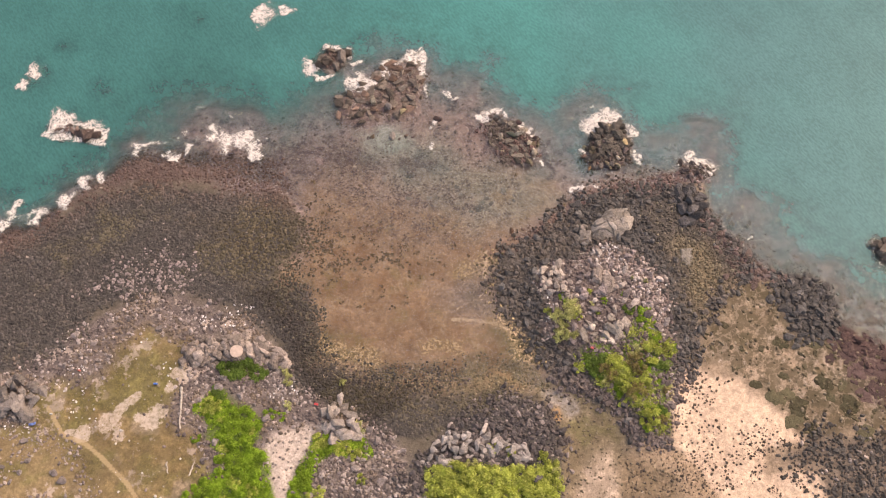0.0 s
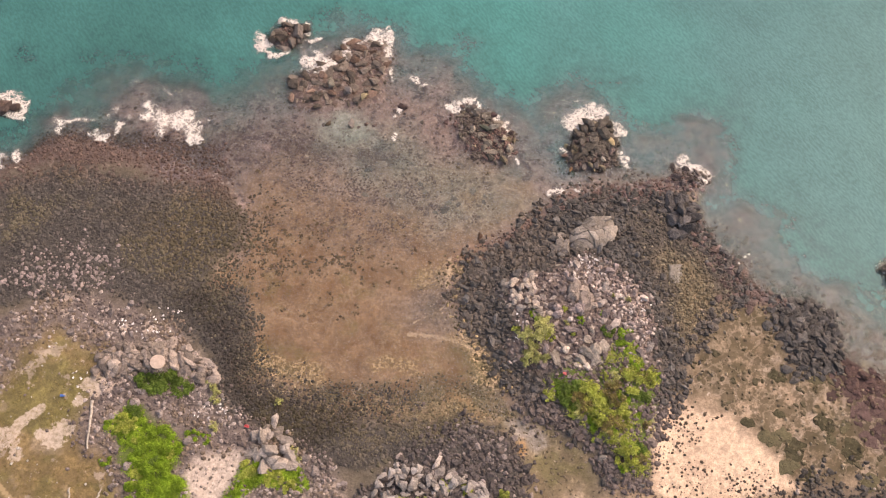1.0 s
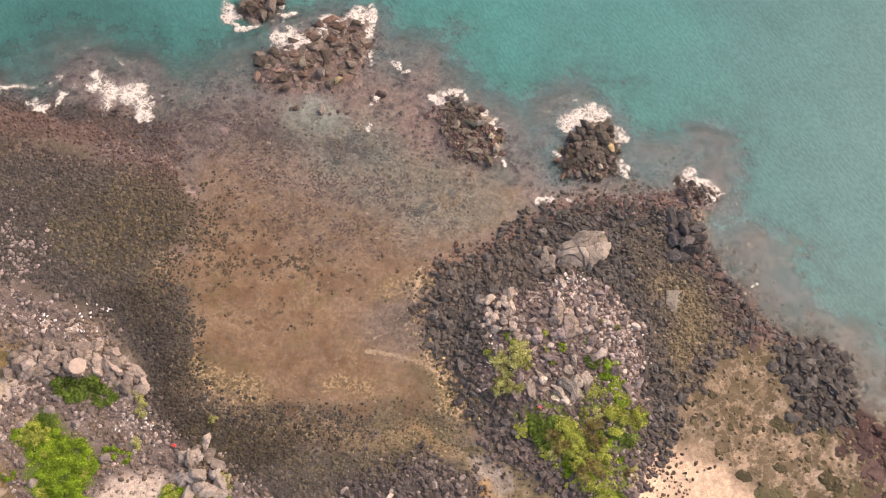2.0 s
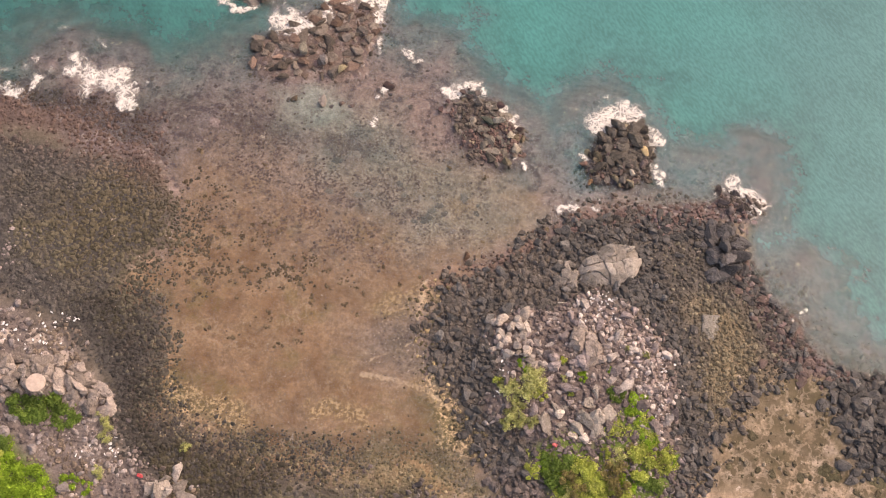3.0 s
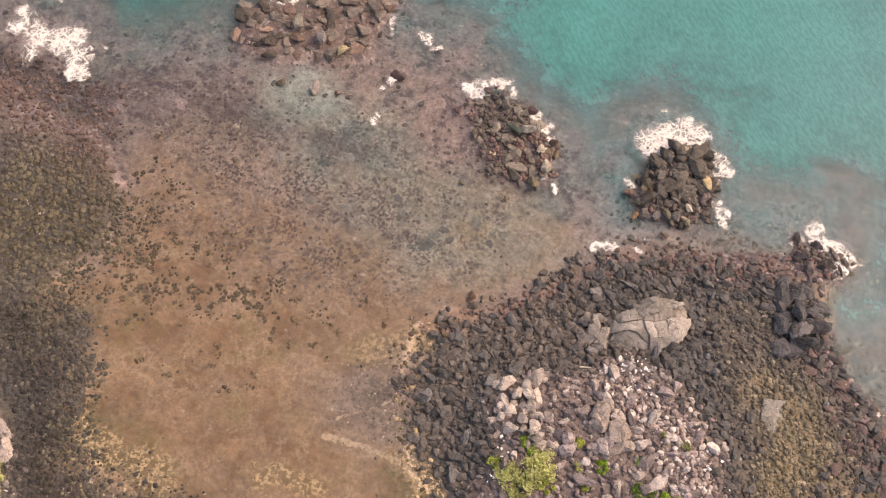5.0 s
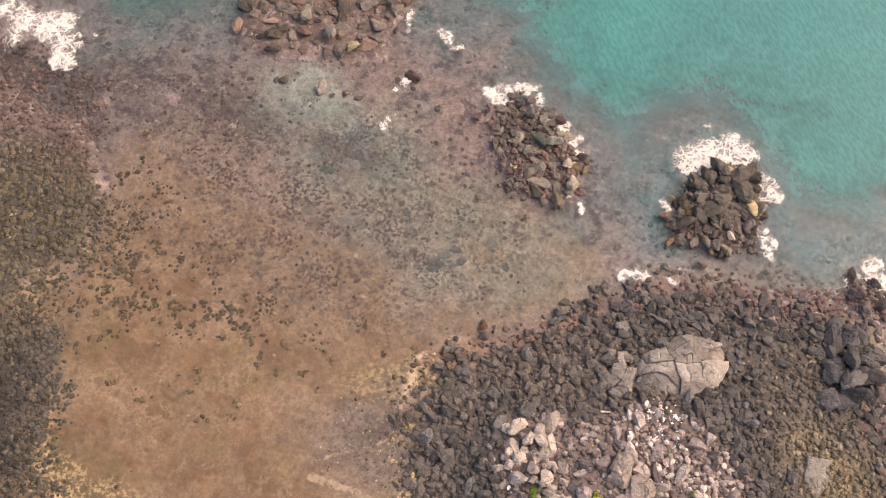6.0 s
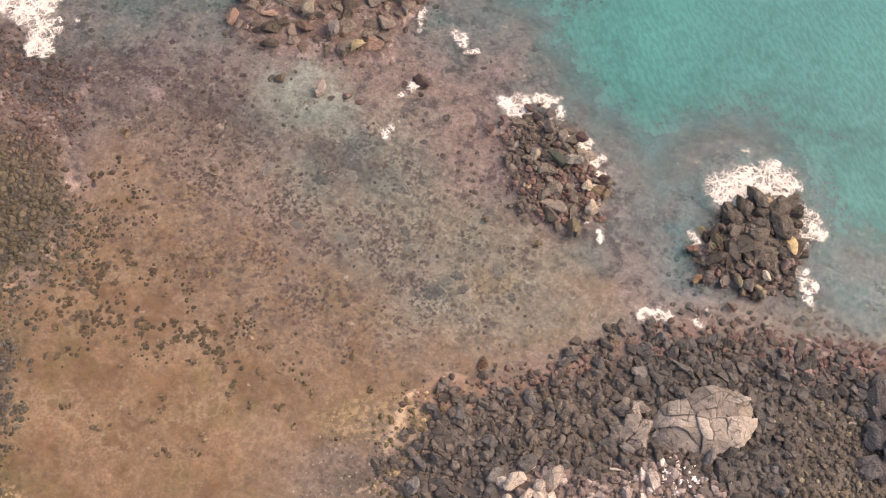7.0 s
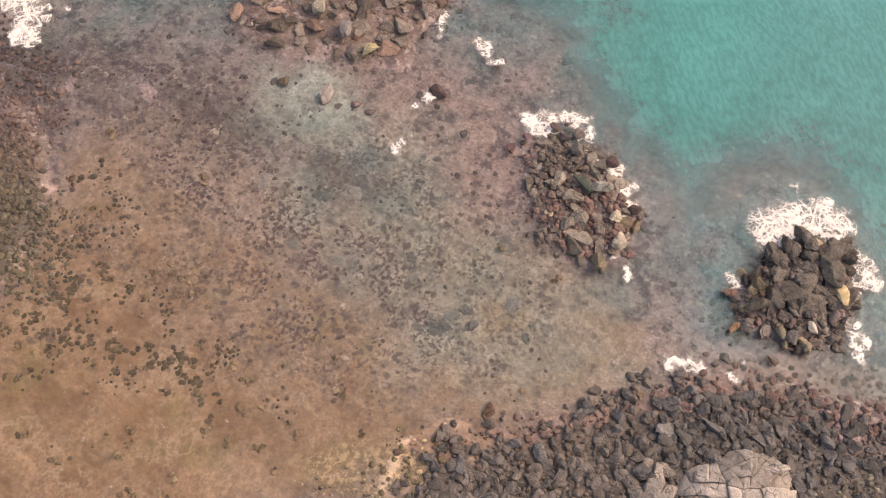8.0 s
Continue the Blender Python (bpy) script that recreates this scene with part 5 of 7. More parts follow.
field("beach_stones", "weedy brown stones on the olive flat", 10, OLIVE_FLAT, 0.42, 0.05, 0.24, (0.14, 0.108, 0.068), chance=0.4, tint=mixed((0.25, 0.195, 0.135), 0.25))
field("reef_stones", "dark red reef stones beside the sea", 12, RED_REEF, 0.7, 0.3, 0.7, (0.085, 0.052, 0.047), chance=0.5, sink=0.45)
field("weed_mats", "dark brown weed mats spread on the olive flat", 34, OLIVE_FLAT, 0.9, 0.15, 0.6, (0.095, 0.077, 0.046), chance=0.55, sink=0.66, clumps=(2.5, 0.42, 0.55))
field("weed_mats", "dark red weed mats on the reef edge", 35, RED_REEF, 1.0, 0.4, 1.1, (0.085, 0.053, 0.046), chance=0.6, sink=0.6)
field("gravel", "olive brown gravel on the pool's rim", 36, SOUTH_OLIVE, 0.22, 0.05, 0.16, (0.128, 0.102, 0.062), chance=0.85, flat=0.65, tint=mixed((0.25, 0.195, 0.12), 0.15))
field("beach_stones", "small dark stones spilling from the knoll onto sand", 37, SAND_EDGE, 0.28, 0.04, 0.15, (0.09, 0.072, 0.058), chance=0.7, clumps=(1.8, 0.42, 0.56), soft=1.6, sink=0.1)
field("gravel", "olive brown stones on the pool's western rim", 39, WEST_RIM, 0.26, 0.07, 0.2, (0.092, 0.078, 0.056), chance=0.8, soft=1.2)
field("weed_stones", "clumps of small weed-covered stones on the sand flat", 55, WEED_AREA, 0.23, 0.06, 0.15, (0.104, 0.076, 0.047), chance=0.9, sink=0.4, flat=0.5, clumps=(1.1, 0.62, 0.72))
field("gravel", "brown and grey shore gravel below the knoll", 57, EAST_GRAVEL, 0.24, 0.06, 0.24, (0.100, 0.083, 0.066), tint=gravel_tint)
field("gravel", "purplish fine gravel fanning over the sand flat", 58, POOL_GRAVEL, 0.21, 0.03, 0.10, (0.175, 0.128, 0.108), chance=0.7, sink=0.35, soft=2.0, tint=mixed((0.48, 0.36, 0.27), 0.3))
field("rubble", "small pale stones over bare soil", 59, BARE_WEST, 0.34, 0.05, 0.2, (0.30, 0.24, 0.205), chance=0.5)
field("stone_field", "small black stones banked along the flat", 63, DARK_BAND, 0.23, 0.06, 0.18, (0.066, 0.057, 0.050), chance=0.85, flat=0.7, soft=1.5, avoid=(RUBBLE_WEST,), tint=mixed((0.12, 0.10, 0.07), 0.12))
field("reef_stones", "small reddish brown stones fringing the dark field", 64, RED_FRINGE, 0.24, 0.05, 0.24, (0.150, 0.098, 0.078), chance=0.75, sink=0.3, tint=mixed((0.085, 0.07, 0.062), 0.25))
field("reef_stones", "reddish drowned stones along the eastern shore", 65, EAST_COAST, 0.4, 0.08, 0.36, (0.120, 0.082, 0.074), chance=0.6, sink=0.35)
field("weed_mats", "dark red weed clumps on the southern reef", 66, COAST_SOUTH, 0.5, 0.12, 0.5, (0.088, 0.056, 0.050), chance=0.6, sink=0.4, flat=0.5)
field("gravel", "olive brown stones where the field meets the flat", 61, WEST_LIP, 0.25, 0.06, 0.2, (0.100, 0.084, 0.058), chance=0.75, soft=1.6)
field("gravel", "brown gravel stones along the channel", 13, CHANNEL, 0.4, 0.07, 0.18, (0.18, 0.14, 0.095), chance=0.45)
field("rubble", "purplish grey broken rock with pale pieces", 14, RUBBLE_WEST, 0.25, 0.05, 0.27, (0.152, 0.117, 0.104), chance=0.84, avoid=(GRASS, BARE_WEST, SOIL_WEST, *GREENS), tint=rubble_tint, ragged=2.0)
field("rubble", "patches of small pale stones on brown soil", 62, SOIL_WEST, 0.30, 0.05, 0.24, (0.23, 0.178, 0.155), chance=0.7, clumps=(2.2, 0.46, 0.58), tint=mixed(PALE, 0.25))
field("rubble", "larger grey blocks among purplish rubble", 19, RUBBLE_WEST, 1.5, 0.3, 0.6, (0.21, 0.17, 0.152), chance=0.3, avoid=(GRASS, BARE_WEST, *GREENS))
field("stone_field", "heavier dark blocks above the sandy cove", 20, SOUTH_EAST_ROCKS, 1.8, 0.3, 0.62, DARK, chance=0.3, tint=mixed((0.30, 0.25, 0.22), 0.2))
field("rubble", "scattered small stones on dry turf", 15, GRASS, 0.8, 0.06, 0.2, ROSE, chance=0.25, tint=mixed((0.5, 0.44, 0.38), 0.5))
field("reef_stones", "flat reddish brown rocks along the tidal edge", 16, RED_EAST, 0.32, 0.08, 0.36, (0.145, 0.093, 0.078), chance=0.7, sink=0.4)
field("reef_stones", "rusty brown rocks along the tidal edge", 17, RED_EAST_EDGE, 0.5, 0.2, 0.6, (0.125, 0.086, 0.073), chance=0.8, sink=0.45)
field("reef_stones", "drowned purple-brown reef stones under clear water", 18, SHELF, 0.5, 0.05, 0.26, (0.135, 0.101, 0.092), chance=0.42, avoid=(LAND, POOL, POOL_GREY), sink=0.45, flat=0.5, clumps=(1.8, 0.47, 0.6))
for k, islet in enumerate(ISLETS):
    if islet is ISLET_A:
        field("islet_stones", "reddish weedy stones half drowned between islet slabs", 23, islet, 0.36, 0.08, 0.30, (0.130, 0.092, 0.072), soft=1.4, ragged=1.4, chance=0.6, sink=0.42, flat=0.6)
        continue
    field("islet_stones", "smaller wet brown stones packed between islet rocks", 23 + k, islet, 0.29, 0.10, 0.28, (0.110, 0.086, 0.070), soft=0.8, ragged=0.8, tint=patchy((0.15, 0.095, 0.08), 2.0, 0.5, 0.62, 74), sink=0.1)


field("gravel", "brown and golden stones fringing the dark field", 76, FIELD_FRINGE, 0.22, 0.04, 0.20, (0.135, 0.105, 0.062), chance=0.8, sink=0.3, tint=mixed((0.40, 0.29, 0.155), 0.16))
field("weed_stones", "olive-brown weedy stones along the field's edge", 77, WEED_EDGE, 0.30, 0.06, 0.20, (0.105, 0.080, 0.056), chance=0.8, sink=0.4, flat=0.55, clumps=(1.5, 0.45, 0.56))
field("rubble", "brown broken rocks between the gully shrubs", 78, GULLY_ROCKS, 0.30, 0.08, 0.40, (0.185, 0.145, 0.120), chance=0.85, tint=mixed(PALE, 0.3))


COVE_STONES = [(30.8, 28.0), (34.2, 28.4), (36.6, 26.4), (35.2, 21.0), (36.0, 12.0), (31.0, 12.0), (30.6, 22.0)]
field("beach_stones", "dark pebbles thinning out over the cove's sand", 79, COVE_STONES, 0.25, 0.05, 0.17, (0.095, 0.072, 0.056), chance=0.75, sink=0.2, soft=2.0, ragged=2.4, clumps=(1.6, 0.42, 0.60), flat=0.7)
field("weed_stones", "small dark weed tufts dotted over the reef flat", 80, REEF_SPOTS, 0.34, 0.06, 0.17, (0.125, 0.090, 0.074), chance=0.5, sink=0.5, flat=0.4, soft=2.5, ragged=2.5, clumps=(1.4, 0.50, 0.62))
field("weed_stones", "purple-brown weed tufts on the drowned reef", 81, PURPLE_REEF, 0.36, 0.06, 0.20, (0.105, 0.074, 0.070), chance=0.55, sink=0.5, flat=0.4, soft=2.5, ragged=2.5, clumps=(1.6, 0.46, 0.60))


# ---- helpers for things with parts ----
def thing(name, at, label, category, group=""):
    ob = new(name)
    ob.location = at
    return tagged(ob, label, category, group)


def part(name, bm, material, parent, label=""):
    me = bpy.data.meshes.new(name)
    bm.to_mesh(me)
    bm.free()
    me.materials.append(material)
    ob = new(name, me)
    ob.parent = parent
    return tagged(ob, label)


def level(x, y):
    return float(level_of(x, y))


# ---- outcrops of jointed rock: blocks parted by cracks ----
def clip_cell(cell, mid, cut):
    """The part of a convex polygon on the near side of the bisector between two seeds."""
    n, half = cut - mid, (cut + mid) / 2
    kept = []
    for a, b in zip(cell, cell[1:] + cell[:1]):
        da, db = (a - half).dot(n), (b - half).dot(n)
        if da <= 0:
            kept.append(a)
        if da * db < 0:
            kept.append(a + (b - a) * (da / (da - db)))
    return kept


def block_mesh(bm, rng, cell, mid, foot, top):
    """A weathered block: an uneven prism with a worn shoulder and a tilted top."""
    ring = []
    for a, b in zip(cell, cell[1:] + cell[:1]):
        steps = max(1, int((b - a).length / 0.22))
        for k in range(steps):
            ring.append(a + (b - a) * (k / steps) + (Vector((rng.normal(0, 0.02), rng.normal(0, 0.02))) if k else Vector((0, 0))))
    tilt = Vector((rng.normal(0, 0.08), rng.normal(0, 0.08)))
    shift = rng.uniform(-40, 40)
    rows = []
    wide = max((p - mid).length for p in ring)
    for scale, z in ((1.03, foot), (1.0, foot + (top - foot) * 0.8), (0.985, top - 0.07), (0.93, top - 0.02), (0.66, top + 0.01), (0.36, top + 0.02)):
        row = []
        for p in ring:
            q = (p - mid) * scale * rng.uniform(0.97, 1.03)
            lean = q.dot(tilt) if z > foot else 0.0
            rough = (float(vnoise(np.array([q.x + shift]), np.array([q.y + shift]), 0.45, 7)[0]) - 0.5) * 0.16 if z > foot else 0.0
            row.append(bm.verts.new((q.x, q.y, z + lean + rough)))
        rows.append(row)
    for low, high in zip(rows, rows[1:]):
        for i in range(len(ring)):
            j = (i + 1) % len(ring)
            bm.faces.new((low[i], low[j], high[j], high[i]))
    crown = bm.verts.new((0, 0, top + 0.03))
    for i in range(len(ring)):
        bm.faces.new((rows[-1][i], rows[-1][(i + 1) % len(ring)], crown))


def split(cell, rng, limit):
    """Halve a polygon again and again along rough joints until the pieces are small."""
    area = abs(sum(a.x * b.y - b.x * a.y for a, b in zip(cell, cell[1:] + cell[:1]))) / 2
    if area < limit * rng.uniform(0.3, 2.6) or len(cell) < 3:
        return [cell]
    mid = sum(cell, Vector((0, 0))) / len(cell)
    spread = [(p - mid) for p in cell]
    xx, yy, xy = sum(p.x * p.x for p in spread), sum(p.y * p.y for p in spread), sum(p.x * p.y for p in spread)
    turn = 0.5 * math.atan2(2 * xy, xx - yy)
    turn = 0.42 + round((turn - 0.42) / (math.pi / 2)) * math.pi / 2 + rng.normal(0, 0.34)
    n = Vector((math.cos(turn), math.sin(turn)))
    at = mid + n * rng.normal(0, 0.12) * math.sqrt(area)
    return split(clip_cell(cell, at - n, at + n), rng, limit) + split(clip_cell(cell, at + n, at - n), rng, limit)


def ledge(seed, outline, limit, rise, tone, label):
    """A low dome of rock, broken by joints into blocks that still lie in place."""
    rng = np.random.default_rng(seed)
    cx, cy = np.array(outline).mean(0)
    base = level(cx, cy)
    ob = thing("rock_outcrop", (cx, cy, base), label, "rock outcrop", "rock outcrops of the shore")
    for cell in split([Vector(p) for p in outline], rng, limit):
        if len(cell) < 3:
            continue
        mid = sum(cell, Vector((0, 0))) / len(cell)
        ring = []
        for a, b in zip(cell, cell[1:] + cell[:1]):
            steps = max(1, int((b - a).length / 0.16))
            for k in range(steps):
                p = a + (b - a) * (k / steps)
                ring.append(p + Vector((float(vnoise(p.x * 1.0, p.y, 0.35, 5)) - 0.5, float(vnoise(p.x, p.y, 0.35, 6)) - 0.5)) * 0.20)
        lift, tilt = rng.normal(0, 0.07), Vector((rng.normal(0, 0.07), rng.normal(0, 0.07)))
        bm = bmesh.new()
        rows = []
        for shrink, drop in ((0.002, None), (0.003, 0.07), (0.010, 0.022), (0.045, 0.0), (0.0, 0.0), (0.0, 0.0)):
            row = []
            k = len(rows)
            for p in ring:
                d = p - mid
                q = d * max(1 - shrink / max(d.length, 0.05), 0.3) if k < 4 else d * (0.62 if k == 4 else 0.30)
                w = mid + q
                dome = min(max(float(inside(outline, w.x, w.y)), 0) * 0.75, 1.0)
                z = rise * (1 - (1 - dome) ** 2) + 0.12 + (float(fbm(w.x, w.y, 0.8, 77)) - 0.5) * 0.28 + lift + q.dot(tilt) + (0.02 if k >= 4 else 0.0)
                row.append(bm.verts.new((q.x, q.y, -0.5 if drop is None else z - drop)))
            rows.append(row)
        for low, high in zip(rows, rows[1:]):
            for i in range(len(ring)):
                j = (i + 1) % len(ring)
                bm.faces.new((low[i], low[j], high[j], high[i]))
        bm.faces.new(rows[-1])
        bmesh.ops.recalc_face_normals(bm, faces=bm.faces)
        block = part("block", bm, BOULDER, ob)
        block.location = (mid.x - cx, mid.y - cy, 0)
        k = rng.uniform(0.80, 1.14)
        block.color = (tone[0] * k, tone[1] * k, tone[2] * k, 1)


ledge(24, LEDGE, 0.85, 0.9, (0.252, 0.210, 0.174), "pale grey jointed rock ledge split into blocks")

def crag(seed, outline, cell, small, large, rise, tone, label, name="rock_outcrop"):
    """An outcrop weathered into rounded, leaning blocks that bed into one another."""
    rng = np.random.default_rng(seed)
    pts = np.array(outline)
    cx, cy = pts.mean(0)
    base = level(cx, cy)
    ob = thing(name, (cx, cy, base), label, "rock outcrop", "rock outcrops of the shore")
    px, py = strewn(rng, bounds(outline, 0.3), cell, lambda x, y: step(-0.3, 0.1, inside(outline, x, y)))
    for x, y in zip(px, py):
        d = max(float(inside(outline, np.array([x]), np.array([y]))[0]), 0)
        r = small + (large - small) * rng.uniform() ** 1.5
        block = new("block", BIG_SHAPES[rng.integers(0, len(BIG_SHAPES))])
        block.parent = ob
        block.matrix_basis = Matrix.LocRotScale((x - cx, y - cy, level(x, y) - base + min(d * 0.5, rise) - r * 0.1), Euler((rng.normal(0, 0.3), rng.normal(0, 0.3), rng.uniform(0, 6.28))),
                                                (r * rng.uniform(0.95, 1.4), r, r * rng.uniform(0.8, 1.1)))
        k = rng.uniform(0.82, 1.15)
        block.color = (tone[0] * k, tone[1] * k, tone[2] * k, 1)
    return ob


crag(33, LEDGE_WEST, 0.75, 0.45, 0.80, 0.5, (0.190, 0.158, 0.132), "rounded grey-brown rocks beside the jointed ledge")
crag(22, OUTCROP_WEST, 0.52, 0.30, 0.75, 0.6, (0.240, 0.190, 0.158), "weathered pale rock outcrop above the stone shore")
crag(23, OUTCROP_FAR_WEST, 1.0, 0.5, 1.1, 0.8, (0.175, 0.146, 0.126), "grey rounded rock outcrop beside dry turf")
crag(24, OUTCROP_GULLY, 0.85, 0.4, 0.9, 0.9, (0.275, 0.226, 0.190), "pale rock outcrop beside the gully shrubs")
crag(25, OUTCROP_SOUTH, 0.7, 0.28, 0.65, 0.5, (0.275, 0.235, 0.205), "row of pale grey rocks before green shrubs")
crag(26, KNOLL_A, 0.85, 0.4, 0.75, 0.6, (0.345, 0.280, 0.228), "pale rounded rock group on the knoll")
crag(27, KNOLL_B, 0.7, 0.25, 0.55, 0.4, (0.34, 0.275, 0.225), "pale broken rock group on the knoll")
crag(28, KNOLL_C, 0.85, 0.4, 0.85, 0.6, (0.315, 0.245, 0.20), "pinkish rock ridge on the knoll")
crag(29, KNOLL_D, 0.8, 0.4, 0.8, 0.5, (0.345, 0.285, 0.232), "pale rock slab among knoll shrubs")
crag(30, KNOLL_E, 0.8, 0.45, 0.9, 1.0, (0.345, 0.285, 0.232), "tall pale rocks standing among knoll shrubs")
crag(31, TIP_ROCKS, 0.9, 0.5, 1.0, 0.8, (0.082, 0.073, 0.069), "large dark grey rock blocks on the point")


slab = thing("rock_slab", (26.2, 47.3, level(26.2, 47.3)), "flat pale grey slab set in yellowish gravel", "rock slab")
bm = bmesh.new()
block_mesh(bm, np.random.default_rng(33), [Vector(p) for p in SLAB], Vector((26.2, 47.3)), -0.3, 0.16)
bmesh.ops.recalc_face_normals(bm, faces=bm.faces)
part("stone", bm, BOULDER, slab).color = (0.29, 0.25, 0.205, 1)


# ---- boulders that stand out singly ----
def boulders(seed, outline, cell, small, large, tone, label, group, limit, share=1.0, lift=0.0, other=None, name="boulder", clear=0.0, flat=1.0, avoid=None):
    rng = np.random.default_rng(seed)
    px, py = strewn(rng, bounds(outline, 0.3), cell, lambda x, y: step(-0.25, 0.1, inside(outline, x, y)) * share * (1 - step(-0.5, 0.2, inside(EAST_GRAVEL, x, y)) * 0.9) * (1 - clear * step(-0.8, 0.2, inside(EAST_CORE, x, y))))
    for x, y in list(zip(px, py))[:limit]:
        if avoid and inside(avoid, x, y) > -0.2:
            continue
        r = small + (large - small) * rng.uniform() ** 1.8
        k = rng.uniform(0.66, 1.42)
        base = other if other and rng.uniform() < 0.2 else tone
        boulder(rng, float(x), float(y), r, tuple(c * k for c in base), label, group, lift, flat, name=name)


WASHED, OCHRE = (0.104, 0.083, 0.068), (0.185, 0.145, 0.095)
boulders(41, ISLET_A, 0.92, 0.34, 0.80, (0.118, 0.094, 0.076), "wet brown-grey boulder of a wave-washed islet", "boulders of the western islet", 120, other=(0.150, 0.098, 0.074), name="islet_rock", flat=0.55, lift=-0.06)
boulders(42, ISLET_B, 1.0, 0.6, 1.1, WASHED, "dark boulder of a foaming offshore islet", "boulders of the outer islet", 40, name="islet_rock")
boulders(43, ISLET_C, 0.8, 0.26, 0.66, (0.128, 0.106, 0.084), "wet grey-brown boulder of the middle islet", "boulders of the middle islet", 140, other=OCHRE, name="islet_rock", flat=0.8, lift=-0.05)
crag(32, ISLET_D_CORE, 0.6, 0.32, 0.75, 0.22, (0.096, 0.080, 0.065), "fused dark grey rock mass of the eastern islet")
boulders(44, ISLET_D, 0.9, 0.3, 0.65, (0.092, 0.077, 0.066), "dark smooth rock mass of the jointed islet", "boulders of the eastern islet", 60, name="islet_rock", lift=0.05)
boulders(54, ISLET_D, 0.8, 0.25, 0.5, (0.125, 0.090, 0.078), "small dark boulder wedged on a jointed islet", "boulders of the eastern islet", 60, name="islet_rock", lift=0.15, share=0.7, other=OCHRE)
boulders(45, ISLET_E, 0.95, 0.3, 0.6, (0.085, 0.066, 0.060), "dark rock standing in foam off the point", "rocks off the point", 30, name="islet_rock")
boulders(62, PINK_SHELF, 0.62, 0.14, 0.36, (0.168, 0.118, 0.110), "small purplish red rock awash at the shore's edge", "rocks of the red shelf", 110, share=0.75, other=(0.27, 0.20, 0.18), name="shore_rock", flat=0.7)
boulders(46, ISLET_F, 1.0, 0.5, 1.0, WASHED, "dark rock of a small islet in open water", "rocks of the far islet", 20, name="islet_rock")
boulders(47, ISLET_G, 0.9, 0.4, 0.8, (0.11, 0.078, 0.066), "reddish dark rock awash in surf", "rocks of the western surf", 40, name="islet_rock")
boulders(48, EAST_FIELD, 1.35, 0.35, 0.62, (0.086, 0.077, 0.070), "large dark grey boulder on the stone shore", "boulders of the eastern shore", 220, share=0.75, clear=1.0, avoid=EAST_GREEN)
boulders(49, EAST_CORE, 0.9, 0.28, 0.66, (0.185, 0.145, 0.132), "purplish pink boulder on the rubble knoll", "boulders of the knoll", 190, share=0.58, other=(0.34, 0.28, 0.24), name="pale_boulder", avoid=EAST_GREEN)
boulders(50, POINT_ROCKS, 1.25, 0.35, 0.75, DARK, "large dark boulder washed by the sea", "boulders of the far point", 60)
boulders(51, SOUTH_ROCKS, 1.4, 0.3, 0.62, (0.088, 0.075, 0.070), "grey boulder on the southern bank", "boulders of the southern bank", 120, share=0.5, other=(0.30, 0.25, 0.215))

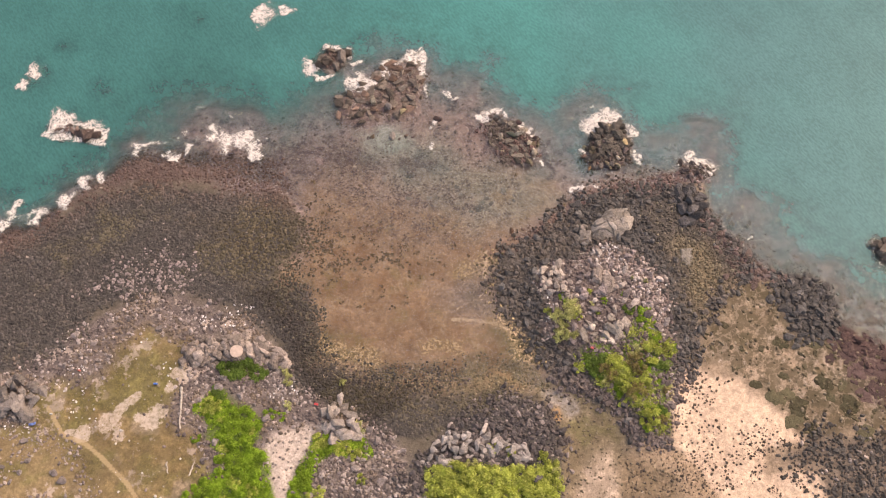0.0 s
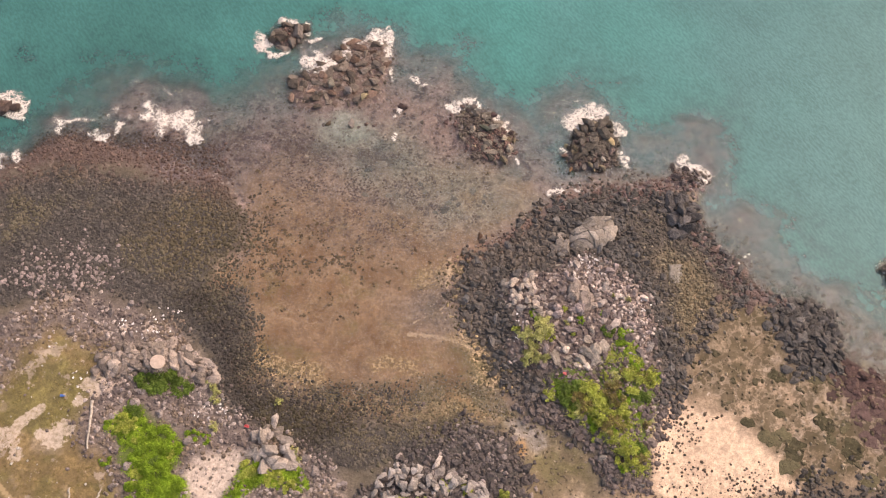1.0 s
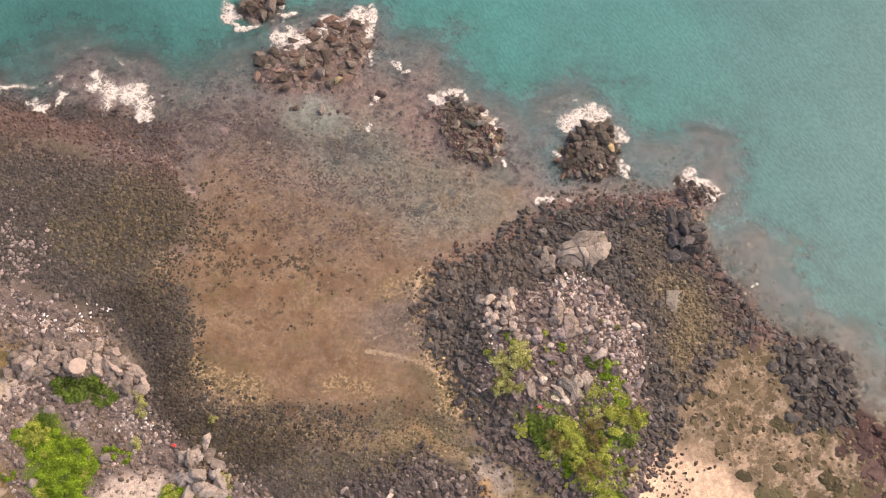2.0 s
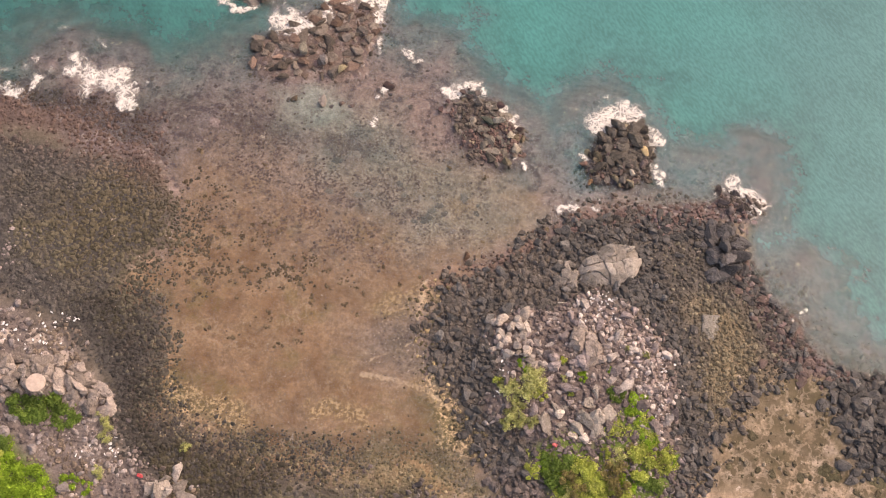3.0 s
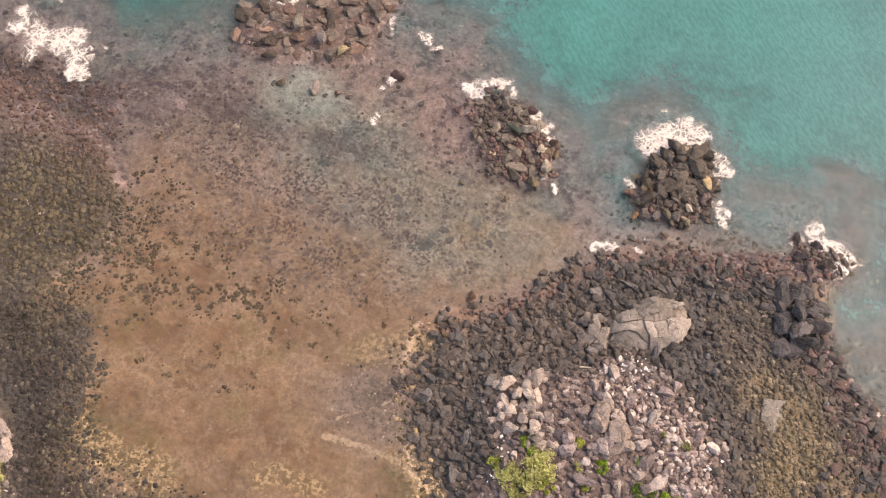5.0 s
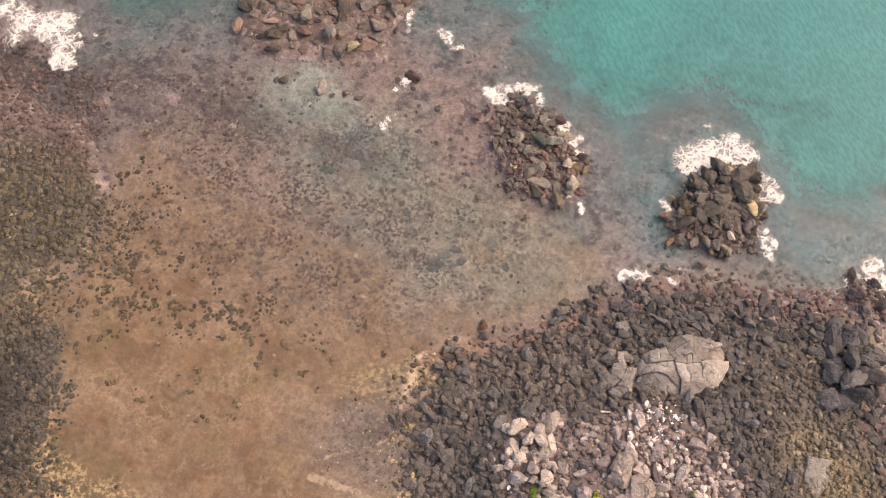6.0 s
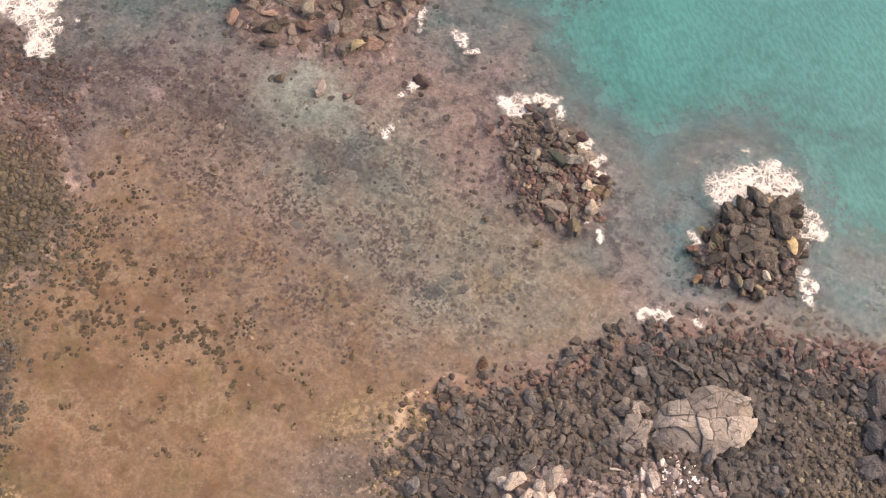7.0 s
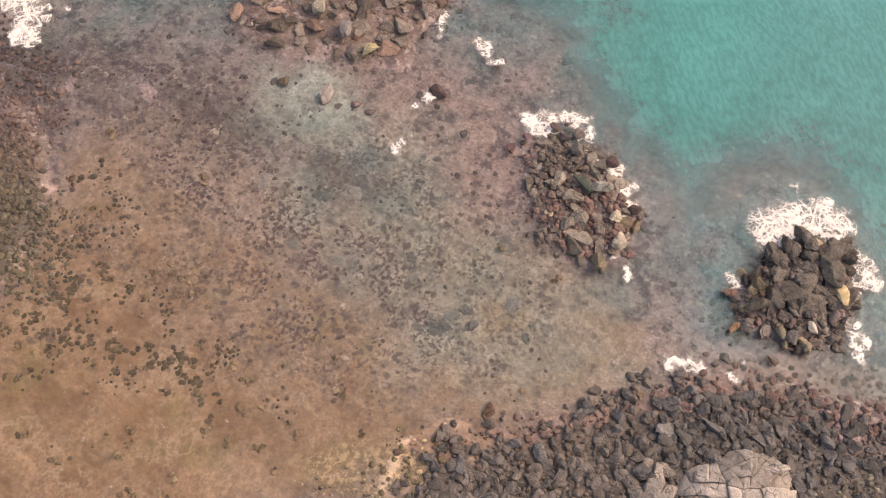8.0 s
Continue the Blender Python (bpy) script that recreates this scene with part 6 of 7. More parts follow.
# a few rocks that can be told one by one
rng = np.random.default_rng(60)
for x, y, r, tone, label in (
        (-7.1, 64.6, 0.62, (0.15, 0.125, 0.11), "flat-topped smooth grey boulder on the islet"),
        (-6.3, 61.1, 0.55, (0.20, 0.165, 0.14), "lone pale-capped rock standing in clear water"),
        (-5.4, 64.0, 0.50, (0.27, 0.21, 0.120), "ochre slab tilted on the islet's edge"),
        (-8.8, 65.3, 0.62, (0.24, 0.205, 0.155), "pale yellowish rounded boulder on the islet"),
        (-1.5, 63.5, 0.52, (0.09, 0.06, 0.055), "dark red rock with a foam cap"),
        (-1.8, 60.3, 0.32, (0.10, 0.07, 0.06), "small dark rock in shallow water"),
        (0.7, 62.0, 0.28, (0.10, 0.075, 0.065), "small dark rock in shallow water"),
        (-4.8, 61.2, 0.36, (0.15, 0.10, 0.08), "brown rock just under the water"),
        (-4.0, 61.1, 0.28, (0.11, 0.075, 0.065), "small dark rock in shallow water"),
        (-8.7, 60.8, 0.42, (0.14, 0.10, 0.07), "brown rock just under the water"),
        (7.9, 61.8, 0.62, (0.195, 0.172, 0.140), "pale grey-green rounded boulder on the islet"),
        (7.1, 61.6, 0.50, (0.088, 0.095, 0.072), "green-stained dark boulder on the islet"),
        (9.9, 61.4, 0.36, (0.085, 0.058, 0.052), "dark red rock in surf beside the islet"),
        (9.2, 60.6, 0.48, (0.27, 0.225, 0.165), "pale angular boulder on the islet"),
        (9.3, 58.2, 0.55, (0.150, 0.122, 0.082), "ochre-brown boulder on the islet's foot"),
        # the sunlit look of this boulder is put into its pale tint
        (9.8, 59.4, 0.42, (0.30, 0.245, 0.185), "pale sunlit boulder on the islet"),
        (7.9, 63.3, 0.46, (0.095, 0.060, 0.056), "dark red boulder on the islet"),
        (6.2, 63.2, 0.46, (0.150, 0.125, 0.105), "grey slab on the islet"),
        (5.4, 63.7, 0.36, (0.080, 0.062, 0.056), "dark boulder in foam on the islet"),
        (4.7, 64.1, 0.34, (0.088, 0.062, 0.056), "dark boulder in foam on the islet"),
        (6.0, 64.3, 0.32, (0.090, 0.072, 0.064), "dark boulder in foam on the islet"),
        (5.3, 64.7, 0.26, (0.082, 0.060, 0.054), "dark boulder in foam on the islet"),
        (3.7, 62.9, 0.30, (0.100, 0.062, 0.058), "reddish rock beside the islet"),
        (3.2, 62.0, 0.34, (0.105, 0.064, 0.060), "reddish rock beside the islet"),
        (17.9, 63.4, 0.66, (0.084, 0.072, 0.061), "large dark domed rock on the islet"),
        (19.3, 62.3, 0.86, (0.110, 0.094, 0.076), "large smooth grey rock mass on the islet"),
        (17.9, 60.4, 0.66, (0.100, 0.085, 0.069), "smooth dark grey rock on the islet"),
        (16.6, 59.2, 0.56, (0.104, 0.086, 0.069), "grey-brown leaning slab on the islet"),
        (16.7, 61.7, 0.60, (0.105, 0.085, 0.070), "brown jointed rock on the islet"),
        (20.1, 61.3, 0.42, (0.44, 0.315, 0.165), "ochre stained rock face on the islet"),
        (16.1, 57.9, 0.36, (0.19, 0.11, 0.062), "rusty square rock beside the islet"),
        (19.3, 59.2, 0.30, (0.30, 0.24, 0.18), "small pale rock on the islet"),
        (15.4, 59.5, 0.40, (0.150, 0.090, 0.072), "reddish rock beside the islet"),
        (18.1, 57.2, 0.34, (0.105, 0.078, 0.062), "brown rock below the islet"),
        (16.0, 63.8, 0.50, (0.085, 0.058, 0.052), "flat dark rock awash in foam"),
        (17.0, 65.3, 0.28, (0.080, 0.060, 0.054), "small dark rock awash in foam"),
        (7.4, 49.7, 0.45, (0.10, 0.06, 0.042), "brown weed-covered stone on the sand flat"),
        (19.5, 52.1, 0.55, (0.37, 0.31, 0.255), "bright pale block on the ledge")):
    boulder(rng, x, y, r, tone, label, "single rocks of the shore", 0.75 if "ledge" in label else 0.35 if "islet" in label else 0.0, 0.75)

# weed-covered stones on the tidal flat
FLAT_STONES = [mesh_object("weed_stone", *stone_shape(400 + k, 2, 8, 0.6), BOULDER, link=False) for k in range(6)]
spots = np.array([(bx + rng.normal(0, spread * 0.62), by + rng.normal(0, spread * 0.55)) for bx, by, spread, count in WEED_WEST + WEED_ROW for _ in range(int(count * 1.6) + 1)])
heap("weed_stones", "rows of olive-brown weed-covered stones on the sand flat", 68, spots[:, 0], spots[:, 1], rng.uniform(0.07, 0.17, len(spots)), np.tile((0.132, 0.094, 0.057), (len(spots), 1)), 0.40, flat=0.5)
for bx, by, spread, count in WEED_DOTS + WEED_SOUTH:
    for _ in range(count + 1):
        x, y = bx + rng.normal(0, spread * 0.6), by + rng.normal(0, spread * 0.55)
        r = rng.uniform(0.07, 0.17)
        ob = new("weed_stone", FLAT_STONES[rng.integers(0, 6)])
        ob.matrix_world = Matrix.LocRotScale((x, y, max(level(x, y), 0.0) + r * 0.12), Euler((rng.normal(0, 0.2), rng.normal(0, 0.2), rng.uniform(0, 6.28))), (r * rng.uniform(1.0, 1.4), r, r * 0.55))
        k = rng.uniform(0.8, 1.3)
        ob.color = (0.122 * k, 0.086 * k, 0.053 * k, 1)
        tagged(ob, "olive-brown weed-covered stone on the sand flat", "stone", "weed stones of the tidal flat")


# soft mats of weed on the bed of the clear pool
def weed_mat(seed, x, y, r, tone, label, group):
    rng = np.random.default_rng(seed)
    bm = bmesh.new()
    turn, rows = rng.uniform(0, 6.28), []
    for share, rise in ((1.0, -0.03), (0.92, 0.025), (0.6, 0.05), (0.25, 0.06)):
        row = []
        for k in range(22):
            q = k * math.tau / 22
            d = r * share * (1 + 0.20 * math.sin(2 * q + turn) + 0.14 * math.sin(5 * q + 2 * turn)) * rng.uniform(0.86, 1.12)
            u, v = math.cos(q) * d, math.sin(q) * d
            row.append(bm.verts.new((u, v, float(level_of(x + u, y + v)) - level(x, y) + rise)))
        rows.append(row)
    for low, high in zip(rows, rows[1:]):
        for i in range(22):
            bm.faces.new((low[i], low[(i + 1) % 22], high[(i + 1) % 22], high[i]))
    bm.faces.new(rows[-1])
    me = bpy.data.meshes.new("weed_mat")
    bm.to_mesh(me)
    bm.free()
    me.materials.append(BOULDER)
    ob = new("weed_mat", me)
    ob.location, ob.color = (x, y, level(x, y)), (*tone, 1)
    tagged(ob, label, "seaweed", group)


for k, (x, y, r) in enumerate(DROWNED_WEED):
    weed_mat(900 + k, x, y, r, (0.190, 0.160, 0.140), "round grey-brown weed mat under clear shallow water", "weed mats of the clear pool")
for k, (x, y, r) in enumerate(OLIVE_MATS):
    weed_mat(930 + k, x, y, r, (0.082, 0.070, 0.040), "round dark olive weed mat on the wet flat", "weed mats of the olive flat")
for k, (x, y, r) in enumerate(RED_MATS):
    weed_mat(950 + k, x, y, r, (0.082, 0.052, 0.046), "round dark red weed mat on the reef edge", "weed mats of the red reef")
px, py = strewn(rng, bounds(POOL), 0.8, lambda x, y: zone(POOL, x, y, 1.0, 0.8) * 0.10 * step(0.38, 0.6, fbm(x, y, 4.0, 66)))
heap("pebbles", "small dark weedy stones dotted over the sand flat", 67, px, py, rng.uniform(0.04, 0.15, len(px)), np.tile((0.112, 0.080, 0.052), (len(px), 1)), 0.4, flat=0.55)

# ---- foam round the islets and along the edge ----
cells = 0.16
fx, fy = np.arange(-53, 50, cells), np.arange(44, 80, cells)
mx, my = np.meshgrid(fx, fy)
warp_x, warp_y = mx + (fbm(mx, my, 1.8, 201, 5) - 0.5) * 3.0, my + (fbm(mx, my, 1.8, 202, 5) - 0.5) * 3.0
thick = np.zeros_like(mx)
for bx, by, br in FOAM:
    thick = np.maximum(thick, np.clip(1.05 - 0.60 * np.hypot(warp_x - bx, warp_y - by) / (br * 0.95), 0, 1))
edge = np.abs(inside(SHELF, mx, my) - 0.5 + (fbm(mx, my, 3.0, 204) - 0.5) * 3.0)
swash = np.exp(-edge / 0.7) * step(0.40, 0.56, fbm(mx, my, 5.0, 205)) * step(-17, -20, mx) * 0.62
thick = np.maximum(thick * 0.92, swash)
for islet, all_round in ((ISLET_A, 0.0), (ISLET_B, 1.0), (ISLET_C, 0.0), (ISLET_D, 0.0), (ISLET_E, 0.6), (ISLET_F, 0.25), (ISLET_G, 1.0)):
    d = inside(islet, warp_x * 0.5 + mx * 0.5, warp_y * 0.5 + my * 0.5)
    seaward = np.maximum(step(-0.5, 1.5, my - np.mean(np.array(islet), 0)[1] + 0.5 * (mx - np.mean(np.array(islet), 0)[0])), all_round)
    ring = step(-1.2, -0.3, d) * step(0.6, 0.0, d) * step(0.36, 0.58, fbm(mx, my, 2.0, 206)) * seaward
    thick = np.maximum(thick, ring * (0.40 + 0.5 * fbm(mx, my, 1.1, 207, 3)))
keep = thick > 0.08
quad = keep[:-1, :-1] | keep[1:, :-1] | keep[:-1, 1:] | keep[1:, 1:]
iy, ix = np.nonzero(quad)
corner = iy * mx.shape[1] + ix
faces = np.stack([corner, corner + 1, corner + 1 + mx.shape[1], corner + mx.shape[1]], 1)
used, faces = np.unique(faces, return_inverse=True)
faces = faces.reshape(-1, 4)
foam_z = 0.04 + thick * 0.10 + np.clip(level_of(mx, my), 0, 0.35) + (fbm(mx, my, 0.6, 203) - 0.5) * 0.08 * thick
verts = np.stack([mx.ravel()[used], my.ravel()[used], foam_z.ravel()[used]], 1)
foam = mesh_object("sea_foam", verts, faces, FOAM_MAT, {"thick": thick.ravel()[used]}, smooth=True)
tagged(foam, "white lacy surf foam round the islets", "foam", kind="stuff")


# ---- shrubs ----
STEM = coloured("grey-brown twig", (0.16, 0.12, 0.085))


def shrub(seed, name, label, leafy, width=1.0, tall=0.55, leaves=700, leaf=0.13, category="shrub", airy=0.25):
    """A low spreading shrub about 1 m in radius: forked stems under clumps of small leaves."""
    rng = np.random.default_rng(seed)
    ob = thing(name, (0, 0, -60), label, category)
    clumps = []
    stems = bmesh.new()
    for k in range(9):
        a, d = rng.uniform(0, 6.28), width * math.sqrt(rng.uniform(0.02, 0.85))
        tip = Vector((math.cos(a) * d, math.sin(a) * d, tall * (1 - 0.55 * (d / width) ** 2) * rng.uniform(0.7, 1.05)))
        clumps.append((tip, width * rng.uniform(0.26, 0.44)))
        knee = tip * 0.5 + Vector((rng.normal(0, 0.06), rng.normal(0, 0.06), 0.02))
        rings = []
        for at, r in ((Vector((0, 0, -0.15)), 0.035), (knee, 0.024), (tip, 0.010)):
            rings.append([stems.verts.new(at + Vector((math.cos(q) * r, math.sin(q) * r, 0))) for q in (0, 1.57, 3.14, 4.71)])
        for low, high in zip(rings, rings[1:]):
            for i in range(4):
                stems.faces.new((low[i], low[(i + 1) % 4], high[(i + 1) % 4], high[i]))
    part("stem", stems, STEM, ob)
    pick = rng.integers(0, len(clumps), leaves)
    mids = np.array([c[0][:] for c in clumps])[pick]
    sizes = np.array([c[1] for c in clumps])[pick]
    out = rng.normal(size=(leaves, 3))
    out /= np.linalg.norm(out, axis=1)[:, None]
    out[:, 2] = np.abs(out[:, 2]) * 0.9 - 0.1
    spot = mids + out * (sizes * rng.uniform(1 - airy - 0.35, 1.08, leaves))[:, None] * np.array((1, 1, 0.7))
    spot[:, 2] = np.maximum(spot[:, 2], -0.05)
    face = out * 0.6 + rng.normal(size=(leaves, 3)) * 0.45 + np.array((0, 0, 0.5))
    face /= np.linalg.norm(face, axis=1)[:, None]
    side = np.cross(face, rng.normal(size=(leaves, 3)))
    side /= np.linalg.norm(side, axis=1)[:, None]
    along = np.cross(face, side)
    length = leaf * rng.uniform(0.6, 1.3, leaves)[:, None]
    quads = np.stack([spot - along * length, spot + side * length * 0.42, spot + along * length, spot - side * length * 0.42], 1)
    f = np.arange(leaves * 4).reshape(-1, 4)
    crown = mesh_object("foliage", quads.reshape(-1, 3), f, leafy)
    crown.parent = ob
    return ob


BRIGHT = leaf_material("bright green leaf", (0.165, 0.27, 0.020, 1), (0.33, 0.47, 0.050, 1))
OLIVE = leaf_material("olive green leaf", (0.27, 0.32, 0.045, 1), (0.55, 0.56, 0.14, 1))
SILVER = leaf_material("pale yellow-green leaf", (0.31, 0.32, 0.09, 1), (0.58, 0.55, 0.24, 1))
DEEP = leaf_material("deep green leaf", (0.085, 0.14, 0.020, 1), (0.19, 0.26, 0.055, 1))
DRY = leaf_material("drying orange-brown leaf", (0.17, 0.14, 0.045, 1), (0.36, 0.28, 0.11, 1))

GROUND_SHRUBS = {
    "bright": [shrub(500 + k, "shrub", "bright green low creeping shrub on the bank", BRIGHT, tall=0.17, leaves=1500, leaf=0.09) for k in range(3)],
    "olive": [shrub(510 + k, "shrub", "olive green spreading shrub among rocks", OLIVE, tall=0.45, leaves=1100, leaf=0.10) for k in range(3)],
    "deep": [shrub(520 + k, "shrub", "deep green shrub in the rocks' shelter", DEEP, tall=0.25, leaves=1300, leaf=0.10) for k in range(2)],
    "pale": [shrub(530 + k, "shrub", "pale yellow-green airy shrub among pink rubble", SILVER, tall=0.6, leaves=1000, leaf=0.075, airy=0.5) for k in range(2)],
    "dry": [shrub(540 + k, "shrub", "drying orange-brown shrub on the knoll", DRY, tall=0.6, leaves=900, leaf=0.09, airy=0.45) for k in range(1)],
}


def plant(rng, kind, x, y, r, group):
    source = GROUND_SHRUBS[kind][rng.integers(0, len(GROUND_SHRUBS[kind]))]
    k = r * rng.uniform(0.95, 1.15)
    m = Matrix.LocRotScale((x, y, level(x, y)), Euler((0, 0, rng.uniform(0, 6.28))), (k, k, max(k, 0.6) * rng.uniform(0.8, 1.2)))
    tagged(copy_thing(source, m), group=group)


rng = np.random.default_rng(70)
for k, (x, y, r) in enumerate(BUSH_WEST):
    plant(rng, "deep" if k < 4 else "bright", x, y, r * (1.1 if k < 4 else 0.85), "shrubs of the western bank")
for k, (x, y, r) in enumerate(BUSH_STRIP):
    plant(rng, "bright" if k < 6 else "olive", x, y, r * 1.1, "shrubs of the gully")
for x, y, r in BUSH_SOUTH:
    plant(rng, "olive", x, y, r * 1.1, "shrubs of the southern bank")
for k, (x, y, r) in enumerate(BUSH_EAST):
    kind = "deep" if k in (0, 5, 6, 9, 14, 20) else "bright" if k < 5 else "dry" if k in (8, 11, 17) else "olive"
    plant(rng, kind, x, y, r * 1.18, "shrubs of the knoll")
for x, y, r in BUSH_PALE:
    plant(rng, "pale", x, y, r * 1.35, "pale shrubs among the rubble")
for k, (x, y, r) in enumerate(TUFTS):
    plant(rng, ("olive", "bright", "pale")[k % 3], x, y, r * 1.2, "small shrubs among the rubble")
# smaller growth fills the gaps between the larger shrubs
for outline, kinds, count, group in ((WEST_GREEN, ("bright", "deep", "olive"), 36, "shrubs of the western bank"), (EAST_GREEN, ("olive", "bright", "dry", "pale"), 22, "shrubs of the knoll"),
                                     (SOUTH_GREEN, ("olive", "pale"), 26, "shrubs of the southern bank"), (WEST_GREEN_STRIP, ("bright", "olive"), 18, "shrubs of the gully")):
    box = bounds(outline, 0)
    while count:
        x, y = rng.uniform(box[0], box[2]), rng.uniform(max(box[1], 15), box[3])
        if inside(outline, np.array([x]), np.array([y]))[0] > 0.1:
            plant(rng, kinds[rng.integers(0, len(kinds))], x, y, rng.uniform(0.4, 0.85), group)
            count -= 1
for kinds in GROUND_SHRUBS.values():
    for source in kinds:
        for child in list(source.children):
            bpy.data.objects.remove(child)
        bpy.data.objects.remove(source)



# creeping leaves between the shrubs
def leaf_carpet(seed, outline, leafy, label, per, tall, leaf, gaps=0.2):
    rng = np.random.default_rng(seed)
    px, py = strewn(rng, bounds(outline, 0.6), per, lambda x, y: zone(outline, x, y, 0.4, 0.7) * step(0.30, 0.46, fbm(x, y, 1.1, seed)) * step(gaps, gaps + 0.12, fbm(x, y, 2.6, seed + 5)))
    count = len(px)
    pz = level_of(px, py) + tall * fbm(px, py, 0.9, seed + 1, 3) * rng.uniform(0.5, 1.0, count)
    spot = np.stack([px, py, pz], 1)
    face = rng.normal(size=(count, 3)) * 0.5 + np.array((0, 0, 1.0))
    side = np.cross(face, rng.normal(size=(count, 3)))
    side /= np.linalg.norm(side, axis=1)[:, None]
    along = np.cross(face / np.linalg.norm(face, axis=1)[:, None], side)
    length = leaf * rng.uniform(0.6, 1.3, count)[:, None]
    quads = np.stack([spot - along * length, spot + side * length * 0.45, spot + along * length, spot - side * length * 0.45], 1)
    ob = mesh_object("creeper", quads.reshape(-1, 3), np.arange(count * 4).reshape(-1, 4), leafy)
    tagged(ob, label, "ground cover", kind="stuff")


leaf_carpet(801, WEST_GREEN, BRIGHT, "bright green creeper covering the western bank", 0.055, 0.22, 0.075)
leaf_carpet(802, WEST_GREEN_STRIP, BRIGHT, "bright green creeper in the gully", 0.06, 0.3, 0.085)
leaf_carpet(805, [(-22.6, 33.0), (-17.8, 33.3), (-18.2, 32.0), (-19.6, 31.0), (-22.4, 31.9)], DEEP, "dull green creeper below the pale outcrop", 0.06, 0.2, 0.075)
leaf_carpet(803, SOUTH_GREEN, OLIVE, "olive green creeper on the southern bank", 0.065, 0.4, 0.09)
leaf_carpet(804, EAST_GREEN, OLIVE, "olive green creeper over the knoll", 0.065, 0.42, 0.085, 0.42)

# dry turf
turf = leaf_material("dry grass blade", (0.15, 0.125, 0.035, 1), (0.33, 0.25, 0.10, 1))
px, py = strewn(rng, bounds(GRASS), 0.32, lambda x, y: zone(GRASS, x, y, 1.0, 1.6) * step(0.35, 0.6, fbm(x, y, 2.0, 68)) * step(0.3, 0.7, near_line(FOOTPATH, x, y)))
tuft = np.repeat(np.stack([px, py, level_of(px, py)], 1), 6, 0)
tuft[:, :2] += rng.normal(0, 0.05, (len(tuft), 2))
lean = np.concatenate([rng.normal(0, 0.08, (len(tuft), 2)), rng.uniform(0.08, 0.2, (len(tuft), 1))], 1)
across = np.stack([rng.normal(0, 0.014, len(tuft)), rng.normal(0, 0.014, len(tuft)), np.zeros(len(tuft))], 1)
blades = np.stack([tuft - across, tuft + across, tuft + lean], 1).reshape(-1, 3)
grass = mesh_object("dry_grass", blades, np.arange(len(blades)).reshape(-1, 3), turf)
tagged(grass, "short dry yellowish grass tufts on the bank", "grass", kind="stuff")

# ---- the round table on the western outcrop ----
TABLE_STONE = coloured("pinkish worn cement", (0.50, 0.37, 0.29), vary=0.15, size=0.35)
TIMBER = coloured("bleached driftwood", (0.42, 0.35, 0.28), vary=0.3, size=0.25)
base = level(-20.3, 33.5) + 0.7
table = thing("round_table", (-20.3, 33.5, base), "round pinkish table on short posts above the rocks", "table")
bm = bmesh.new()
bmesh.ops.create_cone(bm, cap_ends=True, segments=36, radius1=0.67, radius2=0.65, depth=0.10, matrix=Matrix.Translation((0, 0, 0.95)))
bmesh.ops.bevel(bm, geom=[e for e in bm.edges if abs(e.verts[0].co.z - e.verts[1].co.z) < 0.01], offset=0.02, segments=2, affect="EDGES")
part("tabletop", bm, TABLE_STONE, table)
for a in (0.6, 2.2, 3.8, 5.3):
    bm = bmesh.new()
    bmesh.ops.create_cone(bm, cap_ends=True, segments=10, radius1=0.06, radius2=0.05, depth=1.2, matrix=Matrix.Translation((math.cos(a) * 0.45, math.sin(a) * 0.45, 0.30)))
    part("leg", bm, TIMBER, table)


# ---- driftwood ----
def driftwood(a, b, thick, seed, label):
    rng = np.random.default_rng(seed)
    a, b = Vector(a), Vector(b)
    bm = bmesh.new()
    rings = []
    for k in range(9):
        u = k / 8
        at = (b - a) * (u - 0.5) + Vector((rng.normal(0, thick * 0.35), rng.normal(0, thick * 0.35)))
        r = thick * (1 - 0.5 * u) * rng.uniform(0.85, 1.15)
        across = Vector((-(b - a).y, (b - a).x)).normalized()
        rings.append([bm.verts.new((at.x + across.x * r * math.cos(q), at.y + across.y * r * math.cos(q), thick * 0.6 + r * math.sin(q))) for q in np.arange(7) * 0.8976])
    for low, high in zip(rings, rings[1:]):
        for i in range(7):
            bm.faces.new((low[i], low[(i + 1) % 7], high[(i + 1) % 7], high[i]))
    bm.faces.new(rings[0]), bm.faces.new(rings[-1])
    bmesh.ops.recalc_face_normals(bm, faces=bm.faces)
    me = bpy.data.meshes.new("driftwood")
    bm.to_mesh(me)
    bm.free()
    me.materials.append(TIMBER)
    ob = new("driftwood", me)
    mid = (a + b) / 2
    ob.location = (mid.x, mid.y, level(mid.x, mid.y) + 0.06)
    tagged(ob, label, "driftwood", "driftwood of the shore")


driftwood((-25.62, 29.9), (-25.1, 25.7), 0.13, 81, "long bleached driftwood log lying on the bank")
driftwood((-25.9, 22.3), (-25.6, 21.2), 0.09, 82, "short bleached driftwood log on dry turf")
driftwood((-23.5, 21.1), (-23.2, 22.4), 0.09, 83, "short bleached driftwood log beside green shrubs")
driftwood((14.75, 46.8), (15.9, 47.05), 0.06, 84, "thin pale driftwood pole on dark stones")
driftwood((20.8, 46.6), (21.25, 47.0), 0.05, 85, "thin pale stick among pink rubble")
driftwood((-36.8, 33.3), (-36.1, 32.5), 0.05, 86, "thin grey stick among western rubble")

# ---- washed-up litter ----
WHITE = coloured("bleached plastic", (0.74, 0.68, 0.64), rough=0.5, vary=0.12)


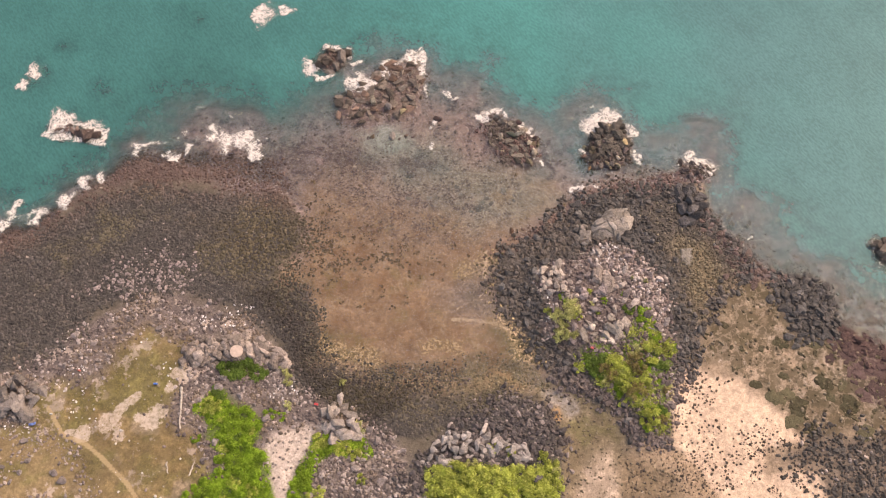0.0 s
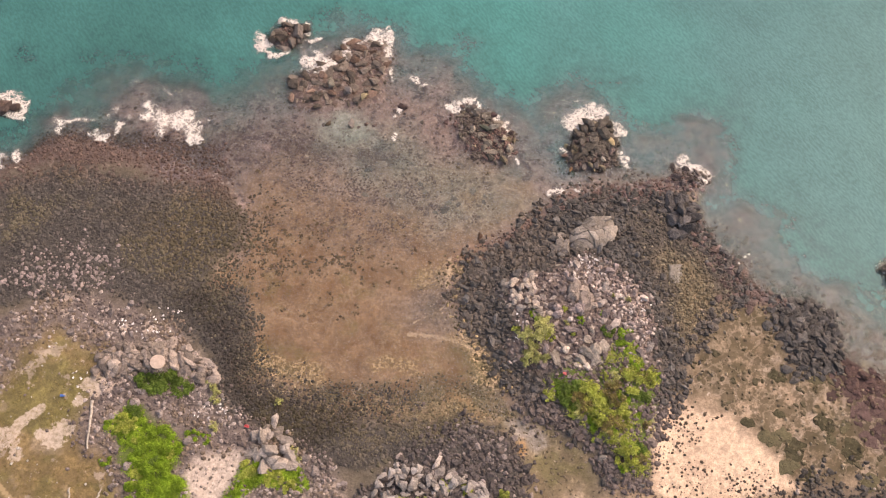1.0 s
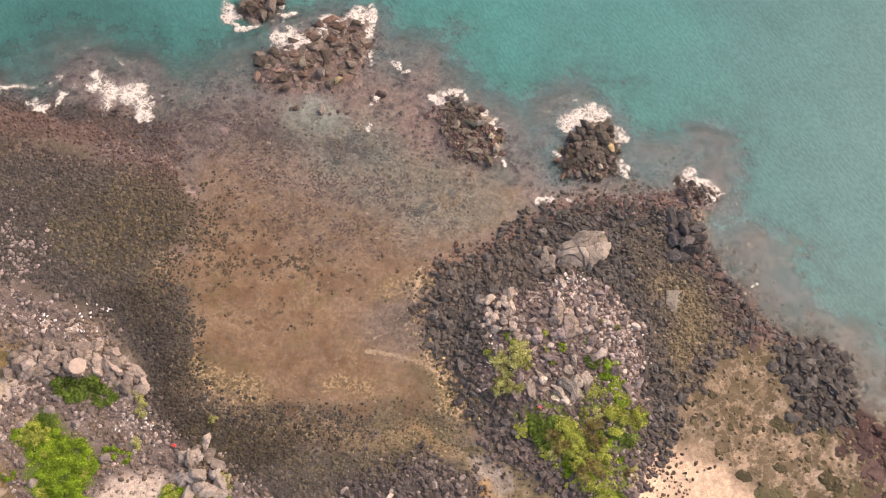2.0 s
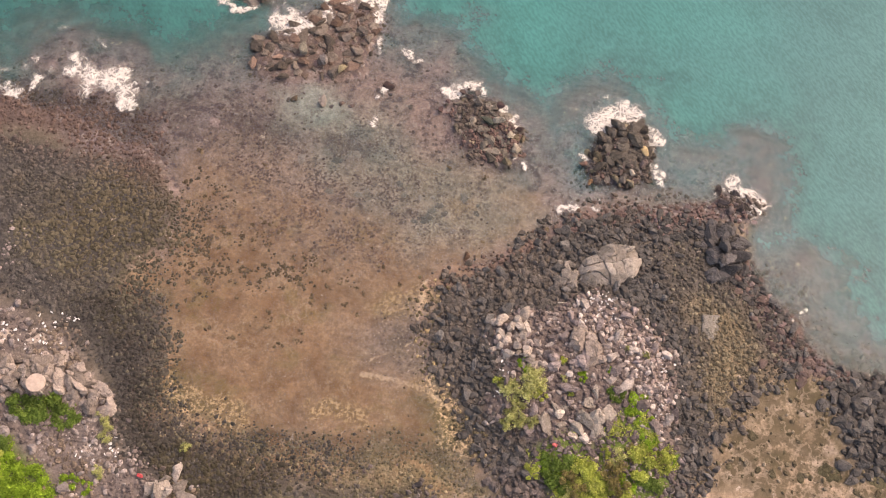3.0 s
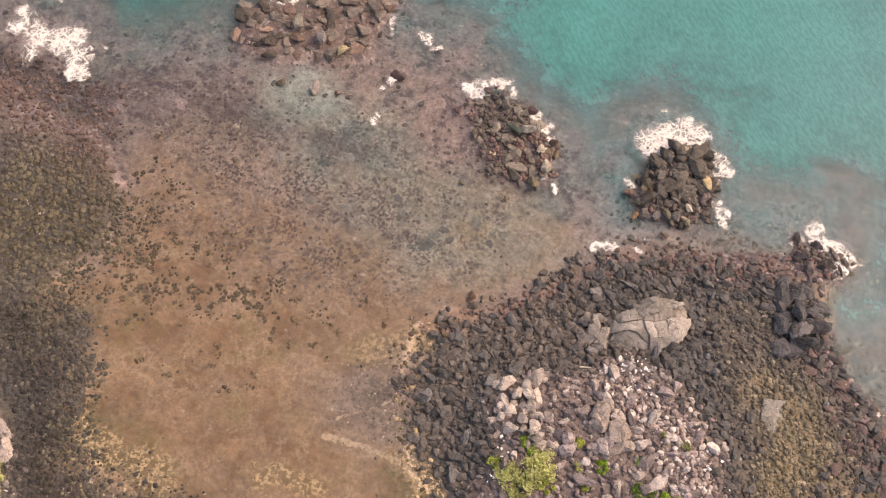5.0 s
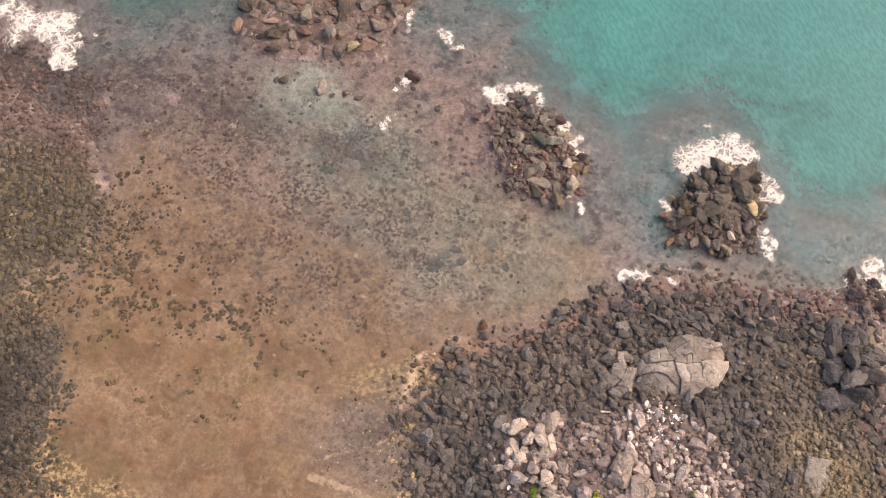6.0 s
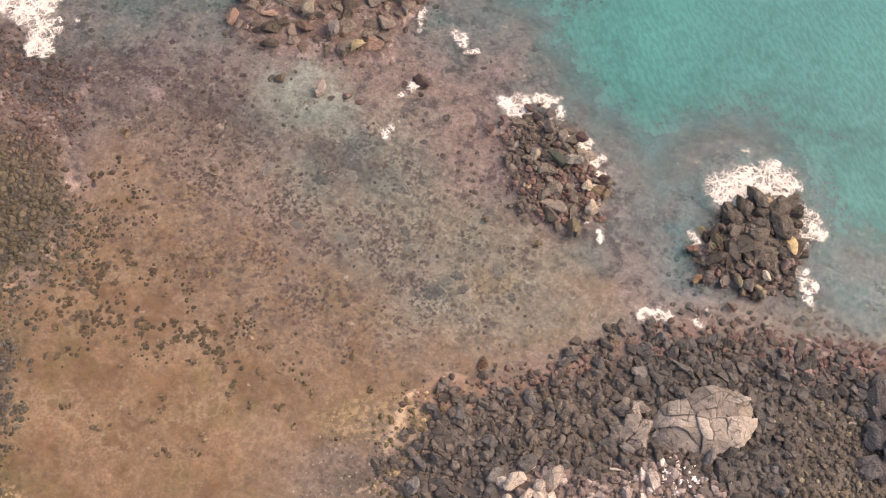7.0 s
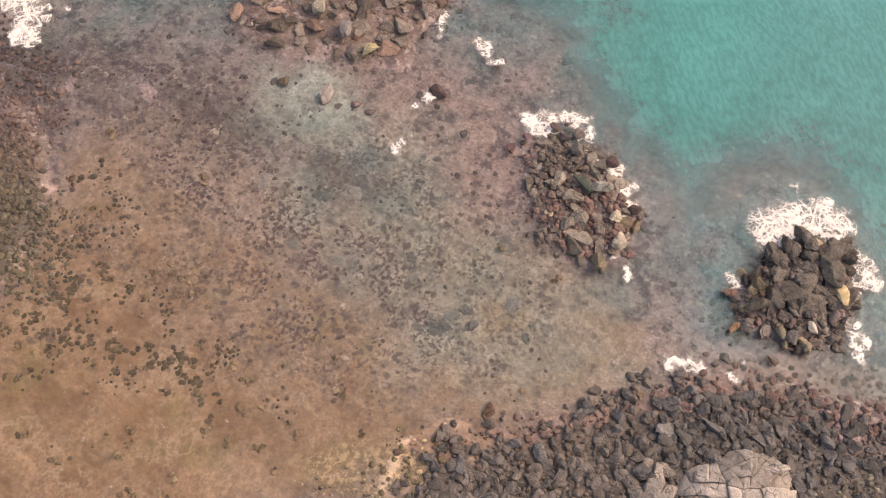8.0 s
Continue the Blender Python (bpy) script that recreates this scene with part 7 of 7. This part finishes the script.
def bottle(name, material):
    bm = bmesh.new()
    rows = []
    for r, z in ((0.04, 0), (0.05, 0.02), (0.05, 0.2), (0.045, 0.23), (0.018, 0.28), (0.018, 0.31)):
        rows.append([bm.verts.new((z - 0.15, math.cos(q) * r, 0.05 + math.sin(q) * r)) for q in np.arange(10) * 0.6283])
    for low, high in zip(rows, rows[1:]):
        for i in range(10):
            bm.faces.new((low[i], low[(i + 1) % 10], high[(i + 1) % 10], high[i]))
    bm.faces.new(rows[0]), bm.faces.new(rows[-1])
    bmesh.ops.recalc_face_normals(bm, faces=bm.faces)
    me = bpy.data.meshes.new(name)
    bm.to_mesh(me)
    bm.free()
    me.materials.append(material)
    return me


def crumpled(seed, name, material, flat):
    v, f = stone_shape(seed, 2, 14, flat)
    v = v + np.random.default_rng(seed).normal(size=v.shape) * 0.09
    return mesh_object(name, v * 0.2, f, material, link=False)


SCRAPS = [bottle("plastic_bottle", WHITE), crumpled(601, "plastic_scrap", WHITE, 0.35), crumpled(602, "plastic_scrap", WHITE, 0.5), crumpled(603, "plastic_scrap", WHITE, 0.25)]
rng = np.random.default_rng(90)
for bx, by, spread, count in LITTER + LITTER_EAST:
    for _ in range(3 * count if count > 1 else 1):
        x, y = bx + rng.normal(0, spread * 0.9), by + rng.normal(0, spread * 0.8)
        kind = rng.integers(0, 4)
        ob = new("plastic_bottle" if kind == 0 else "plastic_scrap", SCRAPS[kind])
        k = rng.uniform(0.6, 0.8) if kind == 0 else rng.uniform(0.12, 0.72)
        ob.matrix_world = Matrix.LocRotScale((x, y, level(x, y) + (0.12 if count > 1 else 0.05)), Euler((rng.normal(0, 0.2), rng.normal(0, 0.2), rng.uniform(0, 6.28))), (k, k * rng.uniform(0.7, 1), k))
        tagged(ob, "white plastic bottle washed up among stones" if kind == 0 else "bleached white scrap washed up among stones", "litter", "washed-up litter")
for x, y, size, colour, label in ((-39.6, 25.4, 0.42, (0.10, 0.16, 0.38), "crumpled blue tarpaulin on pale rubble"), (-28.2, 30.1, 0.30, (0.06, 0.17, 0.48), "crumpled blue plastic sheet on the bank"),
                                  (-11.9, 28.9, 0.26, (0.55, 0.06, 0.06), "crumpled red scrap among grey rubble"), (15.8, 36.0, 0.22, (0.50, 0.10, 0.09), "crumpled red scrap beside knoll shrubs"),
                                  (-36.1, 31.1, 0.26, (0.42, 0.10, 0.07), "crumpled red scrap among white litter")):
    ob = new("plastic_sheet", crumpled(int(700 + 10 * abs(x)), "plastic_sheet", coloured(label.split(" on ")[0].split(" among ")[0].split(" beside ")[0], colour, rough=0.55), 0.45))
    ob.location, ob.scale = (x, y, level(x, y) + 0.25), (size * 5, size * 4, size * 4)
    tagged(ob, label, "litter", "washed-up litter")
